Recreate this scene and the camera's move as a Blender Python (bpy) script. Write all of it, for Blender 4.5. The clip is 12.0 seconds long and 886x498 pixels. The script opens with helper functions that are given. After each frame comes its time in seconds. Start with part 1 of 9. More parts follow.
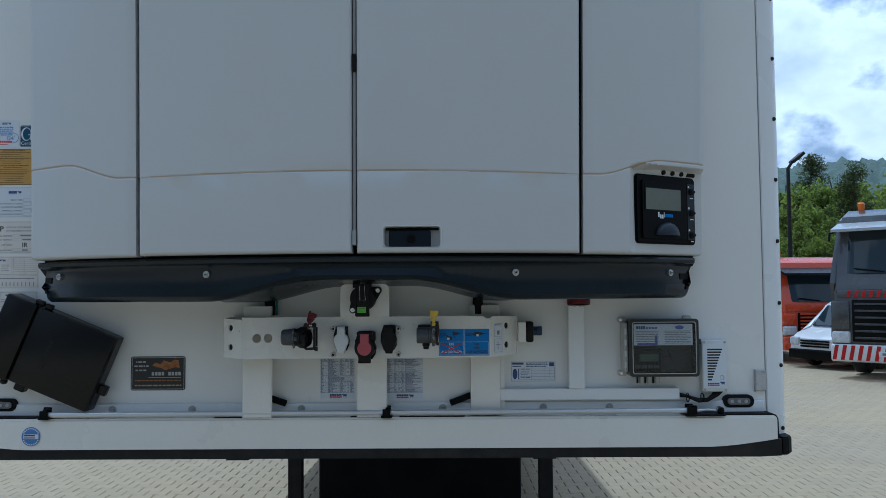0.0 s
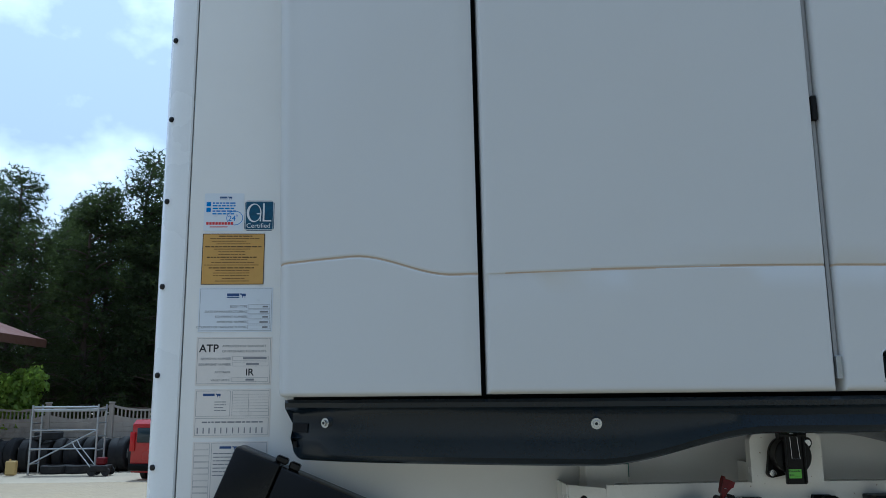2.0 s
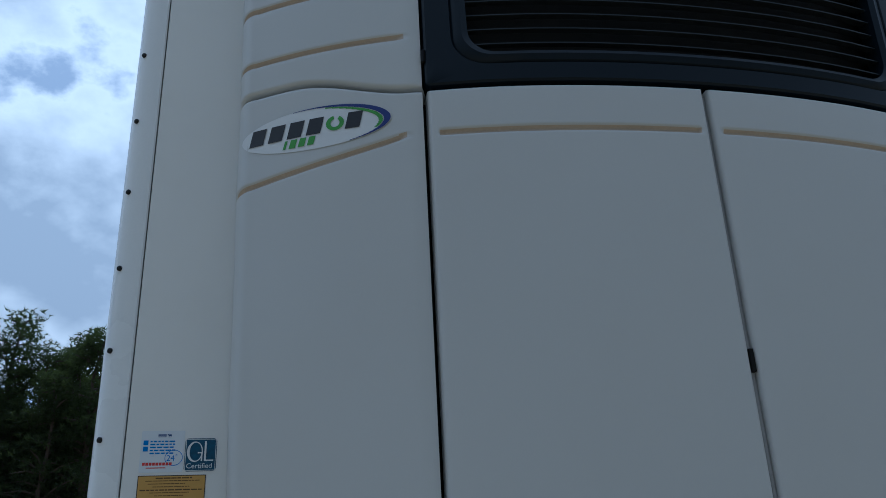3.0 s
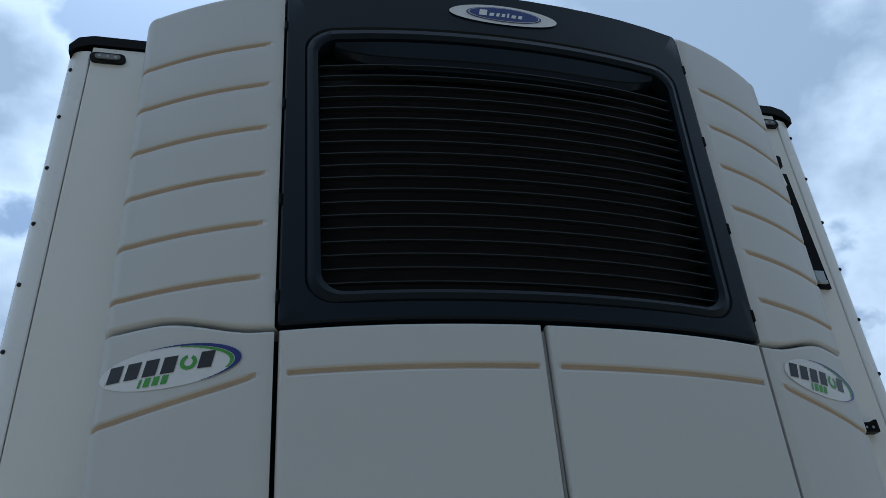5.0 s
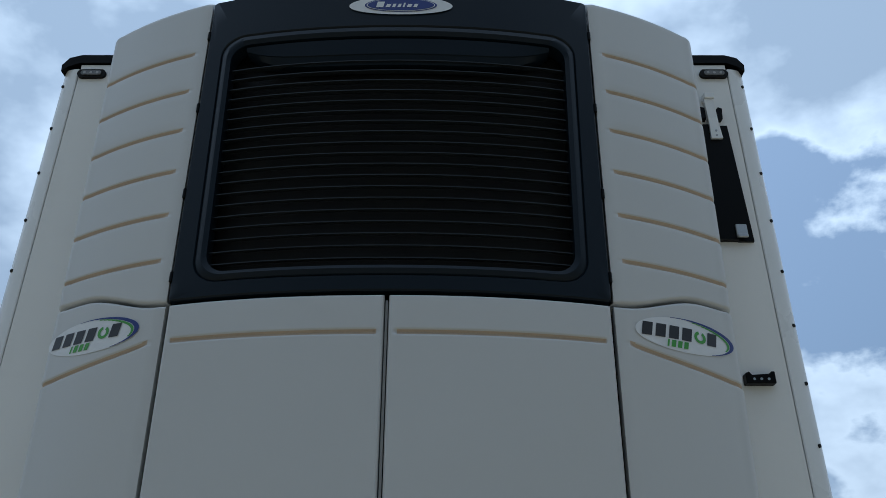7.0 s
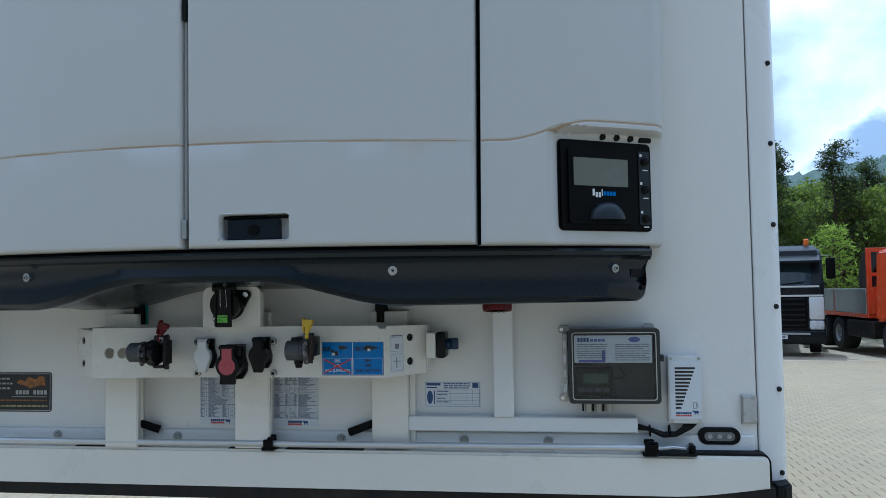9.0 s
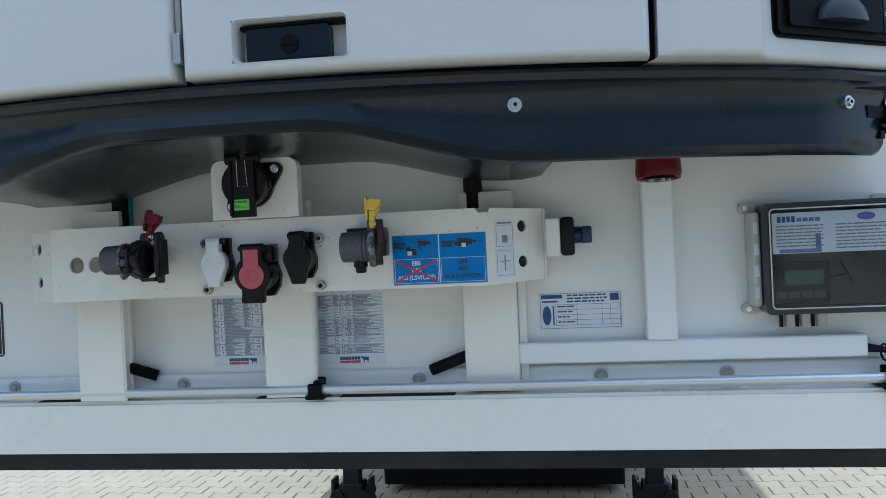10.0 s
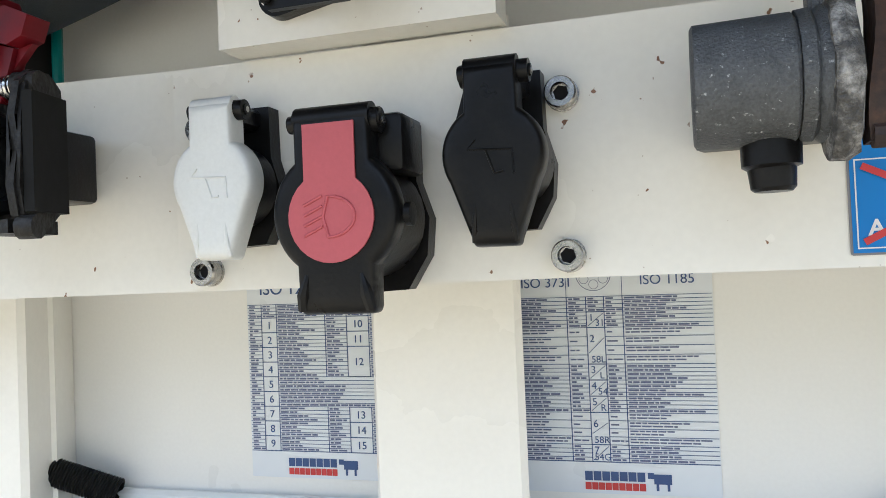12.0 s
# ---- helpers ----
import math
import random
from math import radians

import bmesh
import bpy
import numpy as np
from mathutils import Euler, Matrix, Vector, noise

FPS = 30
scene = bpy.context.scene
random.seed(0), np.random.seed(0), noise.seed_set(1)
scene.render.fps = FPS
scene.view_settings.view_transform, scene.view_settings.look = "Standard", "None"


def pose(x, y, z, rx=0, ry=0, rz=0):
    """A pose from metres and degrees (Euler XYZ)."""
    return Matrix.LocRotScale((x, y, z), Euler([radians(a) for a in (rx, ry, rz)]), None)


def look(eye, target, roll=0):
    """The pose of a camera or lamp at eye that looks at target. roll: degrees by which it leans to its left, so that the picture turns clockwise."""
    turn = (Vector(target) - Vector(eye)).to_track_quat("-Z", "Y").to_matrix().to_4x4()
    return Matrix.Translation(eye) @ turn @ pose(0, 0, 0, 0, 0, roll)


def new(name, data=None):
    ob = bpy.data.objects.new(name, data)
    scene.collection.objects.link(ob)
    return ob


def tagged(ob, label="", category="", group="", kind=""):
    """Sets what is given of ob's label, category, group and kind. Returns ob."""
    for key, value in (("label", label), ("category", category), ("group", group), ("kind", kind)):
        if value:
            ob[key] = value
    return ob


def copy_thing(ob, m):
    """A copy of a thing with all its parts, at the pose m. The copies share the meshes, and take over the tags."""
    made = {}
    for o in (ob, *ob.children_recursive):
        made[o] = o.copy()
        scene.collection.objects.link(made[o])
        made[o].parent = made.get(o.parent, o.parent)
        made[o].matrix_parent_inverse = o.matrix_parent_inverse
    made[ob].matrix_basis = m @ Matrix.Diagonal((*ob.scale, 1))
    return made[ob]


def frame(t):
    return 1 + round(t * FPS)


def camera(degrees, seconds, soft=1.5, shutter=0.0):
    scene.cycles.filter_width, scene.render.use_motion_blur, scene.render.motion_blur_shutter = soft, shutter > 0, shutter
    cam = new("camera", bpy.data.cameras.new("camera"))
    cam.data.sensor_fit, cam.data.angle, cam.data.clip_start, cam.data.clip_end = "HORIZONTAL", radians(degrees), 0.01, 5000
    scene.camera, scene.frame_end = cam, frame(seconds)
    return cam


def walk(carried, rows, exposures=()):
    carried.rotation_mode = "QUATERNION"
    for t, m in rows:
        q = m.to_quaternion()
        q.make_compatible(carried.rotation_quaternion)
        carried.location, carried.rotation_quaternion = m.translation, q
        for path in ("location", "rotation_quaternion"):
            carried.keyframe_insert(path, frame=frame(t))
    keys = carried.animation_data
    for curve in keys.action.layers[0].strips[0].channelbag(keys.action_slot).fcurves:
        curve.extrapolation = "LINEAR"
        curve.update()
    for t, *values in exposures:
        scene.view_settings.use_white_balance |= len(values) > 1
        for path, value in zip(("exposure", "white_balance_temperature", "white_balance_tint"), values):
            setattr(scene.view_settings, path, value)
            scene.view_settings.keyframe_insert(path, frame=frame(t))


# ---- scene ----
cam = camera(57.9, 12.0, soft=0.7)
PATH = [
    (0, (0.263, -2.526, 1.571), (0.242, -0.529, 1.676), -0.4),
    (0.5, (-0.007, -2.351, 1.576), (-0.047, -0.353, 1.656), -0.6),
    (1, (-0.294, -2.147, 1.57), (-0.327, -0.153, 1.718), -0.4),
    (1.5, (-0.544, -1.896, 1.615), (-0.527, 0.09, 1.845), -0.4),
    (2, (-0.736, -1.778, 1.671), (-0.661, 0.188, 2.033), -0.5),
    (2.5, (-0.847, -1.789, 1.779), (-0.66, 0.136, 2.289), -1.0),
    (3, (-0.882, -1.823, 1.835), (-0.533, 0.005, 2.569), -2.4),
    (3.5, (-0.863, -1.871, 1.911), (-0.413, -0.124, 2.775), -3.6),
    (5.5, (-0.502, -2.125, 1.982), (-0.098, -0.474, 3.036), -4.4),
    (6, (-0.297, -2.259, 1.956), (-0.018, -0.562, 2.979), -2.9),
    (6.5, (-0.061, -2.408, 1.95), (0.063, -0.674, 2.939), -1.0),
    (8.3, (0.723, -2.35, 1.708), (0.44, -0.418, 2.139), 0.7),
    (8.5, (0.789, -2.254, 1.682), (0.475, -0.303, 1.987), 0.5),
    (9, (0.802, -1.991, 1.582), (0.5, -0.016, 1.68), -0.9),
    (9.5, (0.655, -1.695, 1.5), (0.387, 0.287, 1.487), -2.0),
    (10, (0.499, -1.388, 1.442), (0.192, 0.588, 1.43), -2.7),
    (10.5, (0.328, -1.086, 1.455), (-0.01, 0.885, 1.474), -2.6),
    (11, (0.163, -0.797, 1.419), (-0.21, 1.168, 1.473), -2.5),
    (11.5, (0.14, -0.606, 1.382), (-0.333, 1.336, 1.453), -1.9),
    (12, (0.157, -0.517, 1.381), (-0.426, 1.395, 1.432), -2.4),
]
walk(cam, [(t, look(eye, target, roll)) for t, eye, target, roll in PATH], [
    (0, -0.99, 4255, 4), (1.0, -0.46, 4280, 4), (1.5, -0.42, 4300, 3), (2.0, -0.70, 4290, 3), (2.5, -1.17, 4260, 3), (3.0, -1.47, 4230, 3), (3.5, -1.52, 4230, 3),
    (5.5, -1.38, 4490, 2), (6.5, -1.36, 4520, 2), (8.5, -1.00, 4300, 3), (9.0, -0.62, 4280, 4), (9.5, -0.35, 4250, 4), (10.0, -0.06, 4240, 4), (10.5, 0.25, 4480, 5),
    (11.0, 0.87, 4740, 6), (11.5, 0.97, 4830, 7), (12.0, 1.06, 4740, 8)])

# ---- light ----
SUN_AZ, SUN_EL = radians(-10), radians(65)
sun_dir = Vector((math.sin(SUN_AZ) * math.cos(SUN_EL), math.cos(SUN_AZ) * math.cos(SUN_EL), math.sin(SUN_EL)))
sun = new("sun", bpy.data.lights.new("sun", "SUN"))
sun.data.energy, sun.data.angle, sun.data.color = 3.7, radians(0.6), (1.0, 0.88, 0.69)
sun.matrix_world = look(sun_dir * 60, (0, 0, 0))


def build_world():
    w = bpy.data.worlds.new("sky")
    scene.world = w
    w.use_nodes = True
    nt = w.node_tree
    n, l = nt.nodes, nt.links
    n.clear()
    out = n.new("ShaderNodeOutputWorld")
    bg = n.new("ShaderNodeBackground")
    sky = n.new("ShaderNodeTexSky")
    sky.sky_type, sky.sun_disc = "NISHITA", False
    sky.sun_elevation, sky.sun_rotation = SUN_EL, SUN_AZ % (2 * math.pi)
    sky.air_density, sky.dust_density, sky.ozone_density = 1.0, 4.5, 1.2
    tc = n.new("ShaderNodeTexCoord")
    mp = n.new("ShaderNodeMapping")
    mp.inputs["Scale"].default_value = (1, 1, 1.45)
    mp.inputs["Location"].default_value = CLOUD_SHIFT
    l.new(tc.outputs["Generated"], mp.inputs["Vector"])
    big = n.new("ShaderNodeTexNoise")
    big.inputs["Scale"].default_value, big.inputs["Detail"].default_value, big.inputs["Roughness"].default_value = 2.9, 12, 0.54
    big.inputs["Distortion"].default_value = 0.0
    l.new(mp.outputs[0], big.inputs["Vector"])
    # more cloud and haze low over the horizon
    sep = n.new("ShaderNodeSeparateXYZ")
    l.new(tc.outputs["Generated"], sep.inputs[0])
    low = n.new("ShaderNodeMapRange")
    low.interpolation_type = "SMOOTHSTEP"
    low.inputs["From Min"].default_value, low.inputs["From Max"].default_value = 0.08, 0.42
    low.inputs["To Min"].default_value, low.inputs["To Max"].default_value = 0.0, -0.012
    l.new(sep.outputs["Z"], low.inputs["Value"])
    cover = n.new("ShaderNodeMath")
    cover.operation = "ADD"
    l.new(big.outputs["Fac"], cover.inputs[0])
    l.new(low.outputs[0], cover.inputs[1])
    ramp = n.new("ShaderNodeValToRGB")
    ramp.color_ramp.elements[0].position, ramp.color_ramp.elements[1].position = 0.432, 0.472
    l.new(cover.outputs[0], ramp.inputs["Fac"])
    # the thick middles of the clouds are greyer than their rims
    core = n.new("ShaderNodeValToRGB")
    e = core.color_ramp.elements
    e[0].position, e[0].color = 0.475, (15.0, 13.6, 11.9, 1)
    e[1].position, e[1].color = 0.61, (7.4, 7.2, 7.0, 1)
    l.new(big.outputs["Fac"], core.inputs["Fac"])
    mix = n.new("ShaderNodeMix")
    mix.data_type = "RGBA"
    l.new(ramp.outputs["Color"], mix.inputs["Factor"])
    # thin high haze pales the blue
    haze = n.new("ShaderNodeMix")
    haze.data_type = "RGBA"
    haze.inputs["Factor"].default_value = 0.64
    haze.inputs["B"].default_value = (6.9, 7.1, 7.3, 1)
    l.new(sky.outputs[0], haze.inputs["A"])
    l.new(haze.outputs["Result"], mix.inputs["A"])
    l.new(core.outputs["Color"], mix.inputs["B"])
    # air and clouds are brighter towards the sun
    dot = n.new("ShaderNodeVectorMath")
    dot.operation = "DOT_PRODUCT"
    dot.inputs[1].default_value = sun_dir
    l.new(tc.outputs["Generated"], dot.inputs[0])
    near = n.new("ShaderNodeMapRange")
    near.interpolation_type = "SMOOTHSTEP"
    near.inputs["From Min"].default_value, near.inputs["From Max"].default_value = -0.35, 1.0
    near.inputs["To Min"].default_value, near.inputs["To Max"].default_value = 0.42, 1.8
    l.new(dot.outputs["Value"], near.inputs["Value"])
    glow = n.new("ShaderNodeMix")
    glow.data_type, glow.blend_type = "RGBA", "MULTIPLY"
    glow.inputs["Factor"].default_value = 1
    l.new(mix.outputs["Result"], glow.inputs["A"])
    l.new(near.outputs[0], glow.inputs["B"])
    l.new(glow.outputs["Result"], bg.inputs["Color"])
    bg.inputs["Strength"].default_value = 0.10
    l.new(bg.outputs[0], out.inputs[0])


CLOUD_SHIFT = (2.1, 0.7, 1.3)
build_world()


# ---- materials ----
def surface(name, color, rough=0.5, metal=0.0, var=0.08, scale=3.0, grain=60.0, bump=0.05, coat=0.0, alpha=None, random_piece=0.0, island=0.0, dirt=None, dirt_amount=0.0, dirt_scale=2.0, dirt_edge=(0.42, 0.76), spec=0.5, specks=0.0):
    """A painted, moulded or mineral surface with variation at two scales."""
    m = bpy.data.materials.new(name)
    m.use_nodes = True
    nt = m.node_tree
    n, l = nt.nodes, nt.links
    b = n["Principled BSDF"]
    tc = n.new("ShaderNodeTexCoord")
    a = n.new("ShaderNodeTexNoise")
    a.inputs["Scale"].default_value, a.inputs["Detail"].default_value = scale, 6
    c = n.new("ShaderNodeTexNoise")
    c.inputs["Scale"].default_value, c.inputs["Detail"].default_value = grain, 3
    l.new(tc.outputs["Object"], a.inputs["Vector"])
    l.new(tc.outputs["Object"], c.inputs["Vector"])
    add = n.new("ShaderNodeMath")
    add.operation = "ADD"
    l.new(a.outputs["Fac"], add.inputs[0])
    l.new(c.outputs["Fac"], add.inputs[1])
    src = add.outputs[0]
    if random_piece or island:
        inf = n.new("ShaderNodeObjectInfo") if random_piece else n.new("ShaderNodeNewGeometry")
        k = n.new("ShaderNodeMath")
        k.operation = "MULTIPLY_ADD"
        l.new(inf.outputs["Random" if random_piece else "Random Per Island"], k.inputs[0])
        k.inputs[1].default_value = (random_piece or island)
        l.new(src, k.inputs[2])
        src = k.outputs[0]
    mr = n.new("ShaderNodeMapRange")
    mr.inputs["From Min"].default_value, mr.inputs["From Max"].default_value = 0.6, 1.4 + (random_piece or island)
    mr.inputs["To Min"].default_value, mr.inputs["To Max"].default_value = 1 - var, 1 + var
    l.new(src, mr.inputs["Value"])
    mul = n.new("ShaderNodeMix")
    mul.data_type, mul.blend_type = "RGBA", "MULTIPLY"
    mul.inputs["Factor"].default_value = 1
    mul.inputs["A"].default_value = (*color, 1)
    l.new(mr.outputs[0], mul.inputs["B"])
    col = mul.outputs["Result"]
    if dirt:
        d = n.new("ShaderNodeTexNoise")
        d.inputs["Scale"].default_value, d.inputs["Detail"].default_value, d.inputs["Roughness"].default_value = dirt_scale, 9, 0.7
        l.new(tc.outputs["Object"], d.inputs["Vector"])
        dr = n.new("ShaderNodeMapRange")
        dr.interpolation_type = "SMOOTHSTEP"
        dr.inputs["From Min"].default_value, dr.inputs["From Max"].default_value = dirt_edge
        dr.inputs["To Max"].default_value = dirt_amount
        l.new(d.outputs["Fac"], dr.inputs["Value"])
        dm = n.new("ShaderNodeMix")
        dm.data_type = "RGBA"
        l.new(dr.outputs[0], dm.inputs["Factor"])
        l.new(col, dm.inputs["A"])
        dm.inputs["B"].default_value = (*dirt, 1)
        col = dm.outputs["Result"]
    if specks:
        d = n.new("ShaderNodeTexNoise")
        d.inputs["Scale"].default_value, d.inputs["Detail"].default_value = specks, 2
        l.new(tc.outputs["Object"], d.inputs["Vector"])
        dr = n.new("ShaderNodeMapRange")
        dr.inputs["From Min"].default_value, dr.inputs["From Max"].default_value = 0.735, 0.765
        l.new(d.outputs["Fac"], dr.inputs["Value"])
        dm = n.new("ShaderNodeMix")
        dm.data_type = "RGBA"
        l.new(dr.outputs[0], dm.inputs["Factor"])
        l.new(col, dm.inputs["A"])
        dm.inputs["B"].default_value = (0.20, 0.10, 0.045, 1)
        col = dm.outputs["Result"]
    l.new(col, b.inputs["Base Color"])
    rr = n.new("ShaderNodeMapRange")
    rr.inputs["From Min"].default_value, rr.inputs["From Max"].default_value = 0.3, 0.7
    rr.inputs["To Min"].default_value, rr.inputs["To Max"].default_value = max(0.02, rough * 0.8), min(1, rough * 1.2)
    l.new(a.outputs["Fac"], rr.inputs["Value"])
    l.new(rr.outputs[0], b.inputs["Roughness"])
    b.inputs["Metallic"].default_value = metal
    b.inputs["Coat Weight"].default_value = coat
    b.inputs["Specular IOR Level"].default_value = spec
    if bump:
        bp = n.new("ShaderNodeBump")
        bp.inputs["Strength"].default_value, bp.inputs["Distance"].default_value = bump, 0.002
        l.new(c.outputs["Fac"], bp.inputs["Height"])
        l.new(bp.outputs[0], b.inputs["Normal"])
    return m


def foliage(name, color, translucent=0.6):
    """Thin leaves that let some sun through."""
    m = surface(name, color, 0.6, var=0.5, scale=0.7, grain=6, bump=0, island=0.5, spec=0.25)
    n, l = m.node_tree.nodes, m.node_tree.links
    b, out = n["Principled BSDF"], n["Material Output"]
    tr = n.new("ShaderNodeBsdfTranslucent")
    src = b.inputs["Base Color"].links[0].from_socket
    tint = n.new("ShaderNodeMix")
    tint.data_type, tint.blend_type = "RGBA", "MULTIPLY"
    tint.inputs["Factor"].default_value = 1
    l.new(src, tint.inputs["A"])
    tint.inputs["B"].default_value = (1.75, 1.7, 0.9, 1)
    l.new(tint.outputs["Result"], tr.inputs["Color"])
    mx = n.new("ShaderNodeMixShader")
    mx.inputs[0].default_value = translucent
    l.new(b.outputs[0], mx.inputs[1])
    l.new(tr.outputs[0], mx.inputs[2])
    l.new(mx.outputs[0], out.inputs[0])
    return m


def glass(name, tint=(0.8, 0.85, 0.85), rough=0.03, clear=0.75):
    m = bpy.data.materials.new(name)
    m.use_nodes = True
    nt = m.node_tree
    n, l = nt.nodes, nt.links
    n.clear()
    out = n.new("ShaderNodeOutputMaterial")
    tr = n.new("ShaderNodeBsdfTransparent")
    tr.inputs[0].default_value = (*[t * clear for t in tint], 1)
    gl = n.new("ShaderNodeBsdfGlossy")
    gl.inputs["Roughness"].default_value = rough
    fr = n.new("ShaderNodeFresnel")
    fr.inputs[0].default_value = 1.36
    mx = n.new("ShaderNodeMixShader")
    l.new(fr.outputs[0], mx.inputs[0])
    l.new(tr.outputs[0], mx.inputs[1])
    l.new(gl.outputs[0], mx.inputs[2])
    l.new(mx.outputs[0], out.inputs[0])
    return m


WHITE_GRP = surface("white_gelcoat_panel", (0.83, 0.825, 0.800), 0.32, var=0.025, scale=1.2, grain=400, bump=0.015, dirt=(0.60, 0.56, 0.48), dirt_amount=0.10, dirt_scale=3.0)
WHITE_ABS = surface("white_moulded_plastic", (0.585, 0.588, 0.58), 0.42, var=0.03, scale=1.0, grain=700, bump=0.03, dirt=(0.55, 0.51, 0.44), dirt_amount=0.10, dirt_scale=2.4)
WHITE_STEEL = surface("white_painted_steel", (0.83, 0.812, 0.755), 0.3, var=0.03, scale=5, grain=250, bump=0.03, coat=0.2, dirt=(0.60, 0.54, 0.44), dirt_amount=0.07, dirt_scale=9)
BRACKET_STEEL = surface("speckled_white_steel", (0.83, 0.812, 0.755), 0.28, var=0.03, scale=5, grain=250, bump=0.04, coat=0.25, dirt=(0.60, 0.54, 0.44), dirt_amount=0.10, dirt_scale=14, specks=170)
WHITE_ALU = surface("white_painted_aluminium", (0.82, 0.83, 0.83), 0.28, var=0.02, scale=2, grain=200, bump=0.01, coat=0.2)
BLACK_ABS = surface("black_moulded_plastic", (0.0036, 0.0038, 0.0040), 0.42, var=0.25, scale=3, grain=300, bump=0.05, spec=0.11)
BUMPER_ABS = surface("black_bumper_plastic", (0.0055, 0.0115, 0.0195), 0.24, var=0.2, scale=3, grain=300, bump=0.03, spec=0.40)
NAVY_ABS = surface("dark_blue_grey_plastic", (0.0055, 0.010, 0.0165), 0.36, var=0.2, scale=2, grain=500, bump=0.03, spec=0.2)
BLACK_RUBBER = surface("black_rubber", (0.008, 0.008, 0.008), 0.7, var=0.3, scale=8, grain=120, bump=0.1, spec=0.2)
TYRE = surface("tyre_rubber", (0.022, 0.022, 0.023), 0.8, var=0.3, scale=4, grain=60, bump=0.2, dirt=(0.09, 0.085, 0.075), dirt_amount=0.4, spec=0.28)
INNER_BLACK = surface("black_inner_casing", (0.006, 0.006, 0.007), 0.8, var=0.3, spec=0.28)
COIL = surface("dark_condenser_coil", (0.006, 0.0065, 0.007), 0.6, var=0.5, scale=4, grain=200, dirt=(0.02, 0.02, 0.018), dirt_amount=0.4, dirt_scale=6, spec=0.28)
SLAT = surface("dark_grille_slat", (0.024, 0.029, 0.034), 0.35, var=0.2, scale=6, spec=0.28)
STEEL = surface("galvanised_steel", (0.46, 0.47, 0.47), 0.38, metal=0.85, var=0.15, scale=12, grain=300, bump=0.05)
BOLT_STEEL = surface("tarnished_bolt_steel", (0.40, 0.39, 0.375), 0.26, metal=0.95, var=0.3, scale=200, grain=900, bump=0.05)
STAINLESS = surface("stainless_steel", (0.62, 0.62, 0.61), 0.24, metal=1.0, var=0.08, scale=10, grain=300, bump=0.02)
CAST_ALU = surface("weathered_cast_aluminium", (0.080, 0.084, 0.090), 0.55, metal=0.2, var=0.45, scale=110, grain=900, bump=0.5, dirt=(0.50, 0.51, 0.52), dirt_amount=0.8, dirt_scale=420, dirt_edge=(0.60, 0.68))
DARK_STEEL = surface("black_chassis_paint", (0.012, 0.012, 0.013), 0.55, var=0.3, scale=4, dirt=(0.07, 0.06, 0.05), dirt_amount=0.35, dirt_scale=5, spec=0.28)
RED_ABS = surface("red_plastic", (0.105, 0.002, 0.006), 0.42, spec=0.3, var=0.35, scale=30, bump=0.05)
DUSTY_RED = surface("faded_red_plastic", (0.42, 0.085, 0.10), 0.5, var=0.06, scale=40, grain=500, bump=0.04)
YELLOW_ABS = surface("yellow_plastic", (0.72, 0.52, 0.012), 0.4, var=0.1, scale=30, bump=0.05)
SOCKET_WHITE = surface("white_socket_plastic", (0.70, 0.71, 0.70), 0.4, var=0.05, scale=40, grain=500, bump=0.03)
SOCKET_BLACK = surface("black_socket_plastic", (0.0055, 0.0055, 0.006), 0.33, var=0.25, scale=40, grain=500, bump=0.08, dirt=(0.03, 0.027, 0.024), dirt_amount=0.2, dirt_scale=60, spec=0.2)
PAPER_CREAM = surface("cream_label_film", (0.76, 0.72, 0.67), 0.3, var=0.02, scale=8, bump=0)
PAPER = surface("white_label_film", (0.73, 0.765, 0.815), 0.3, var=0.02, scale=8, bump=0)
OCHRE = surface("ochre_label_film", (0.56, 0.34, 0.075), 0.35, var=0.06, scale=8, bump=0)
INK_BLACK = surface("black_print", (0.02, 0.02, 0.022), 0.4, var=0.1, bump=0)
INK_GREY = surface("grey_print", (0.22, 0.22, 0.24), 0.4, var=0.1, bump=0)
INK_BLUE = surface("blue_print", (0.03, 0.07, 0.22), 0.4, var=0.1, bump=0)
INK_RED = surface("red_print", (0.50, 0.03, 0.03), 0.4, var=0.1, bump=0)
INK_GREEN = surface("green_print", (0.10, 0.33, 0.04), 0.4, var=0.1, bump=0)
INK_SKY = surface("light_blue_film", (0.014, 0.185, 0.60), 0.3, var=0.04, scale=20, bump=0)
SKY_WHITE = surface("white_print", (0.75, 0.76, 0.77), 0.4, var=0.03, bump=0)
NAVY_INK = surface("navy_blue_print", (0.02, 0.035, 0.20), 0.35, var=0.1, bump=0)
SMOKED = glass("smoked_clear_cover", (0.97, 0.98, 0.98), 0.05, 0.95)
LCD = surface("grey_green_display", (0.17, 0.18, 0.15), 0.10, var=0.05, scale=10, bump=0)


# ---- building helpers ----
def thing(name, label, category, at=(0, 0, 0), group="", kind=""):
    e = new(name)
    e.location = at
    e.empty_display_size = 0.1
    return tagged(e, label, category, group, kind)


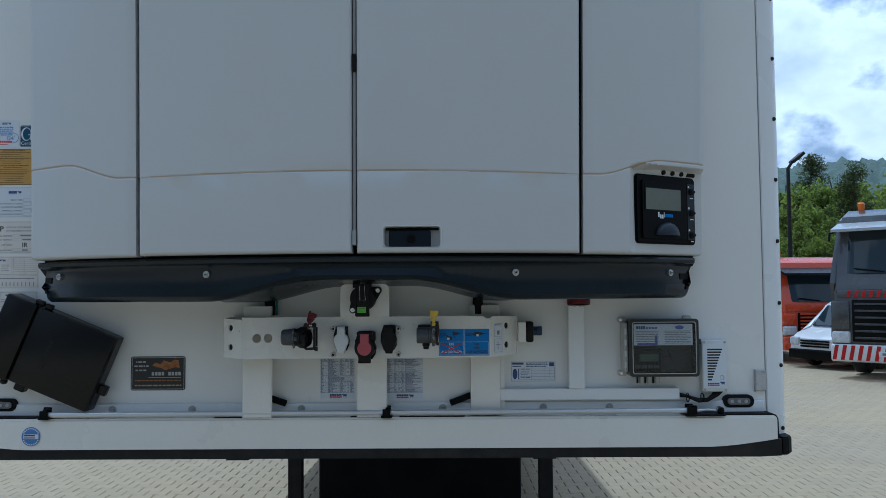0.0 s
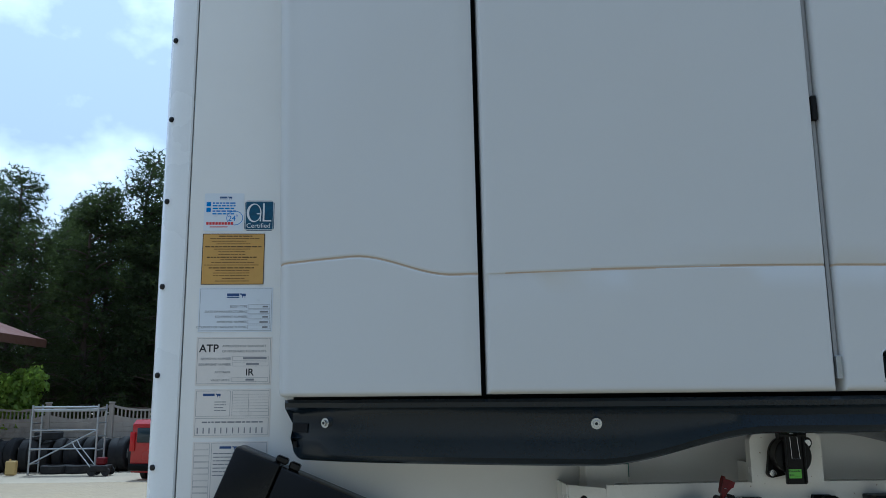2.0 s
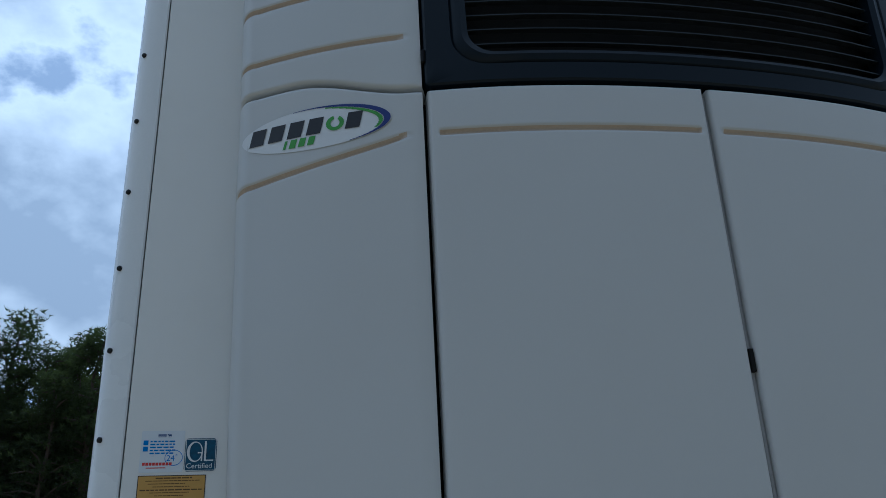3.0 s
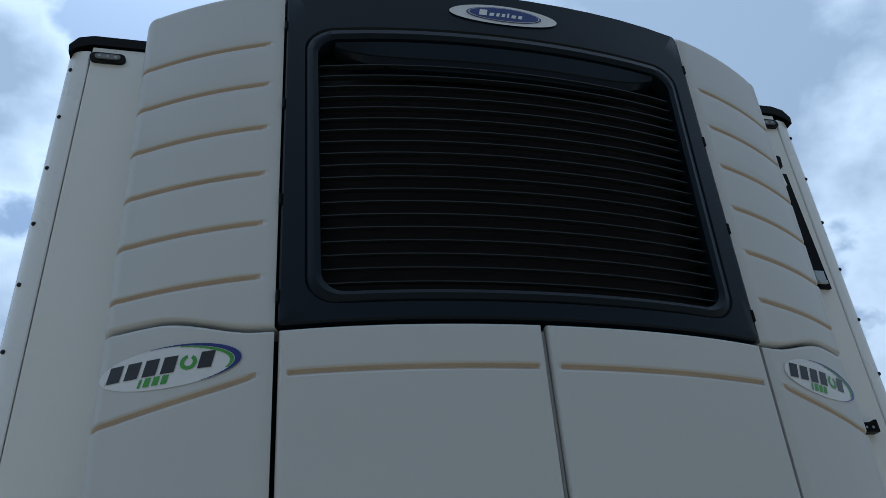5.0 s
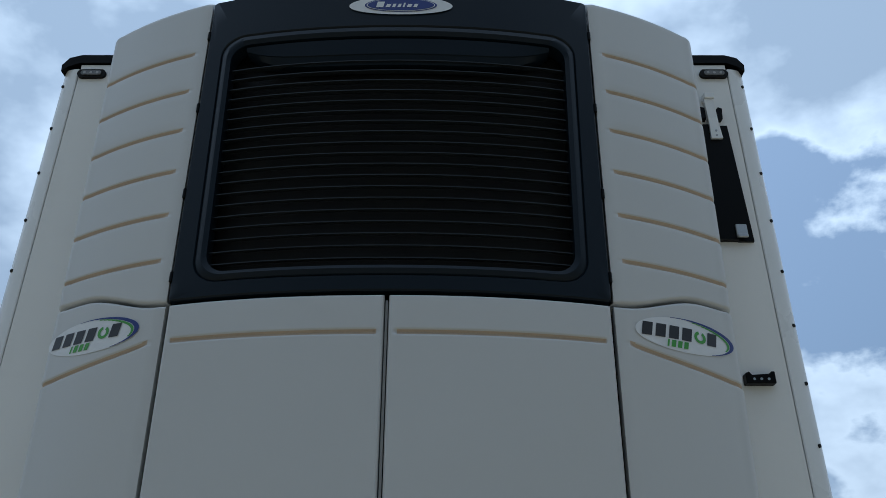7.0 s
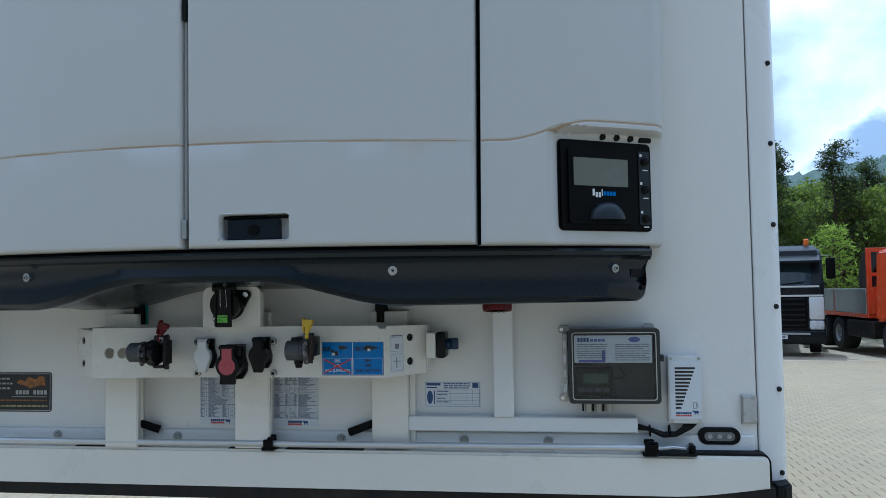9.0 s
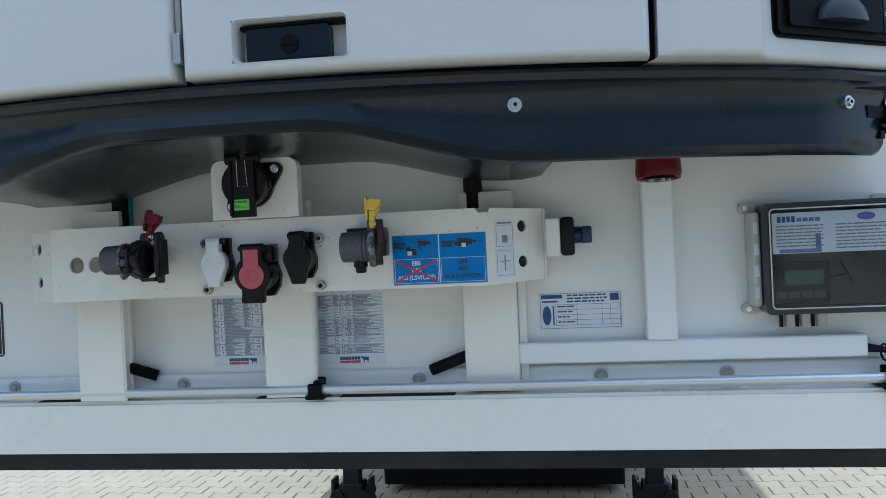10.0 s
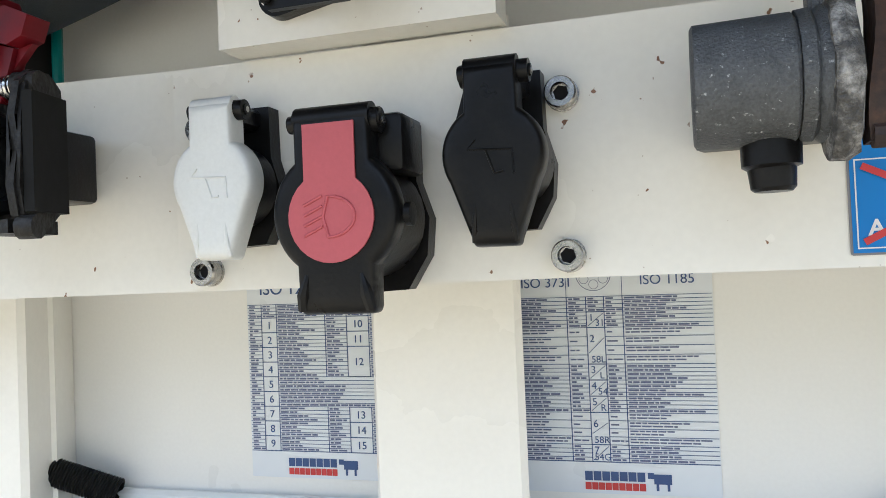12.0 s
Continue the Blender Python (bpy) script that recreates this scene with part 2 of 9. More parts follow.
def part(name, bm, material, parent=None, label="", smooth=False, kind=""):
    me = bpy.data.meshes.new(name)
    bmesh.ops.recalc_face_normals(bm, faces=bm.faces)
    if smooth:
        for f in bm.faces:
            f.smooth = True
        for e in bm.edges:
            if len(e.link_faces) == 2 and e.calc_face_angle(0) > 0.6:
                e.smooth = False
    bm.to_mesh(me)
    bm.free()
    for m in (material if isinstance(material, (list, tuple)) else [material]):
        me.materials.append(m)
    ob = new(name, me)
    if parent:
        ob.parent = parent
        if parent.parent is None and parent.type == "EMPTY":
            ob.matrix_parent_inverse = Matrix.Translation(-parent.location)
    return tagged(ob, label, kind=kind)


def box(bm, x0, x1, y0, y1, z0, z1, bevel=0.0, seg=2, mi=0, m=None):
    r = bmesh.ops.create_cube(bm, size=1)
    vs = r["verts"]
    for v in vs:
        v.co = Vector((x0 + (v.co.x + 0.5) * (x1 - x0), y0 + (v.co.y + 0.5) * (y1 - y0), z0 + (v.co.z + 0.5) * (z1 - z0)))
    fs = set(f for v in vs for f in v.link_faces)
    if bevel:
        es = list({e for f in fs for e in f.edges})
        r = bmesh.ops.bevel(bm, geom=es, offset=bevel, segments=seg, affect="EDGES", profile=0.5)
        vs = list(set(vs) & set(bm.verts)) + [v for v in r["verts"]]
        vs = list({v for v in vs if v.is_valid})
        fs = set(f for v in vs for f in v.link_faces)
    for f in fs:
        f.material_index = mi
    if m:
        bmesh.ops.transform(bm, matrix=m, verts=list({v for f in fs for v in f.verts}))
    return bm


def tube(bm, pts, radii, n=12, caps=True, mi=0):
    """A round bar along the points."""
    pts = [Vector(p) for p in pts]
    if not isinstance(radii, (list, tuple)):
        radii = [radii] * len(pts)
    rings = []
    side = None
    for i, p in enumerate(pts):
        d = (pts[min(i + 1, len(pts) - 1)] - pts[max(i - 1, 0)]).normalized()
        if side is None:
            side = d.orthogonal().normalized()
        else:
            side = (side - d * side.dot(d)).normalized()
        up = d.cross(side)
        rings.append([bm.verts.new(p + (side * math.cos(a) + up * math.sin(a)) * radii[i]) for a in (2 * math.pi * k / n for k in range(n))])
    for r0, r1 in zip(rings, rings[1:]):
        for k in range(n):
            f = bm.faces.new((r0[k], r0[(k + 1) % n], r1[(k + 1) % n], r1[k]))
            f.material_index = mi
    if caps:
        for r in (rings[0][::-1], rings[-1]):
            bm.faces.new(r).material_index = mi
    return bm


def prism(bm, poly, a, b, axis="y", mi=0):
    """A polygon of 2D points extruded from a to b along an axis: (x, z) for y, (y, z) for x, (x, y) for z."""
    def at(p, d):
        return {"y": (p[0], d, p[1]), "x": (d, p[0], p[1]), "z": (p[0], p[1], d)}[axis]
    v0 = [bm.verts.new(at(p, a)) for p in poly]
    v1 = [bm.verts.new(at(p, b)) for p in poly]
    k = len(poly)
    for i in range(k):
        bm.faces.new((v0[i], v0[(i + 1) % k], v1[(i + 1) % k], v1[i])).material_index = mi
    bm.faces.new(v0[::-1]).material_index = mi
    bm.faces.new(v1).material_index = mi
    return bm


def rounded(x0, x1, z0, z1, r, n=5):
    pts = []
    for cx, cz, a0 in ((x1 - r, z1 - r, 0), (x0 + r, z1 - r, 90), (x0 + r, z0 + r, 180), (x1 - r, z0 + r, 270)):
        for k in range(n + 1):
            a = radians(a0 + 90 * k / n)
            pts.append((cx + r * math.cos(a), cz + r * math.sin(a)))
    return pts


def oval(cx, cz, rx, rz, n=40):
    return [(cx + rx * math.cos(2 * math.pi * k / n), cz + rz * math.sin(2 * math.pi * k / n)) for k in range(n)]


def smooth(a, b, x):
    t = max(0.0, min(1.0, (x - a) / (b - a)))
    return t * t * (3 - 2 * t)


def lettering(text, size, at, material, parent, rx=90, ry=0, rz=0, align="LEFT", name="lettering", depth=0.0002, bold=0.0):
    cu = bpy.data.curves.new("letters", "FONT")
    cu.body, cu.size, cu.extrude, cu.align_x, cu.offset = text, size, depth, align, bold
    ob = bpy.data.objects.new("letters", cu)
    scene.collection.objects.link(ob)
    bpy.context.view_layer.update()
    me = bpy.data.meshes.new_from_object(ob.evaluated_get(bpy.context.evaluated_depsgraph_get()))
    bpy.data.objects.remove(ob)
    me.transform(pose(*at, rx, ry, rz))
    bm = bmesh.new()
    bm.from_mesh(me)
    bpy.data.meshes.remove(me)
    return part(name, bm, material, parent)


# ---- ground ----
def ground():
    bm = bmesh.new()
    ys = [-1500, 0, 40, 1500]
    rows = [[bm.verts.new((x, y, -0.15 - 0.016 * max(0, min(40, y)) - 0.014)) for x in (-1500, 1500)] for y in ys]
    for a, b in zip(rows, rows[1:]):
        bm.faces.new((a[0], a[1], b[1], b[0]))
    return tagged(part("ground", bm, GROUND), "pale dusty yard ground round the paving", "ground", kind="structure")


JOINT = surface("dark_joint_sand", (0.11, 0.095, 0.072), 0.95, var=0.3, scale=2, grain=60, bump=0.3)
GROUND = surface("sandy_yard_ground", (0.42, 0.355, 0.25), 0.95, var=0.2, scale=0.6, grain=40, bump=0.3)
PAVER = surface("grey_concrete_paver", (0.375, 0.297, 0.182), 0.9, var=0.16, scale=0.5, grain=90, bump=0.5, random_piece=0.35, dirt=(0.24, 0.20, 0.14), dirt_amount=0.30, dirt_scale=0.35)
PAVERS = surface("grey_concrete_pavers", (0.375, 0.297, 0.182), 0.9, var=0.16, scale=0.5, grain=90, bump=0.5, island=0.35, dirt=(0.24, 0.20, 0.14), dirt_amount=0.30, dirt_scale=0.35)
ground()


# ---- refrigerated semitrailer ----
HW = 1.30
trailer = thing("semitrailer", "white refrigerated box semitrailer standing on its landing legs", "trailer", (0, 6, 0))


def trailer_body():
    # front wall: a slab with a lower inset sheet
    bm = bmesh.new()
    box(bm, -1.2385, 1.2385, 0.0, 0.12, 1.10, 3.962, 0.002, 1)
    part("front_wall", bm, WHITE_GRP, trailer, "smooth white front wall panel")
    for s in (-1, 1):
        bm = bmesh.new()
        prof = [(1.2415, 0.12), (1.2415, 0.001), (1.2445, -0.002), (1.262, 0.0), (1.283, 0.006), (1.298, 0.016), (1.309, 0.032), (1.315, 0.055), (1.316, 0.12)]
        prism(bm, [(s * x, y) for x, y in prof], 1.10, 3.94, "z")
        corner = part("corner_profile", bm, WHITE_ALU, trailer, "white rounded aluminium corner profile", True)
        for k in range(15):
            z = 1.137 + 0.1948 * k
            bm = bmesh.new()
            tube(bm, [(s * 1.2905, 0.0150, z), (s * 1.2945, 0.0085, z), (s * 1.2955, 0.0068, z)], [0.0066, 0.0060, 0.0030], 12)
            part("rivet", bm, DARK_STEEL, corner, "dark rivet head", True)
        bm = bmesh.new()
        box(bm, min(s * 1.2, s * 1.314), max(s * 1.2, s * 1.314), 0.121, 13.5, 1.15, 3.95, 0.004, 1)
        part("side_wall", bm, WHITE_GRP, trailer, "long white side wall")
    bm = bmesh.new()
    box(bm, -1.199, 1.199, 0.15, 13.5, 3.88, 3.948, 0)
    part("roof", bm, WHITE_GRP, trailer)
    bm = bmesh.new()
    box(bm, -1.199, 1.199, 13.36, 13.5, 1.15, 3.879, 0)
    part("rear_door", bm, WHITE_GRP, trailer)
    bm = bmesh.new()
    box(bm, -1.195, 1.195, 0.15, 13.3, 1.10, 1.149, 0)
    part("floor", bm, DARK_STEEL, trailer, "dark underside of the floor")
    # roof trim
    bm = bmesh.new()
    prism(bm, [(-1.306, 3.925), (-1.309, 3.955), (-1.285, 3.990), (-1.24, 4.004), (1.24, 4.004), (1.285, 3.990), (1.309, 3.955), (1.306, 3.925), (1.285, 3.947), (1.24, 3.966), (-1.24, 3.966), (-1.285, 3.947)], -0.008, 0.16)
    part("roof_trim", bm, BLACK_ABS, trailer, "black plastic roof edge trim", True)
    for s in (-1, 1):
        for zc, xc, hw, hh in ((3.912, 1.186, 0.054, 0.019), (1.224, 1.150, 0.048, 0.0195)):
            bm = bmesh.new()
            prism(bm, rounded(s * xc - hw, s * xc + hw, zc - hh, zc + hh, hh * 0.98, 6), -0.012, 0.0)
            lamp = part("marker_lamp", bm, BLACK_RUBBER, trailer, "oval marker lamp in a black rubber surround", True)
            bm = bmesh.new()
            prism(bm, rounded(s * xc - hw * 0.72, s * xc + hw * 0.72, zc - hh * 0.52, zc + hh * 0.52, hh * 0.5, 5), -0.0165, -0.012)
            part("lens", bm, LENS_GREY, lamp, "clear lens", True)
            for dx in (-0.45, 0, 0.45):
                bm = bmesh.new()
                tube(bm, [(s * xc + dx * hw, -0.0165, zc), (s * xc + dx * hw, -0.0175, zc)], hh * 0.28, 10)
                part("led", bm, LED_GREY, lamp)


LED_GREY = surface("lamp_reflector", (0.34, 0.34, 0.33), 0.3, var=0.2, scale=60)
LENS_GREY = surface("clear_lamp_lens", (0.16, 0.165, 0.165), 0.15, var=0.3, scale=60, bump=0.1)
trailer_body()


def front_bumper():
    # a long white rail whose lower corners curve up, with a black rail beneath
    def sweep(x):
        return 0.024 * smooth(1.02, 1.30, abs(x)) ** 1.2
    bm = bmesh.new()
    n = 60
    zt, xe = 1.187, 1.250
    bot = [(-xe + 2 * xe * i / n, 1.094 + sweep(-xe + 2 * xe * i / n)) for i in range(n + 1)]
    arc = [(xe - 0.013 + 0.013 * math.cos(a), zt - 0.013 + 0.013 * math.sin(a)) for a in (0, 0.4, 0.8, 1.2, 1.5708)]
    poly = bot + arc + [(-x, z) for x, z in arc[::-1]]
    prism(bm, poly, -0.062, 0.0)
    bmesh.ops.bevel(bm, geom=[e for e in bm.edges if abs(e.verts[0].co.y + 0.062) < 1e-4 and abs(e.verts[1].co.y + 0.062) < 1e-4], offset=0.006, segments=2, affect="EDGES")
    part("front_rail", bm, WHITE_STEEL, trailer, "white rounded front rail", True)
    bm = bmesh.new()
    lo = [(-1.262, 1.066), (-1.20, 1.063), (1.20, 1.063), (1.262, 1.066)]
    hi = [(x, 1.0925 + sweep(x)) for x in [1.262 - 2.524 * i / 40 for i in range(41)]]
    prism(bm, lo + hi, -0.056, 0.09)
    part("lower_rail", bm, DARK_STEEL, trailer, "black lower rail with worn rubber edge", True)
    for s in (-1, 1):
        bm = bmesh.new()
        path = [(1.02, zt + 0.004), (xe - 0.012, zt + 0.005), (xe - 0.002, zt + 0.001), (xe + 0.0045, zt - 0.010), (xe + 0.006, 1.118)]
        inner = [(1.02, zt + 0.0005), (xe - 0.012, zt + 0.0005), (xe - 0.005, zt - 0.003), (xe + 0.0005, zt - 0.012), (xe + 0.0005, 1.118)]
        prism(bm, [(s * x, z) for x, z in path + inner[::-1]], -0.054, -0.003)
        part("seal", bm, BLACK_RUBBER, trailer, "black rubber seal")
        bm = bmesh.new()
        prism(bm, [(s * 1.2625, -0.052), (s * 1.284, -0.050), (s * 1.306, -0.024), (s * 1.311, 0.06), (s * 1.2625, 0.06)], 1.066, 1.120, "z")
        bmesh.ops.bevel(bm, geom=bm.edges[:], offset=0.005, segments=2, affect="EDGES")
        part("corner_buffer", bm, BLACK_RUBBER, trailer, "black rubber corner buffer", True)
    bm = bmesh.new()
    box(bm, -1.23, 1.23, -0.010, -0.001, 1.1875, 1.226, 0.003, 1)
    part("foot_strip", bm, WHITE_ALU, trailer, "narrow white aluminium foot strip")
    for x in (-0.55, -0.208, 0.232, 0.545, -0.80, 0.75):
        bm = bmesh.new()
        tube(bm, [(x, -0.010, 1.208), (x, -0.013, 1.208)], 0.012, 14)
        tube(bm, [(x, -0.013, 1.208), (x, -0.019, 1.208)], [0.008, 0.0065], 6)
        part("bolt", bm, STEEL, trailer, "grey bolt with washer")
    # quality roundel
    bm = bmesh.new()
    prism(bm, oval(-1.027, 1.135, 0.030, 0.030), -0.0635, -0.0622)
    roundel = part("round_sticker", bm, SKY_WHITE, trailer, "round blue and white sticker")
    bm = bmesh.new()
    prism(bm, oval(-1.027, 1.135, 0.029, 0.029), -0.0642, -0.0637)
    part("blue_field", bm, INK_SKYBLUE, roundel)
    bm = bmesh.new()
    box(bm, -1.050, -1.004, -0.0648, -0.0643, 1.128, 1.142)
    for k in range(10):
        for r0, sgn in ((0.0245, 1),):
            a = radians(28 + 124 * k / 9)
            for q in (1, -1):
                c = Vector((-1.027 + r0 * math.cos(a), 0, 1.135 + q * r0 * math.sin(a)))
                box(bm, c.x - 0.0017, c.x + 0.0017, -0.0648, -0.0643, c.z - 0.0017, c.z + 0.0017)
    part("white_print", bm, SKY_WHITE, roundel)
    bm = bmesh.new()
    box(bm, -1.048, -1.014, -0.0654, -0.0649, 1.1365, 1.1405)
    box(bm, -1.048, -1.014, -0.0654, -0.0649, 1.130, 1.133)
    part("dark_print", bm, INK_BLUE, roundel)


INK_SKYBLUE = surface("mid_blue_print", (0.10, 0.22, 0.52), 0.4, var=0.1, bump=0)
front_bumper()


SATIN_ALU = surface("satin_aluminium", (0.66, 0.67, 0.68), 0.36, metal=0.55, var=0.06, scale=14, grain=300, bump=0.02)


def tie_rod():
    rod = thing("tie_rod", "long silver metal rod clipped along the front rail", "rod", (0, -0.075, 1.2))
    bm = bmesh.new()
    tube(bm, [(-1.0, -0.062, 1.200), (1.0, -0.062, 1.204)], 0.0085, 16)
    part("bar", bm, SATIN_ALU, rod, smooth=True)
    for x in (-0.985, 0.062, 0.985):
        bm = bmesh.new()
        box(bm, x - 0.017, x + 0.017, -0.078, -0.012, 1.187, 1.195, 0.002, 1)
        box(bm, x - 0.012, x + 0.012, -0.078, -0.070, 1.190, 1.214, 0.002, 1)
        box(bm, x - 0.012, x + 0.012, -0.052, -0.044, 1.190, 1.222, 0.002, 1)
        box(bm, x - 0.003, x + 0.012, -0.074, -0.046, 1.212, 1.219, 0.002, 1)
        part("clip", bm, BLACK_ABS, rod, "black plastic clip")
    for x0, x1 in ((-0.47, -0.32), (-0.05, 0.055), (0.10, 0.30)):
        bm = bmesh.new()
        box(bm, x0, x1, -0.058, -0.036, 1.1873, 1.1885)
        part("slot", bm, INNER_BLACK, rod, "dark slot under the bar")


tie_rod()


def support_posts():
    # three upright channels and two smaller rails, all fixed to the wall
    for k, (x0, x1, yf) in enumerate(((-0.366, -0.273, -0.088), (-0.030, 0.0635, -0.064), (0.319, 0.411, -0.042))):
        bm = bmesh.new()
        if k == 0:
            prism(bm, [(-0.379, -0.0005), (-0.379, -0.066), (-0.376, -0.070), (-0.292, -0.070), (-0.288, -0.066), (-0.297, -0.036), (-0.294, -0.034), (-0.307, -0.0005)], 1.19, 1.528, "z")
        elif k == 1:
            prism(bm, [(x0, -0.0005), (x0, yf + 0.004), (x0 + 0.003, yf), (x1 - 0.0035, yf), (x1, yf + 0.004), (x1 - 0.008, -0.034), (x1 - 0.006, -0.032), (x1 - 0.0195, -0.0005)], 1.19, 1.528, "z")
        else:
            box(bm, x0, x1, yf, -0.0005, 1.19, 1.528, 0.004, 2)
            box(bm, x1 + 0.0005, x1 + 0.014, min(-0.022, yf + 0.030), -0.0005, 1.19, 1.50, 0.001, 1)
        post = thing("support_post", "white steel channel post fixed upright to the wall", "post", ((x0 + x1) / 2, 0, 1.19), "support posts")
        part("channel", bm, WHITE_STEEL, post, smooth=True)
        bm = bmesh.new()
        xm = x0 + (0.062 if k == 0 else 0.025)
        tube(bm, [(xm, -0.03, 1.50), (xm, -0.03, 1.56), (xm - 0.002, -0.028, 1.62)], 0.016, 12)
        if k != 1:
            part("cable", bm, BLACK_RUBBER, post, "black cable conduit rising behind the bumper", True)
        else:
            bm.free()
        if k == 0:
            bm = bmesh.new()
            tube(bm, [(xm + 0.022, -0.035, 1.50), (xm + 0.022, -0.035, 1.62)], 0.004, 8)
            part("wire", bm, surface("teal_wire", (0.01, 0.16, 0.16), 0.4), post, "thin teal wire")
    t = thing("cable_trunking", "white cable trunking in a T shape on the wall", "trunking", (0.66, 0, 1.24))
    bm = bmesh.new()
    box(bm, 0.622, 0.671, -0.042, -0.0005, 1.2685, 1.545, 0.002, 1)
    part("upright", bm, WHITE_ALU, t)
    bm = bmesh.new()
    box(bm, 0.4095, 0.962, -0.034, -0.0005, 1.233, 1.268, 0.002, 1)
    part("rail", bm, WHITE_ALU, t)


support_posts()


# ---- refrigeration unit ----
# groove faces get a tan colour, apart from the white panel
GROOVE = surface("tan_groove", (0.50, 0.41, 0.31), 0.55, var=0.12, scale=4, grain=200, bump=0.05)
GAP_GREY = surface("grey_seal_strip", (0.30, 0.30, 0.295), 0.5, var=0.1, scale=6)
unit = thing("refrigeration_unit", "white trailer refrigeration unit with black grille, on the front wall", "cooling unit", (0, -0.2, 1.66))


def lean(z):
    return 1 + 0.020 * (z - 1.66)


def front_y(x, z):
    """The bowed front of the unit, flatter in the middle than at the sides."""
    u = x / lean(z)
    return -(0.400 + 0.008 * (z - 1.66) - 0.176 * u * u - 0.083 * u ** 4)


def bumper_y(x):
    return -(0.388 - 0.27 * x * x)


UNIT_X = 0.007  # the unit sits a little off the middle of the wall


def edge_round(d, r):
    d = max(0.0, min(r, d))
    return r - math.sqrt(max(0.0, r * r - (r - d) ** 2))


def line_depth(d, half, depth):
    d = abs(d)
    return depth * (math.cos(math.pi * d / half) * 0.5 + 0.5) if d < half else 0.0


def steps(marks, fine, coarse_n):
    """Values between the first and last mark, closely spaced near every mark given as (value, half width)."""
    vals = set()
    lo, hi = marks[0][0], marks[-1][0]
    for k in range(coarse_n + 1):
        vals.add(round(lo + (hi - lo) * k / coarse_n, 5))
    for v, h in marks:
        m = int(h / fine)
        for k in range(-m, m + 1):
            w = v + k * fine
            if lo <= w <= hi:
                vals.add(round(w, 5))
    return sorted(vals)


def grid_part(name, cols, rows, place, material, parent, label="", back=0.03, skip=None, groove=None):
    bm = bmesh.new()
    g = [[bm.verts.new(place(c, r)) for c in cols] for r in rows]
    for i in range(len(rows) - 1):
        for j in range(len(cols) - 1):
            if skip and skip((cols[j] + cols[j + 1]) / 2, (rows[i] + rows[i + 1]) / 2):
                continue
            bm.faces.new((g[i][j], g[i][j + 1], g[i + 1][j + 1], g[i + 1][j]))
    rim = [e for e in bm.edges if len(e.link_faces) == 1]
    r = bmesh.ops.extrude_edge_only(bm, edges=rim)
    bmesh.ops.translate(bm, vec=(0, back, 0), verts=[v for v in r["geom"] if isinstance(v, bmesh.types.BMVert)])
    bmesh.ops.delete(bm, geom=[v for v in bm.verts if not v.link_faces], context="VERTS")
    if groove:
        for f in bm.faces:
            c = f.calc_center_median()
            if groove(c):
                f.material_index = 1
    return part(name, bm, material, parent, label, True)


LATCH = (0.076, 0.227, 1.689, 1.744)


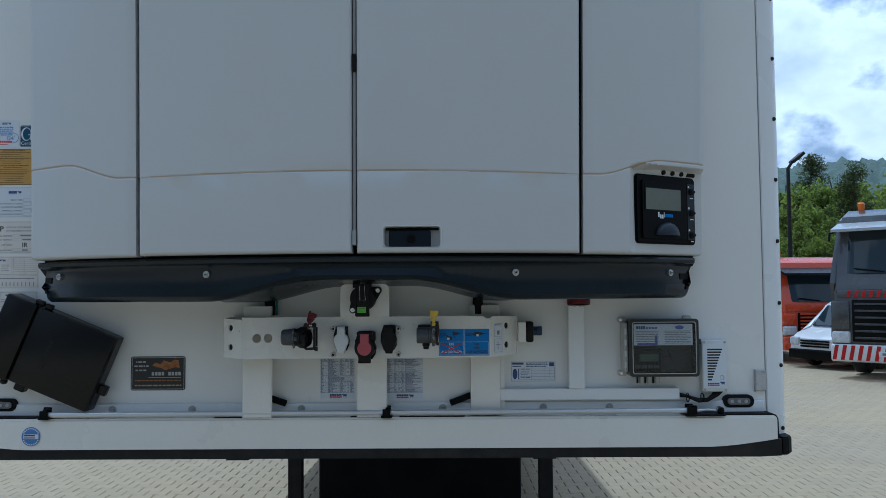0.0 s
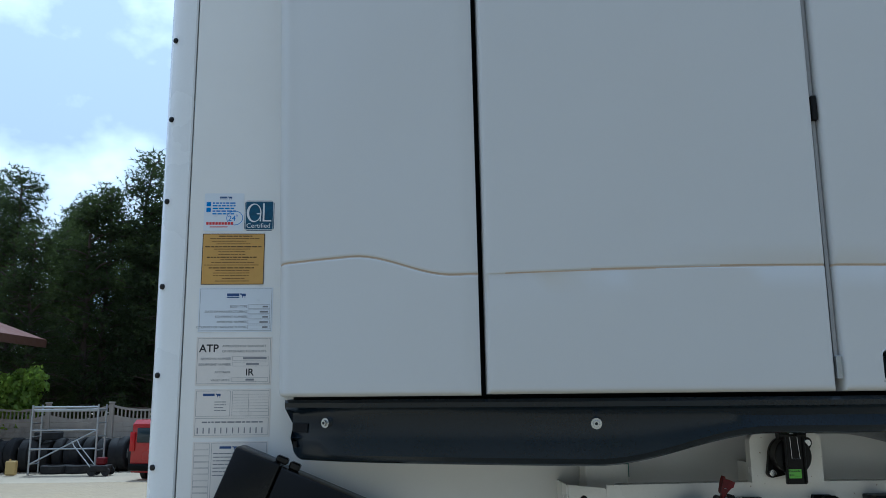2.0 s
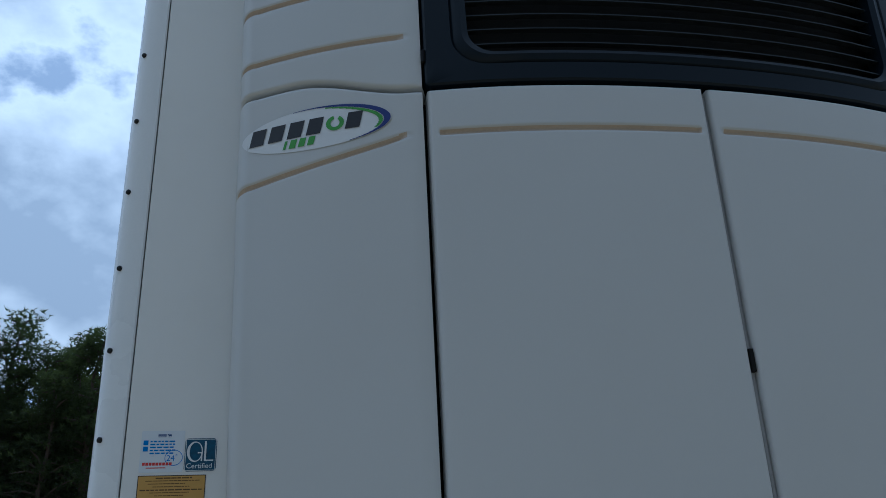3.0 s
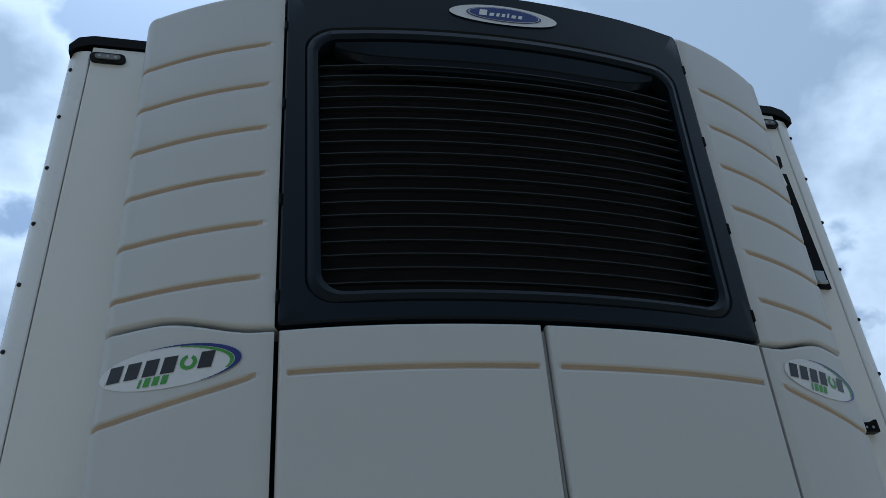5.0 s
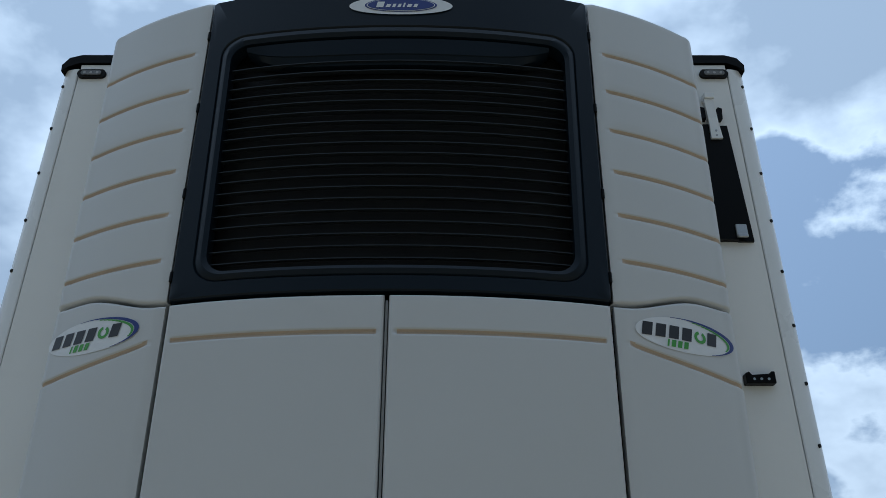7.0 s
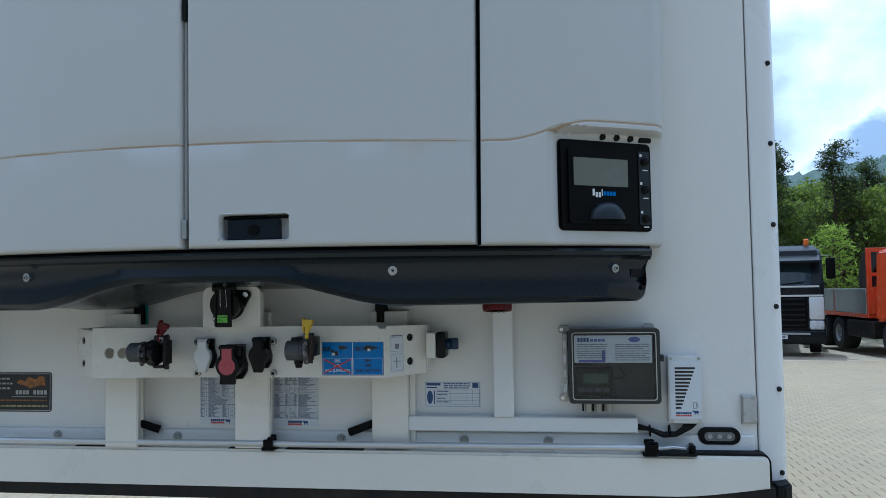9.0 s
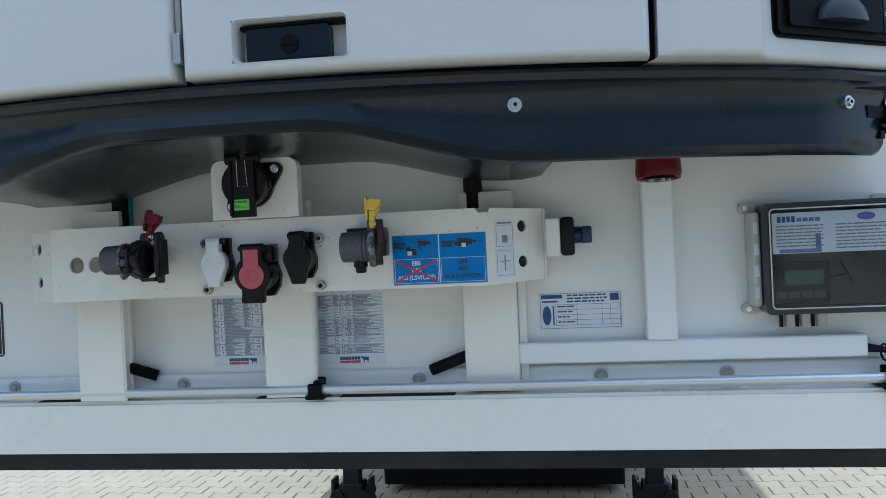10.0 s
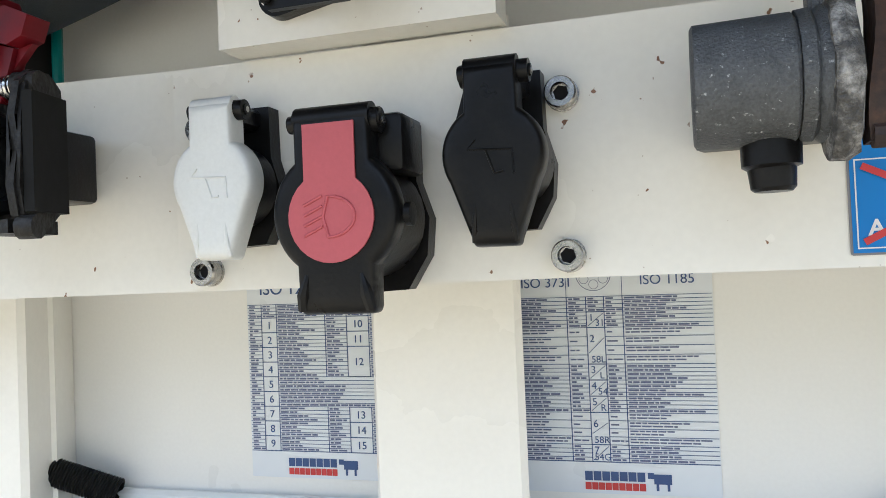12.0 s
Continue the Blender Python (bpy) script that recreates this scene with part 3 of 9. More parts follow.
def doors():
    for s in (-1, 1):
        lo, hi = 0.0065, 0.609
        xs = steps([(lo, 0.012), (0.03, 0.008), (0.586, 0.008), (hi, 0.012)], 0.003, 16)
        if s > 0:
            xs = sorted(set(xs) | {LATCH[0], LATCH[1]})
        zs = steps([(1.674, 0.012), (1.895, 0.006), (2.703, 0.014), (2.812, 0.012)], 0.0022, 26)
        if s > 0:
            zs = sorted(set(zs) | {LATCH[2], LATCH[3]})

        def place(c, r, s=s):
            x = s * c * lean(r) - 0.003 * (1 - c / 0.609)
            d = edge_round(min(c - lo, hi - c, r - 1.674, 2.812 - r), 0.010)
            d += line_depth(r - 1.895 + 0.006 * (c / 0.6) ** 2, 0.0040, 0.003)
            if 0.022 < c < 0.592:
                end = min(1.0, (c - 0.022) / 0.008, (0.592 - c) / 0.008)
                d += line_depth(r - 2.703, 0.0115, 0.009 * end)
            return (x, front_y(x, r) + d, r)

        def hole(c, r, s=s):
            return s > 0 and LATCH[0] < c < LATCH[1] and LATCH[2] < r < LATCH[3]
        def in_groove(c):
            u = abs(c.x) / lean(c.z)
            return abs(c.z - 1.895 + 0.006 * (u / 0.6) ** 2) < 0.0018 or (abs(c.z - 2.703) < 0.0072 and 0.026 < u < 0.588)
        door = grid_part("door", xs, zs, place, [WHITE_ABS, GROOVE], unit, "large white moulded door panel with fine horizontal grooves", 0.03, hole, in_groove)
        if s > 0:
            x0, x1, z0, z1 = LATCH
            bm = bmesh.new()
            yb = -0.364
            box(bm, x0 - 0.001, x1 + 0.001, yb, yb + 0.004, z0 - 0.001, z1 + 0.001)
            part("recess", bm, WHITE_ABS, door, "moulded handle recess")
            bm = bmesh.new()
            prism(bm, rounded(x0 + 0.013, x1 - 0.026, z0 + 0.002, z1 - 0.010, 0.003, 2), yb - 0.026, yb - 0.0005)
            bmesh.ops.bevel(bm, geom=[e for e in bm.edges if abs(e.verts[0].co.y - e.verts[1].co.y) < 1e-5], offset=0.002, segments=1, affect="EDGES")
            latch = part("latch", bm, NAVY_ABS, door, "dark blue-grey latch handle", True)
            bm = bmesh.new()
            cx, cz = (x0 + x1) / 2 - 0.003, (z0 + z1) / 2 - 0.006
            tube(bm, [(cx, yb - 0.026, cz), (cx, yb - 0.029, cz)], 0.012, 20)
            box(bm, cx - 0.010, cx + 0.010, yb - 0.0305, yb - 0.029, cz - 0.0016, cz + 0.0016)
            part("lock", bm, BLACK_ABS, latch, "round key lock")
            bm = bmesh.new()
            box(bm, x0 + 0.002, x1 - 0.004, yb - 0.02, yb - 0.004, z1 - 0.009, z1 - 0.003, 0.002, 1)
            part("bar", bm, BLACK_ABS, latch)
            bm = bmesh.new()
            ring = rounded(x0 - 0.004, x1 + 0.004, z0 - 0.003, z1 + 0.004, 0.012, 4)
            inner = rounded(x0 + 0.001, x1 - 0.001, z0 + 0.001, z1 - 0.001, 0.010, 4)
            a = [bm.verts.new((x, front_y(x, z) + 0.001, z)) for x, z in ring]
            b = [bm.verts.new((x, front_y(x, z) - 0.0015, z)) for x, z in [((p[0] + q[0]) / 2, (p[1] + q[1]) / 2) for p, q in zip(ring, inner)]]
            c = [bm.verts.new((x, front_y(x, z) + 0.006, z)) for x, z in inner]
            d = [bm.verts.new((x, yb, z)) for x, z in inner]
            for p, q in ((a, b), (b, c), (c, d)):
                for i in range(len(p)):
                    bm.faces.new((p[i], p[(i + 1) % len(p)], q[(i + 1) % len(p)], q[i]))
            part("recess_rim", bm, WHITE_ABS, door, smooth=True)


def side_plan(s, z, inner=0.622, r=0.042):
    """Plan of a side panel from its inner edge round the corner to the wall: a list of points with the distance from the inner edge."""
    k = lean(z)
    xo = 1.012
    pts = []
    for i in range(22):
        x = inner + (xo - r * 0.75 - inner) * i / 21
        pts.append((x * k, front_y(x * k, z)))
    x1, y1 = pts[-1]
    x2, y2 = (xo + 0.006) * k, y1 + 0.062
    cx, cy = x2 - 0.004, y1 + 0.012
    for i in range(1, 9):
        t = i / 9
        pts.append(((1 - t) ** 2 * x1 + 2 * t * (1 - t) * cx + t * t * x2, (1 - t) ** 2 * y1 + 2 * t * (1 - t) * cy + t * t * y2))
    pts.append((x2, y2))
    pts.append(((xo + 0.012) * k, -0.02))
    pts.append(((xo + 0.013) * k, -0.001))
    return [(s * x, y) for x, y in pts]


def seam_z(x):
    return 2.814 + 0.056 * smooth(0.66, 0.92, abs(x))


def low_line(x):
    return 1.893 + 0.049 * smooth(0.66, 0.86, abs(x))


def vector_line(x):
    return 2.703 - 0.072 * (max(0.0, abs(x) - 0.665) / 0.36) ** 0.8


GROOVES = (2.958, 3.113, 3.267, 3.422, 3.577, 3.731)


def side_panels():
    for s in (-1, 1):
        for upper in (0, 1):
            zs0 = steps([(2.82, 0.02)] + [(g, 0.014) for g in GROOVES] + [(3.965, 0.035)], 0.0024, 30) if upper else steps([(1.672, 0.012), (1.893, 0.02), (2.703, 0.016), (2.812, 0.02)], 0.0022, 60)
            bm = bmesh.new()
            rows = []
            lo, hi = zs0[0], zs0[-1]
            for r in zs0:
                f = (r - lo) / (hi - lo)
                row = []
                pts = side_plan(s, r)
                n = len(pts)
                dist = 0.0
                for j, (x, y) in enumerate(pts):
                    if j:
                        dist += math.hypot(x - pts[j - 1][0], y - pts[j - 1][1])
                    a, b = pts[max(0, j - 1)], pts[min(n - 1, j + 1)]
                    tx, ty = b[0] - a[0], b[1] - a[1]
                    ln = math.hypot(tx, ty)
                    nx, ny = (ty / ln * s, -tx / ln * s)
                    xa = abs(x) / lean(r)
                    shift = (seam_z(x) - 2.814)
                    z = r
                    if upper:
                        z = r + (shift + 0.003) * (1 - smooth(0, 0.14, r - lo))
                    else:
                        z = r + shift * smooth(0.10, 0.0, hi - r)
                    if not upper:
                        z += (low_line(xa) - 1.893) * (1 - smooth(0.02, 0.20, abs(r - 1.893)))
                        z += (vector_line(xa) - 2.703) * (1 - smooth(0.014, 0.10, abs(r - 2.703)) if r > 2.703 else 1 - smooth(0.014, 0.25, abs(r - 2.703)))
                    if s > 0 and not upper:
                        # the control panel sits in a flat bay under a lip
                        flat = -0.236 + (abs(x) - 0.775) * 0.64
                        bay = smooth(1.930, 1.920, z) * smooth(0.768, 0.778, abs(x))
                        if abs(x) < 1.03:
                            y = y + max(0.0, flat - y) * bay
                    d = edge_round(min(dist + 0.0005, r - lo), 0.010) if upper else edge_round(min(dist + 0.0005, r - lo, hi - r), 0.010)
                    if upper:
                        d += edge_round(hi - r, 0.03)
                        endf = max(0.0, min(1.0, (xa - 0.656) / 0.012))
                        for g in GROOVES:
                            d += line_depth(r - g, 0.0115, 0.009 * endf)
                    else:
                        d += line_depth(r - 1.893, 0.0040, 0.003)
                        endf = max(0.0, min(1.0, (xa - 0.658) / 0.012))
                        d += line_depth(r - 2.703, 0.0115, 0.009 * endf)
                    row.append(bm.verts.new((x - nx * d, y - ny * d, z)))
                rows.append(row)
            for i in range(len(rows) - 1):
                for j in range(len(rows[0]) - 1):
                    bm.faces.new((rows[i][j], rows[i][j + 1], rows[i + 1][j + 1], rows[i + 1][j]))
            inner = [rows[i][0] for i in range(len(rows))]
            back = [bm.verts.new(v.co + Vector((-s * 0.0, 0.04, 0))) for v in inner]
            for i in range(len(inner) - 1):
                bm.faces.new((inner[i], inner[i + 1], back[i + 1], back[i]))
            for row in (rows[0], rows[-1]):
                deep = [bm.verts.new((v.co.x * 0.97, min(-0.001, v.co.y + 0.05), v.co.z)) for v in row]
                for i in range(len(row) - 1):
                    bm.faces.new((row[i], row[i + 1], deep[i + 1], deep[i]))
            if upper:
                row = rows[-1]
                cap = [bm.verts.new((v.co.x, -0.001, v.co.z + 0.004)) for v in row]
                for i in range(len(row) - 1):
                    bm.faces.new((row[i], row[i + 1], cap[i + 1], cap[i]))
            for f in bm.faces:
                c = f.calc_center_median()
                u = abs(c.x) / lean(c.z)
                if upper:
                    hit = u > 0.660 and any(abs(c.z - g) < 0.0072 for g in GROOVES)
                else:
                    hit = abs(c.z - low_line(u)) < 0.0018 or (u > 0.662 and abs(c.z - vector_line(u)) < 0.0072)
                if hit:
                    f.material_index = 1
            part("upper_side_panel" if upper else "lower_side_panel", bm, [WHITE_ABS, GROOVE], unit, "white moulded side panel with curved grooves", True)


def core():
    bm = bmesh.new()
    n = 24
    pts = [(-0.99 + 1.98 * i / n, 0) for i in range(n + 1)]
    for z0, z1 in ((1.642, 3.93),):
        rows = []
        for z in (z0, z1):
            rows.append([bm.verts.new((x, min(-0.01, front_y(x, 1.66) + 0.062), z)) for x, _ in pts] + [bm.verts.new((0.99, -0.001, z)), bm.verts.new((-0.99, -0.001, z))])
        k = len(rows[0])
        for i in range(k):
            bm.faces.new((rows[0][i], rows[0][(i + 1) % k], rows[1][(i + 1) % k], rows[1][i]))
        bm.faces.new(rows[0])
        bm.faces.new(rows[1])
    part("casing", bm, INNER_BLACK, unit, "black inner casing seen through the gaps")
    # strips in the door gaps
    for x, z0, z1 in ((-0.003, 1.70, 2.80),):
        bm = bmesh.new()
        box(bm, x - 0.0034, x + 0.0034, -0.391, -0.350, z0, z1)
        part("gap_strip", bm, GAP_GREY, unit, "grey strip in the gap between the doors")
    for z0, z1, m in ((2.165, 2.212, BLACK_RUBBER), (1.695, 1.735, STEEL)):
        bm = bmesh.new()
        box(bm, -0.0080, 0.0020, -0.4005, -0.36, z0, z1, 0.001, 1)
        part("gap_clip", bm, m, unit)


def grille():
    zb, zt = 2.823, 3.946
    ob_l = 0.614

    def ring(hwb, hwt, z0, z1, r, n=9):
        pts = rounded(-1, 1, z0, z1, r, n)
        out = []
        base = rounded(-0.53, 0.53, z0, z1, r, n)
        for x, z in base:
            f = (z - z0) / (z1 - z0)
            hw = hwb + (hwt - hwb) * f
            out.append((x * hw / 0.53, z))
        # the straight runs follow the bow in short steps
        fine = []
        for i, p in enumerate(out):
            fine.append(p)
            if i % (n + 1) == n:
                q = out[(i + 1) % len(out)]
                fine += [(p[0] + (q[0] - p[0]) * k / 12, p[1] + (q[1] - p[1]) * k / 12) for k in range(1, 12)]
        return fine

    inner0 = ring(0.568, 0.588, 2.868, 3.775, 0.075)
    outer = ring(ob_l * lean(zb), ob_l * lean(zt), zb, zt, 0.012)
    bm = bmesh.new()
    loops = []
    def add(pts, dy):
        loops.append([bm.verts.new((x, front_y(x, z) + dy, z)) for x, z in pts])
    add(outer, 0.045)
    add([(x * 0.9985, z) for x, z in outer], 0.004)
    add([(x * 0.992, (z - 3.3845) * 0.992 + 3.3845) for x, z in outer], 0.0)
    mid = [((o[0] + i[0]) / 2, (o[1] + i[1]) / 2) for o, i in zip(outer, inner0)]
    add(mid, 0.0)
    add(inner0, 0.0)
    add(ring(0.564, 0.584, 2.872, 3.770, 0.073), 0.006)
    add(ring(0.560, 0.580, 2.876, 3.766, 0.072), 0.001)
    add(ring(0.545, 0.565, 2.890, 3.748, 0.066), -0.003)
    add(ring(0.530, 0.551, 2.902, 3.733, 0.060), 0.004)
    add(ring(0.526, 0.546, 2.906, 3.728, 0.058), 0.05)
    for a, b in zip(loops, loops[1:]):
        k = len(a)
        for i in range(k):
            bm.faces.new((a[i], a[(i + 1) % k], b[(i + 1) % k], b[i]))
    part("grille_frame", bm, NAVY_ABS, unit, "dark blue-grey moulded grille surround", True)
    # the top of the unit closes back to the wall
    bm = bmesh.new()
    n = 20
    a = [bm.verts.new((x, front_y(x, zt) + 0.004, zt)) for x in [(-0.625 + 1.25 * i / n) for i in range(n + 1)]]
    b = [bm.verts.new((v.co.x, v.co.y + 0.03, zt + 0.012)) for v in a]
    c = [bm.verts.new((v.co.x, -0.001, zt + 0.02)) for v in a]
    for p, q in ((a, b), (b, c)):
        for i in range(n):
            bm.faces.new((p[i], p[i + 1], q[i + 1], q[i]))
    part("top_cover", bm, NAVY_ABS, unit, smooth=True)
    # condenser coil behind the slats
    bm = bmesh.new()
    g = []
    for i in range(21):
        x = -0.55 + 1.10 * i / 20
        g.append([bm.verts.new((x, front_y(x, 3.3) + 0.075, z)) for z in (2.89, 3.75)])
    for p, q in zip(g, g[1:]):
        bm.faces.new((p[0], q[0], q[1], p[1]))
    part("condenser_coil", bm, COIL, unit, "dark finned condenser coil")
    # slats
    for k in range(SLATS):
        z = 2.930 + (3.640 - 2.930) * k / (SLATS - 1)
        hw = 0.527 + 0.018 * (z - 2.9) / 0.8
        bm = bmesh.new()
        rows = []
        for i in range(15):
            x = -hw + 2 * hw * i / 14
            y = front_y(x, z) + 0.016
            rows.append([bm.verts.new(p) for p in ((x, y, z), (x, y, z + 0.0028), (x, y + 0.026, z + 0.0085), (x, y + 0.026, z + 0.006))])
        for p, q in zip(rows, rows[1:]):
            for j in range(4):
                bm.faces.new((p[j], q[j], q[(j + 1) % 4], p[(j + 1) % 4]))
        bm.faces.new(rows[0])
        bm.faces.new(rows[-1][::-1])
        part("slat", bm, SLAT, unit)
    # hood under the top edge of the opening
    bm = bmesh.new()
    rows = []
    for i in range(25):
        x = -0.50 + 1.0 * i / 24
        t = 1 - (abs(x) / 0.50) ** 6
        z = 3.716
        y = front_y(x, z)
        rows.append([bm.verts.new(p) for p in ((x, y + 0.006, z + 0.006), (x, y + 0.014, z - 0.045 * t - 0.004), (x, y + 0.018, z - 0.047 * t - 0.004), (x, y + 0.028, z - 0.080 * t - 0.004), (x, y + 0.06, z - 0.085 * t - 0.004), (x, y + 0.05, z + 0.006))])
    for p, q in zip(rows, rows[1:]):
        for j in range(6):
            bm.faces.new((p[j], q[j], q[(j + 1) % 6], p[(j + 1) % 6]))
    part("hood", bm, NAVY_ABS, unit, smooth=True)
    for s in (-1, 1):
        for z in (2.90, 3.18, 3.50, 3.80):
            bm = bmesh.new()
            x = s * 0.6155 * lean(z)
            box(bm, x - 0.005, x + 0.005, front_y(x, z) - 0.002, front_y(x, z) + 0.03, z - 0.018, z + 0.018, 0.003, 1)
            part("fixing_clip", bm, BLACK_ABS, unit)


SLATS = 19


def decal(name, pts, off, material, parent, label=""):
    """A thin film that follows the front of the unit."""
    bm = bmesh.new()
    cx, cz = sum(p[0] for p in pts) / len(pts), sum(p[1] for p in pts) / len(pts)
    loops = []
    for f in (1.0, 0.8, 0.55, 0.3):
        loops.append([bm.verts.new((cx + (x - cx) * f, front_y(cx + (x - cx) * f, cz + (z - cz) * f) - off, cz + (z - cz) * f)) for x, z in pts])
    c = bm.verts.new((cx, front_y(cx, cz) - off, cz))
    k = len(pts)
    for a, b in zip(loops, loops[1:]):
        for i in range(k):
            bm.faces.new((a[i], a[(i + 1) % k], b[(i + 1) % k], b[i]))
    for i in range(k):
        bm.faces.new((loops[-1][i], loops[-1][(i + 1) % k], c))
    return part(name, bm, material, parent, label, True)


def patches(name, quads, off, material, parent):
    """Small printed shapes that follow the front of the unit."""
    bm = bmesh.new()
    for q in quads:
        bm.faces.new([bm.verts.new((x, front_y(x, z) - off, z)) for x, z in q])
    return part(name, bm, material, parent, kind="stuff")


def slanted(x0, x1, z0, z1, lean_x, tilt, zc0=0.0):
    return [(x0, z0 + tilt * x0 + zc0), (x1, z0 + tilt * x1 + zc0), (x1 + lean_x, z1 + tilt * (x1 + lean_x) + zc0), (x0 + lean_x, z1 + tilt * (x0 + lean_x) + zc0)]


def badges():
    # oval maker's badge on the grille surround
    b = decal("oval_badge", oval(0.009, 3.857, 0.172, 0.040, 48), 0.004, SKY_WHITE, unit, "white and blue oval badge")
    decal("blue_oval", oval(0.009, 3.857, 0.120, 0.030, 40), 0.0055, NAVY_INK, b)
    decal("white_line", oval(0.009, 3.857, 0.114, 0.0275, 40), 0.0062, SKY_WHITE, b)
    decal("blue_field", oval(0.009, 3.857, 0.111, 0.0258, 40), 0.0069, NAVY_INK, b)
    qs = []
    x = -0.073
    for w, h in ((0.024, 0.027), (0.014, 0.015), (0.010, 0.016), (0.010, 0.016), (0.006, 0.021), (0.014, 0.015), (0.012, 0.016)):
        qs.append(slanted(x, x + w, 3.845, 3.845 + h * 0.9, 0.005, 0))
        x += w + 0.0075
    patches("white_print", qs, 0.0078, SKY_WHITE, b)
    # oval model decals on both side panels
    for s in (-1, 1):
        cx, cz = (0.853 if s > 0 else -0.866), 2.752
        tilt = 0.0
        hw, hh = 0.163, 0.052
        blade = decal("model_decal", oval(cx, cz, hw, hh, 48), 0.0022, SKY_WHITE, unit, "white oval model decal with navy and green swoosh")
        qs, gs = [], []
        for k in range(26):
            a0, a1 = radians(-62 + 170 * k / 26), radians(-62 + 170 * (k + 1) / 26)
            def rim(a, d):
                return (cx + (hw - d) * math.cos(a), cz + (hh - d * 0.55) * math.sin(a))
            wd = 0.026 * math.sin(math.pi * (k + 0.5) / 26) ** 1.3
            qs.append([rim(a0, 0.001), rim(a1, 0.001), rim(a1, 0.003 + wd * 0.55), rim(a0, 0.003 + wd * 0.55)])
            if 4 < k < 22:
                gs.append([rim(a0, 0.004 + wd * 0.6), rim(a1, 0.004 + wd * 0.6), rim(a1, 0.004 + wd), rim(a0, 0.004 + wd)])
        patches("navy_swoosh", qs, 0.0032, NAVY_INK, blade)
        patches("green_swoosh", gs, 0.0032, INK_GREEN, blade)
        # plain slanting blocks with a green ring, and a shorter green row
        x0 = cx - 0.146
        dark, green = [], []
        w, g = 0.034, 0.008
        zl, zh = cz - 0.016, cz + 0.024
        for i in range(6):
            xa = x0 + i * (w + g)
            if i == 4:
                ox, oz = xa + w * 0.62, cz + 0.003
                for k in range(18):
                    if k in (3, 4):
                        continue
                    a0, a1 = 2 * math.pi * k / 18, 2 * math.pi * (k + 1) / 18
                    r0, r1 = 0.010, 0.0195
                    green.append([(ox + r1 * math.cos(a0), oz + r1 * 0.95 * math.sin(a0)), (ox + r1 * math.cos(a1), oz + r1 * 0.95 * math.sin(a1)), (ox + r0 * math.cos(a1), oz + r0 * math.sin(a1)), (ox + r0 * math.cos(a0), oz + r0 * math.sin(a0))])
            else:
                dark.append([(xa, zl), (xa + w * 0.92, zl), (xa + w * 0.92 + 0.008, zh), (xa + 0.008, zh)])
        for a, wd in ((0.0, 0.006), (0.013, 0.014), (0.033, 0.014), (0.053, 0.014)):
            xa = cx - 0.070 + a
            green.append(slanted(xa, xa + wd, cz - 0.041, cz - 0.020, 0.005, 0))
        patches("dark_print", dark, 0.0036, INK_BLACK, blade)
        patches("green_print", green, 0.0036, INK_GREEN, blade)


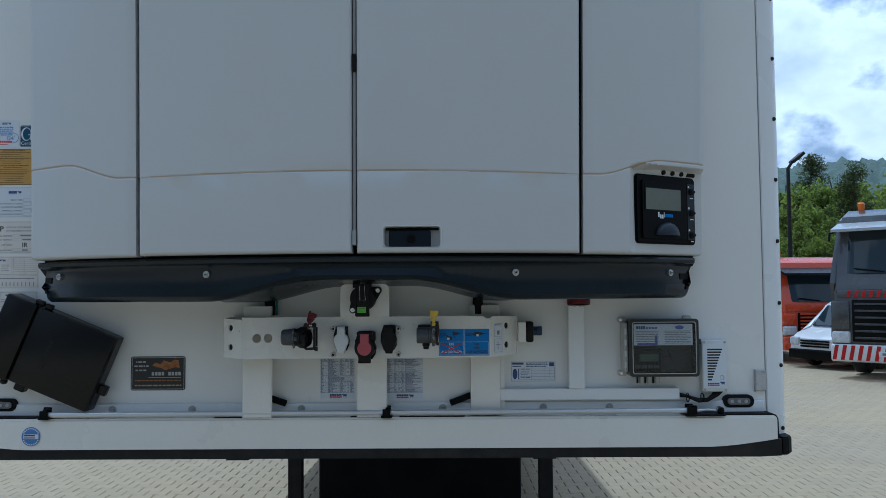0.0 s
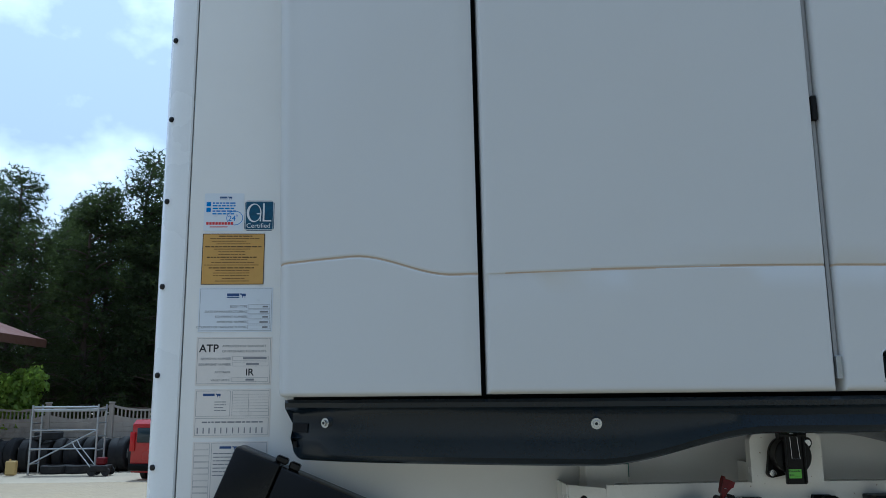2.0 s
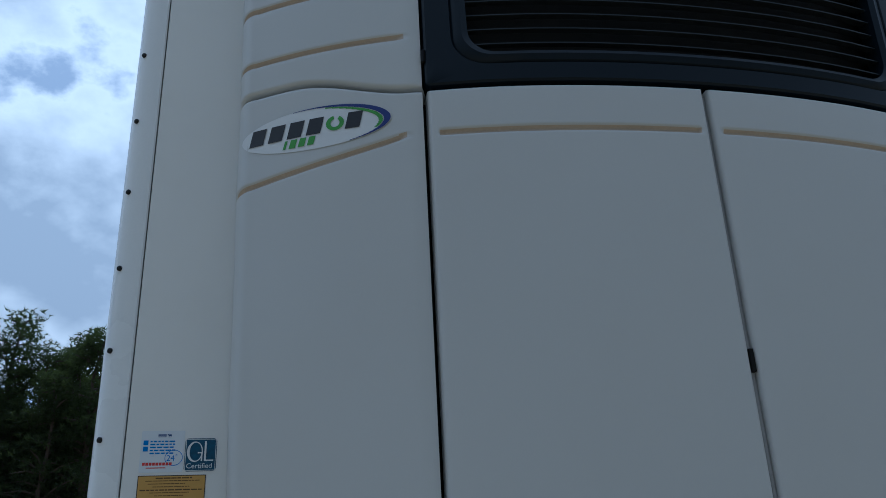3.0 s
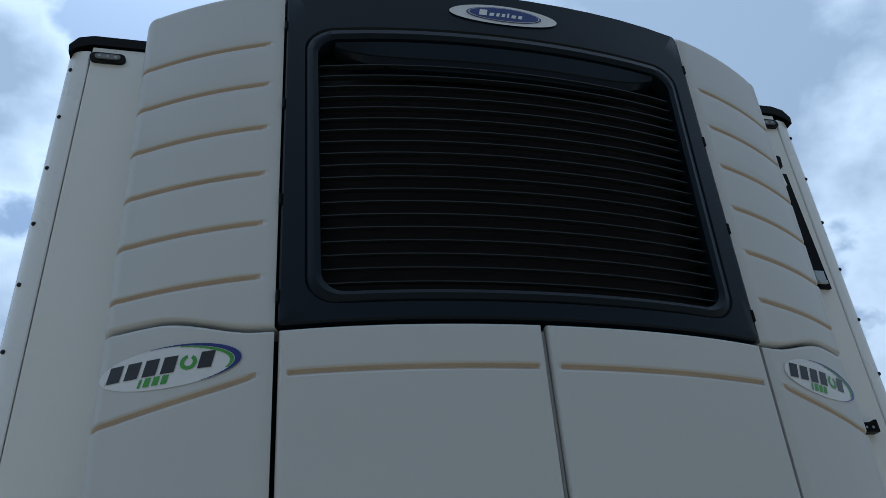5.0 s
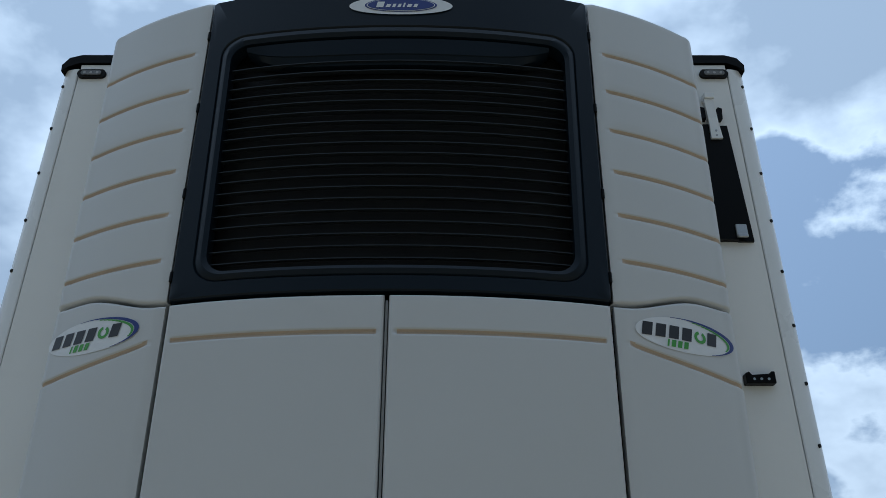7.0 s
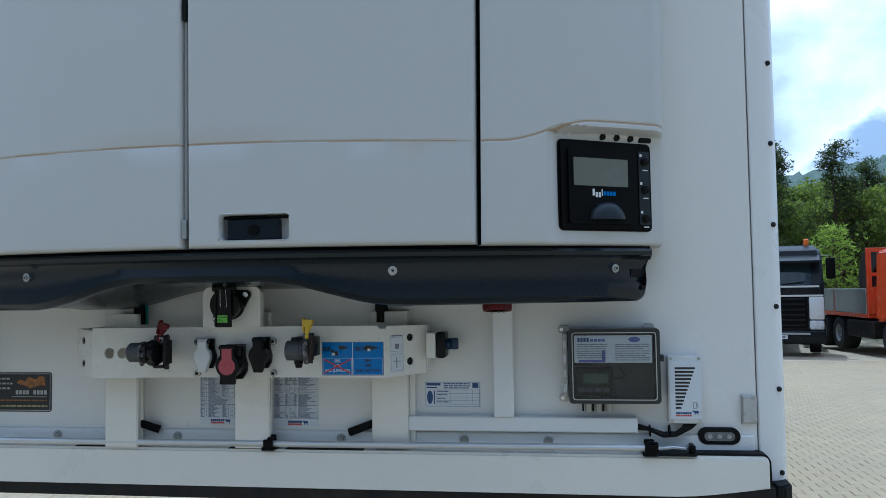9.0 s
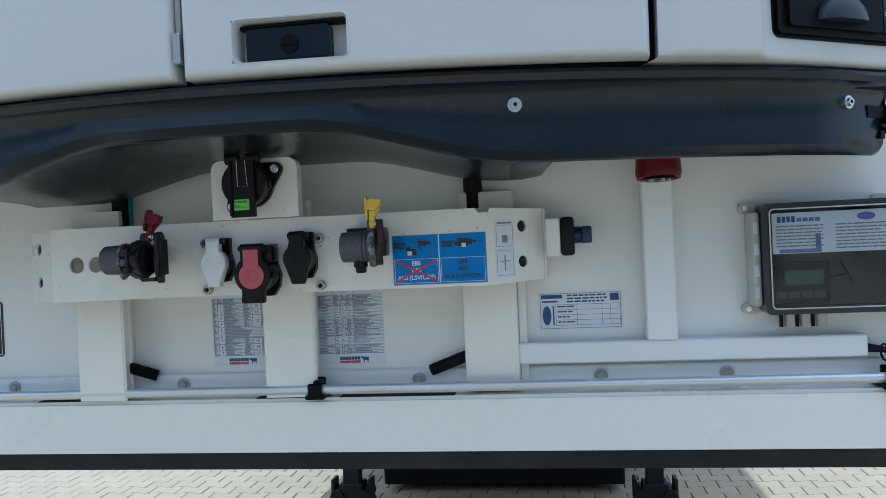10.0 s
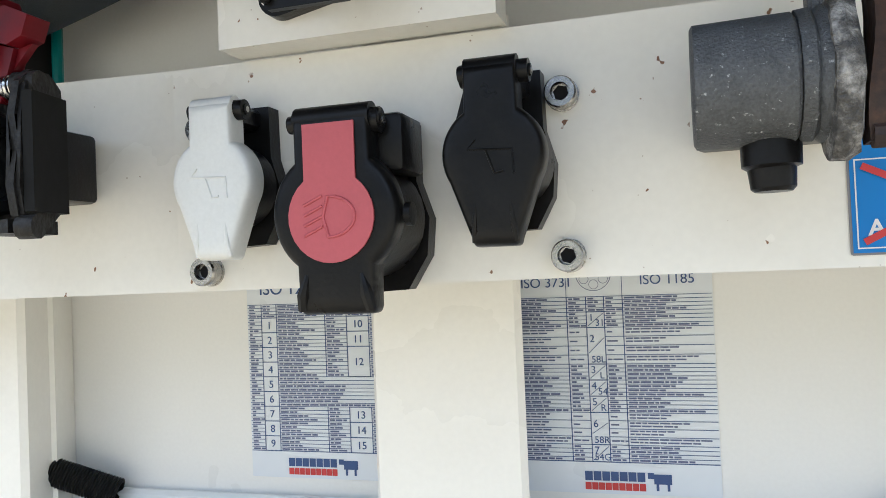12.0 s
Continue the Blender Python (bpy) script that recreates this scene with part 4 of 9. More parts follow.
def bumper():
    bm = bmesh.new()

    def arch(x):
        return 1.546 + 0.056 * (1 - smooth(0.13, 0.43, abs(x - 0.02)))
    n = 64
    rows = []
    tips = [0.962, 0.967, 0.972, 0.976, 0.980, 0.983]
    for x in sorted([-0.985 + 1.97 * i / n for i in range(n + 1)] + tips + [-t for t in tips]):
        y = bumper_y(x) + 0.012
        if abs(x) > 0.80:
            y = y + 0.25 * (abs(x) - 0.80) ** 2 * 4
        lift = arch(x) - 1.546
        # the lower corner of each end is rounded off
        e = max(0.0, abs(x) - 0.960) / 0.025
        zb = arch(x) + 0.024 * (1 - math.sqrt(max(0.0, 1 - min(1.0, e) ** 2)))
        end = smooth(0.93, 0.985, abs(x))
        # the underside runs back to a rear lip, low at both shoulders
        out = smooth(0.44, 0.50, abs(x - 0.01))
        zr = 1.541 + 0.046 * (1 - smooth(0.11, 0.36, abs(x - 0.04))) + 0.045 * out
        prof = [(y + 0.10, 1.668), (y - 0.012, 1.666), (y - 0.017, 1.660), (y - 0.014, 1.651), (y - 0.004, 1.647), (y + 0.001, 1.640), (y + 0.004, 1.634),
                (y + 0.001, (1.634 + zb) / 2), (y + 0.0005 + 0.01 * end, zb + 0.014), (y + 0.010, zb + 0.004), (y + 0.018, zb), (y + 0.040, zb + 0.002),
                (y * 0.78, zb + 0.004 + out * 0.02), (y * 0.55, (zb + zr) / 2 + 0.004 + out * 0.03), (min(-0.10, y * 0.38), zr + 0.004), (-0.088, zr), (-0.080, zr), (-0.072, zr + 0.006), (-0.066, zr + 0.03)]
        rows.append([bm.verts.new((x + math.copysign(0.014 * end, x) * (1 if k < 5 else 0), min(-0.010, py), pz)) for k, (py, pz) in enumerate(prof)])
    for p, q in zip(rows, rows[1:]):
        for j in range(len(p) - 1):
            bm.faces.new((p[j], q[j], q[j + 1], p[j + 1]))
    for r in (rows[0], rows[-1]):
        bm.faces.new(r)
    b = part("bumper", bm, BUMPER_ABS, unit, "black moulded lower bumper with an arched middle", True)
    def skin_y(x):
        return bumper_y(x) + 0.012 + max(0.0, abs(x) - 0.80) ** 2

    for x in (-0.909, -0.410, 0.438, 0.911):
        nrm = Vector(((skin_y(x + 0.001) - skin_y(x - 0.001)) / 0.002, -1, 0)).normalized()
        c = Vector((x, skin_y(x), 1.621)) + nrm * 0.001
        bm = bmesh.new()
        tube(bm, [c - nrm * 0.006, c + nrm * 0.003], [0.0105, 0.0098], 18)
        tube(bm, [c + nrm * 0.003, c + nrm * 0.0075], [0.0066, 0.0056], 12)
        part("screw", bm, STAINLESS, b, "bright round screw with washer", True)
        bm = bmesh.new()
        tube(bm, [c + nrm * 0.0076, c + nrm * 0.0079], 0.003, 6)
        part("screw_socket", bm, INNER_BLACK, b)
    # cut-outs at both ends
    for s in (-1, 1):
        for x0, x1, z0, z1 in ((0.950, 0.983, 1.601, 1.619), (0.974, 0.983, 1.571, 1.583)):
            bm = bmesh.new()
            xs = [x0 + (x1 - x0) * k / 6 for k in range(7)]
            prism(bm, [(s * q, skin_y(q) - 0.0002) for q in xs] + [(s * x1, skin_y(x1) + 0.03), (s * x0, skin_y(x0) + 0.03)], z0, z1, "z")
            part("end_slot", bm, INNER_BLACK, b, "dark cut-out")


core()
doors()
side_panels()
grille()
badges()
for ob in unit.children_recursive:
    ob.data.transform(Matrix.Translation((UNIT_X, 0, 0)))
bumper()


# ---- fittings on the front wall ----
def plate(bm, outer, holes, y0, y1, m=None, mi=0):
    """A flat plate in the x-z plane with holes through it, from y0 to y1."""
    start = set(bm.verts)
    loops = []
    for pts in [outer] + holes:
        vs = [bm.verts.new((x, y0, z)) for x, z in pts]
        loops.append(vs)
    es = []
    for vs in loops:
        es += [bm.edges.new((vs[i], vs[(i + 1) % len(vs)])) for i in range(len(vs))]
    r = bmesh.ops.triangle_fill(bm, use_beauty=True, edges=es)
    fs = [g for g in r["geom"] if isinstance(g, bmesh.types.BMFace)]
    e = bmesh.ops.extrude_face_region(bm, geom=fs)
    nv = [v for v in e["geom"] if isinstance(v, bmesh.types.BMVert)]
    bmesh.ops.translate(bm, vec=(0, y1 - y0, 0), verts=nv)
    allv = [v for v in bm.verts if v not in start]
    if m:
        bmesh.ops.transform(bm, matrix=m, verts=allv)
    return bm


def film(name, x0, x1, z0, z1, y, material, parent, label="", r=0.003, thick=0.0006):
    bm = bmesh.new()
    prism(bm, rounded(x0, x1, z0, z1, r, 2), y - thick, y)
    return part(name, bm, material, parent, label)


def bars(name, rects, y, material, parent, thick=0.00025):
    """Printed bars; each is x0, x1, z0, z1."""
    bm = bmesh.new()
    for x0, x1, z0, z1 in rects:
        vs = [bm.verts.new((x, y - thick, z)) for x, z in ((x0, z0), (x1, z0), (x1, z1), (x0, z1))]
        bm.faces.new(vs)
    return part(name, bm, material, parent, kind="stuff")


def frame_bars(x0, x1, z0, z1, w):
    return [(x0, x1, z0, z0 + w), (x0, x1, z1 - w, z1), (x0, x0 + w, z0 + w, z1 - w), (x1 - w, x1, z0 + w, z1 - w)]


def text_rows(rng, x0, x1, z1, pitch, n, h, fill=1.0, word=0.012):
    """Rows of word-like bars."""
    out = []
    for k in range(n):
        z = z1 - pitch * k
        x, end = x0, x0 + (x1 - x0) * (fill - 0.35 * fill * rng.random() * (k % 3 == 2))
        while x < end - 0.002:
            w = min(word * rng.uniform(0.4, 1.4), end - x)
            out.append((x, x + w, z - h, z))
            x += w + h * 0.7
    return out


def bull_mark(x, z, s):
    """A small plain mark beside a maker's name."""
    return [(x, x + s * 1.3, z, z + s * 0.75), (x + s * 0.15, x + s * 0.35, z - s * 0.5, z), (x + s * 0.95, x + s * 1.15, z - s * 0.5, z), (x - s * 0.45, x, z + s * 0.4, z + s * 0.85)]


def wall_labels():
    rng = random.Random(4)
    Y = -0.0004
    # service label
    a = film("service_label", -1.206, -1.117, 2.040, 2.127, Y, PAPER, None)
    tagged(a, "white service label with blue and red printing on the wall", "label")
    bars("grey_print", [(-1.172, -1.155, 2.1165, 2.1195), (-1.172, -1.155, 2.1135, 2.1150)] + bull_mark(-1.151, 2.1155, 0.005), Y - 0.0007, INK_BLUE, a)
    bars("blue_print", [(-1.201, -1.191, 2.097, 2.107), (-1.201, -1.191, 2.084, 2.094)] + text_rows(rng, -1.187, -1.135, 2.106, 0.0062, 5, 0.0030, 1, 0.009), Y - 0.0007, INK_SKY, a)
    bars("red_print", [(-1.200 + 0.0068 * k, -1.1945 + 0.0068 * k, 2.0545, 2.0605) for k in range(9)] + [(-1.192, -1.152, 2.0485, 2.0505)], Y - 0.0007, INK_RED, a)
    bm = bmesh.new()
    plate(bm, oval(-1.137, 2.070, 0.0185, 0.0165), [oval(-1.137, 2.070, 0.0172, 0.0152)], Y - 0.0009, Y - 0.0007)
    part("blue_ring", bm, INK_SKY, a)
    lettering("24", 0.0175, (-1.152, Y - 0.0009, 2.0635), INK_SKY, a)
    lettering("h", 0.008, (-1.1335, Y - 0.0009, 2.0735), INK_SKY, a)
    # certificate badge
    b = film("certificate_badge", -1.115, -1.049, 2.041, 2.110, Y, INK_TEAL, None, "", 0.006)
    tagged(b, "square dark blue certificate badge with white lettering", "label")
    bars("white_frame", frame_bars(-1.1135, -1.0505, 2.0425, 2.1085, 0.0011), Y - 0.0007, SKY_WHITE, b)
    lettering("Certified", 0.0150, (-1.1105, Y - 0.0009, 2.0475), SKY_WHITE, b)
    bm = bmesh.new()
    plate(bm, oval(-1.094, 2.082, 0.0165, 0.0215), [oval(-1.0925, 2.082, 0.0125, 0.0190)], Y - 0.0011, Y - 0.0008)
    part("white_ring", bm, SKY_WHITE, b)
    bars("white_print", [(-1.0745, -1.0705, 2.062, 2.104), (-1.0705, -1.055, 2.062, 2.065), (-1.088, -1.078, 2.0785, 2.0810), (-1.081, -1.078, 2.062, 2.0785)], Y - 0.0008, SKY_WHITE, b)
    # ochre notice
    c = film("ochre_notice", -1.206, -1.068, 1.919, 2.034, Y, OCHRE, None, "", 0.001)
    tagged(c, "ochre yellow notice with a black frame and small print", "label")
    rows = [(-1.170, -1.096), (-1.190, -1.080), (-1.185, -1.110), (-1.175, -1.1), (-1.200, -1.075), (-1.180, -1.10), (-1.17, -1.11), (-1.17, -1.11), (-1.195, -1.085), (-1.165, -1.105), (-1.185, -1.09), (-1.2, -1.08), (-1.19, -1.09), (-1.175, -1.1), (-1.18, -1.1), (-1.18, -1.1), (-1.16, -1.11), (-1.175, -1.10)]
    rects = []
    for k, (x0, x1) in enumerate(rows):
        h = 0.0024 if k in (0, 4, 8, 12) else 0.0014
        rects += text_rows(rng, x0, x1, 2.0295 - 0.0060 * k, 1, 1, h, 1, 0.011)
    bars("frame", frame_bars(-1.206, -1.068, 1.919, 2.034, 0.0015), Y - 0.0007, INK_BLACK, c)
    bars("small_print", rects, Y - 0.0007, INK_BROWN, c)
    # body plate
    d = film("body_plate", -1.208, -1.046, 1.814, 1.912, Y, PAPER, None, "", 0.001)
    tagged(d, "white data plate with ruled boxes", "label")
    bars("ruling", frame_bars(-1.2055, -1.0485, 1.8165, 1.9095, 0.0006) + sum([frame_bars(-1.100, -1.052, 1.8650 - 0.0113 * k, 1.8742 - 0.0113 * k, 0.0005) for k in range(5)], []), Y - 0.0007, INK_GREY, d)
    bars("mark", [(-1.147, -1.120, 1.893, 1.899), (-1.147, -1.120, 1.889, 1.8915)] + bull_mark(-1.115, 1.893, 0.007), Y - 0.0007, INK_BLUE, d)
    for k, s in enumerate(("BODY TYPE", "DATE OF MANUFACTURING", "EQUIPMENT NUMBER", "APPROVAL NUMBER", "COUNTRY OF MANUFACTURING")):
        lettering(s, 0.0072, (-1.102, Y - 0.0008, 1.8675 - 0.0113 * k), INK_GREY, d, align="RIGHT")
    bars("entry_print", [(-1.068 - 0.006 * (k % 2), -1.056, 1.8676 - 0.0113 * k, 1.8712 - 0.0113 * k) for k in range(5)], Y - 0.0008, INK_GREY, d)
    # approval plate
    e = film("approval_plate", -1.209, -1.045, 1.699, 1.803, Y, PAPER_CREAM, None, "", 0.001)
    tagged(e, "white transport approval plate with large black letters", "label")
    bars("ruling", frame_bars(-1.2060, -1.0480, 1.7020, 1.8000, 0.0006) + frame_bars(-1.130, -1.052, 1.7520, 1.7610, 0.0005) + frame_bars(-1.130, -1.052, 1.7395, 1.7485, 0.0005) + frame_bars(-1.13, -1.052, 1.7060, 1.7150, 0.0005), Y - 0.0007, INK_GREY, e)
    lettering("ATP", 0.0235, (-1.2025, Y - 0.0008, 1.7705), INK_BLACK, e, bold=0.0004)
    lettering("APPROVED FOR TRANSPORT", 0.0073, (-1.153, Y - 0.0008, 1.7805), INK_GREY, e)
    lettering("OF PERISHABLE FOODSTUFFS", 0.0073, (-1.153, Y - 0.0008, 1.7695), INK_GREY, e)
    for s, z in (("APPROVAL NUMBER", 1.7535), ("EQUIPMENT NUMBER", 1.7410), ("ATP MARK", 1.7245), ("VALID UNTIL", 1.7075)):
        lettering(s, 0.0072, (-1.133, Y - 0.0008, z), INK_GREY, e, align="RIGHT")
    lettering("IR", 0.0210, (-1.101, Y - 0.0008, 1.7195), INK_BLACK, e, bold=0.0003)
    bars("entry_print", [(-1.107, -1.056, 1.7545, 1.7588), (-1.10, -1.072, 1.7418, 1.7460), (-1.1, -1.082, 1.7083, 1.7125)], Y - 0.0008, INK_GREY, e)
    # two plain tables
    f = film("axle_plate", -1.208, -1.045, 1.589, 1.691, Y, PAPER_CREAM, None, "", 0.001)
    tagged(f, "cream data plate with two ruled tables", "label")
    rects = frame_bars(-1.2045, -1.131, 1.633, 1.687, 0.0006) + frame_bars(-1.127, -1.048, 1.633, 1.687, 0.0006) + frame_bars(-1.2045, -1.048, 1.593, 1.629, 0.0006)
    rects += [(-1.125, -1.05, 1.679 - 0.0062 * k, 1.6795 - 0.0062 * k) for k in range(7)] + [(-1.092, -1.0915, 1.633, 1.68)]
    rects += [(-1.200 + 0.0125 * k, -1.1975 + 0.0125 * k, 1.597, 1.609) for k in range(12)]
    rects += text_rows(rng, -1.19, -1.06, 1.622, 1, 1, 0.003, 1, 0.012) + text_rows(rng, -1.165, -1.14, 1.664, 0.006, 4, 0.0016)
    bars("ruling", rects, Y - 0.0007, INK_GREY, f)
    bars("mark", [(-1.190, -1.165, 1.676, 1.681)] + bull_mark(-1.160, 1.676, 0.006), Y - 0.0007, INK_BLUE, f)
    g = film("load_plate", -1.207, -1.047, 1.452, 1.580, Y, PAPER_CREAM, None, "", 0.001)
    tagged(g, "cream load table plate partly behind the black box", "label")
    rects = sum([frame_bars(-1.204, -1.171, 1.462 + 0.0128 * k, 1.4735 + 0.0128 * k, 0.0005) for k in range(9)], []) + frame_bars(-1.167, -1.05, 1.456, 1.577, 0.0006)
    rects += text_rows(rng, -1.163, -1.06, 1.556, 0.0075, 7, 0.002)
    bars("ruling", rects, Y - 0.0007, INK_GREY, g)
    bars("mark", [(-1.150, -1.125, 1.565, 1.570)] + bull_mark(-1.12, 1.565, 0.006), Y - 0.0007, INK_BLUE, g)
    # dealer's plate
    h = film("dealer_plate", -0.748, -0.576, 1.266, 1.372, Y, INK_BLACK, None, "", 0.006, 0.0012)
    tagged(h, "black dealer plate with orange picture and yellow bars", "sign")
    bars("white_frame", frame_bars(-0.7445, -0.5795, 1.2695, 1.3685, 0.0011), Y - 0.0013, SKY_WHITE, h)
    bars("white_print", text_rows(rng, -0.731, -0.698, 1.3570, 1, 1, 0.0045, 1, 0.008) + text_rows(rng, -0.737, -0.692, 1.3440, 1, 1, 0.0045, 1, 0.009) + text_rows(rng, -0.733, -0.696, 1.3310, 1, 1, 0.0045, 1, 0.008) + [(-0.682 + 0.0105 * k, -0.674 + 0.0105 * k, 1.3125, 1.3235) for k in range(9) if k != 4] + [(-0.692, -0.590, 1.3055, 1.3070)], Y - 0.0013, INK_PALE, h)
    bars("orange_print", text_rows(rng, -0.735, -0.59, 1.2985, 1, 1, 0.0036, 1, 0.010), Y - 0.0013, INK_RUST, h)
    bars("yellow_print", text_rows(rng, -0.735, -0.588, 1.2835, 1, 1, 0.0042, 1, 0.012), Y - 0.0013, INK_STRAW, h)
    bm = bmesh.new()
    prism(bm, [(-0.680, 1.344), (-0.670, 1.353), (-0.655, 1.347), (-0.645, 1.360), (-0.622, 1.353), (-0.612, 1.362), (-0.598, 1.360), (-0.594, 1.336), (-0.606, 1.338), (-0.622, 1.334), (-0.640, 1.329), (-0.652, 1.336), (-0.668, 1.339)], Y - 0.0016, Y - 0.0013)
    part("orange_shape", bm, INK_RUST, h)
    # service interval label
    i = film("interval_label", 0.446, 0.586, 1.286, 1.350, Y, PAPER, None, "", 0.001)
    tagged(i, "small white service label with a blue oval and ruled table", "label")
    bars("ruling", frame_bars(0.448, 0.584, 1.288, 1.348, 0.0006) + [(0.474, 0.582, 1.3285 - 0.0088 * k, 1.3290 - 0.0088 * k) for k in range(5)] + [(0.474, 0.4745, 1.2935, 1.329), (0.510, 0.5105, 1.2935, 1.329), (0.552, 0.5525, 1.2935, 1.329), (0.566, 0.5665, 1.2935, 1.329), (0.582, 0.5825, 1.2935, 1.329)], Y - 0.0007, INK_BLUE, i)
    bars("blue_print", [(0.450, 0.486, 1.3395, 1.3460), (0.451, 0.478, 1.3330, 1.3358), (0.566, 0.581, 1.334, 1.346), (0.469, 0.4715, 1.294, 1.327)] + text_rows(rng, 0.494, 0.562, 1.3455, 0.0052, 3, 0.0027, 1, 0.008) + text_rows(rng, 0.477, 0.506, 1.3265, 0.0088, 4, 0.0022), Y - 0.0007, INK_BLUE, i)
    bm = bmesh.new()
    prism(bm, oval(0.459, 1.3105, 0.0075, 0.0165, 28), Y - 0.0009, Y - 0.0007)
    part("blue_oval", bm, INK_BLUE, i)
    pin_tables(rng, Y)


def pin_table_label(x0, x1, z0, Y):
    s = film("pin_table", x0, x1, z0, 1.392, Y, PAPER, None, "", 0.001)
    tagged(s, "white pin assignment table with fine blue print", "label", "pin tables")
    xm = x0 + 0.0295 + (0.0085 if x1 > 0 else 0)
    bars("navy_print", [(xm + 0.0054 * k, xm + 0.0048 + 0.0054 * k, z0 + 0.0082, z0 + 0.0140) for k in range(7)], Y - 0.0007, INK_BLUE, s)
    bars("red_print", [(xm + 0.0042 * k, xm + 0.0038 + 0.0042 * k, z0 + 0.0024, z0 + 0.0070) for k in range(9)], Y - 0.0007, INK_RED, s)
    bars("navy_mark", bull_mark(xm + 0.0425, z0 + 0.0070, 0.0082), Y - 0.0007, INK_BLUE, s)
    return s


def ruled_rows(rng, lines, fine, x0, cols, top, foot, n, paired=False):
    """n rows between two heights, ruled across the columns given, with word-like bars in each."""
    step = (top - foot) / n
    for k in range(n):
        z = top - step * k
        for ca, cb in cols:
            lines.append((x0 + ca, x0 + cb, z - 0.0002, z + 0.0002))
            full = (cb - ca) * (rng.uniform(0.35, 0.62) if k % 4 != 3 else rng.uniform(0.62, 0.92))
            a = x0 + ca + 0.0012
            if paired and cb - ca > 0.02:
                fine += text_rows(rng, a, min(a + full * 1.2, x0 + cb - 0.001), z - 0.0009, 1, 1, 0.0009, 1, 0.005)
                fine += text_rows(rng, a, a + full, z - 0.0028, 1, 1, 0.0009, 1, 0.005)
            elif paired:
                fine += text_rows(rng, a, a + full, z - step * 0.42, 1, 1, 0.0009, 1, 0.005)
            else:
                fine += text_rows(rng, a, a + full, z - step * 0.30, 1, 1, step * 0.42, 1, 0.005)


def pin_tables(rng, Y):
    # fifteen pins: a number column on each side of the text
    x0, x1 = -0.151, -0.0430
    s = pin_table_label(x0, x1, 1.2375, Y)
    lines, fine = [], []
    top, first, pitch = 1.3608, 1.3512, 0.01054
    c = (0.0005, 0.0115, 0.0235, 0.0615, 0.0780, 0.0945, 0.1065)
    outer = [(c[0], c[1]), (c[2], c[3]), (c[3], c[4]), (c[5], c[6])]
    ruled_rows(rng, lines, fine, x0, outer + [(c[1], c[2]), (c[4], c[5])], top, first, 4)
    for k in range(9):
        wide = k in (4, 5)
        cols = [(c[0], c[1]), (c[2], c[6])] if wide else outer
        ruled_rows(rng, lines, fine, x0, cols, first - pitch * k, first - pitch * (k + 1), 4)
        z = first - pitch * k
        lines.append((x0 + c[1], x0 + c[2], z - 0.0003, z + 0.0003))
        if k != 3 and not k == 5:
            lines.append((x0 + c[4], x0 + c[5], z - 0.0003, z + 0.0003))
        for q in c[1:5] if not wide else c[1:3]:
            lines.append((x0 + q - 0.0003, x0 + q + 0.0003, z - pitch, z))
        if not wide:
            lines.append((x0 + c[5] - 0.0003, x0 + c[5] + 0.0003, z - pitch, z))
        lettering(str(k + 1), 0.0074, (x0 + 0.0175, Y - 0.0008, z - 0.0079), INK_BLUE, s, align="CENTER")
    for q in c[1:6]:
        lines.append((x0 + q - 0.0003, x0 + q + 0.0003, first, top))
    foot = first - pitch * 9
    lines.append((x0 + c[0], x0 + c[6], foot - 0.0003, foot + 0.0003))
    for t, k in (("10", 0), ("11", 1), ("12", 2.5), ("13", 6), ("14", 7), ("15", 8)):
        lettering(t, 0.0074, (x0 + 0.0862, Y - 0.0008, first - pitch * k - 0.0079), INK_BLUE, s, align="CENTER")
    lettering("ISO 12098", 0.0125, (x0 + 0.010, Y - 0.0008, 1.3680), INK_BLUE, s)
    bars("ruling", lines, Y - 0.0007, INK_BLUE, s)
    bars("fine_print", fine, Y - 0.00072, INK_BLUEGREY, s)
    # seven pins: one number column in the middle, each box crossed by a stroke
    x0, x1 = 0.0500, 0.1705
    s = pin_table_label(x0, x1, 1.2352, Y)
    lines, fine = [], []
    c = (0.0005, 0.0310, 0.0433, 0.0546, 0.0662, 0.1200)
    sides = [(c[0], c[1]), (c[1], c[2]), (c[3], c[4]), (c[4], c[5])]
    ruled_rows(rng, lines, fine, x0, sides + [(c[2], c[3])], 1.3597, 1.3501, 4)
    marks = (1.3501, 1.3401, 1.3169, 1.3068, 1.2966, 1.2863, 1.2660, 1.2552)
    under = ("31", "58L", "L", "54", "R", "58R", "54G")
    bm = bmesh.new()
    for k, (za, zb) in enumerate(zip(marks, marks[1:])):
        ruled_rows(rng, lines, fine, x0, sides, za, zb, 4, za - zb > 0.015)
        lines.append((x0 + c[2], x0 + c[3], za - 0.0003, za + 0.0003))
        lettering(str(k + 1), 0.0066, (x0 + c[2] + 0.0030, Y - 0.0008, za - 0.0058 - (0.0035 if za - zb > 0.015 else 0)), INK_BLUE, s, align="CENTER")
        lettering(under[k], 0.0060, (x0 + c[3] - 0.0048 + (0.0018 if len(under[k]) < 3 else 0), Y - 0.0008, zb + 0.0010), INK_BLUE, s, align="CENTER")
        zl = zb + (0.0010 if za - zb < 0.015 else 0.0070)
        zh = za - (0.0010 if za - zb < 0.015 else 0.0065)
        xa, xb = x0 + c[2] + 0.0005, x0 + c[3] - 0.0005
        bm.faces.new([bm.verts.new((x, Y - 0.0010, z)) for x, z in ((xa, zl), (xa + 0.0006, zl), (xb, zh), (xb - 0.0006, zh))])
    part("strokes", bm, INK_BLUE, s, kind="stuff")
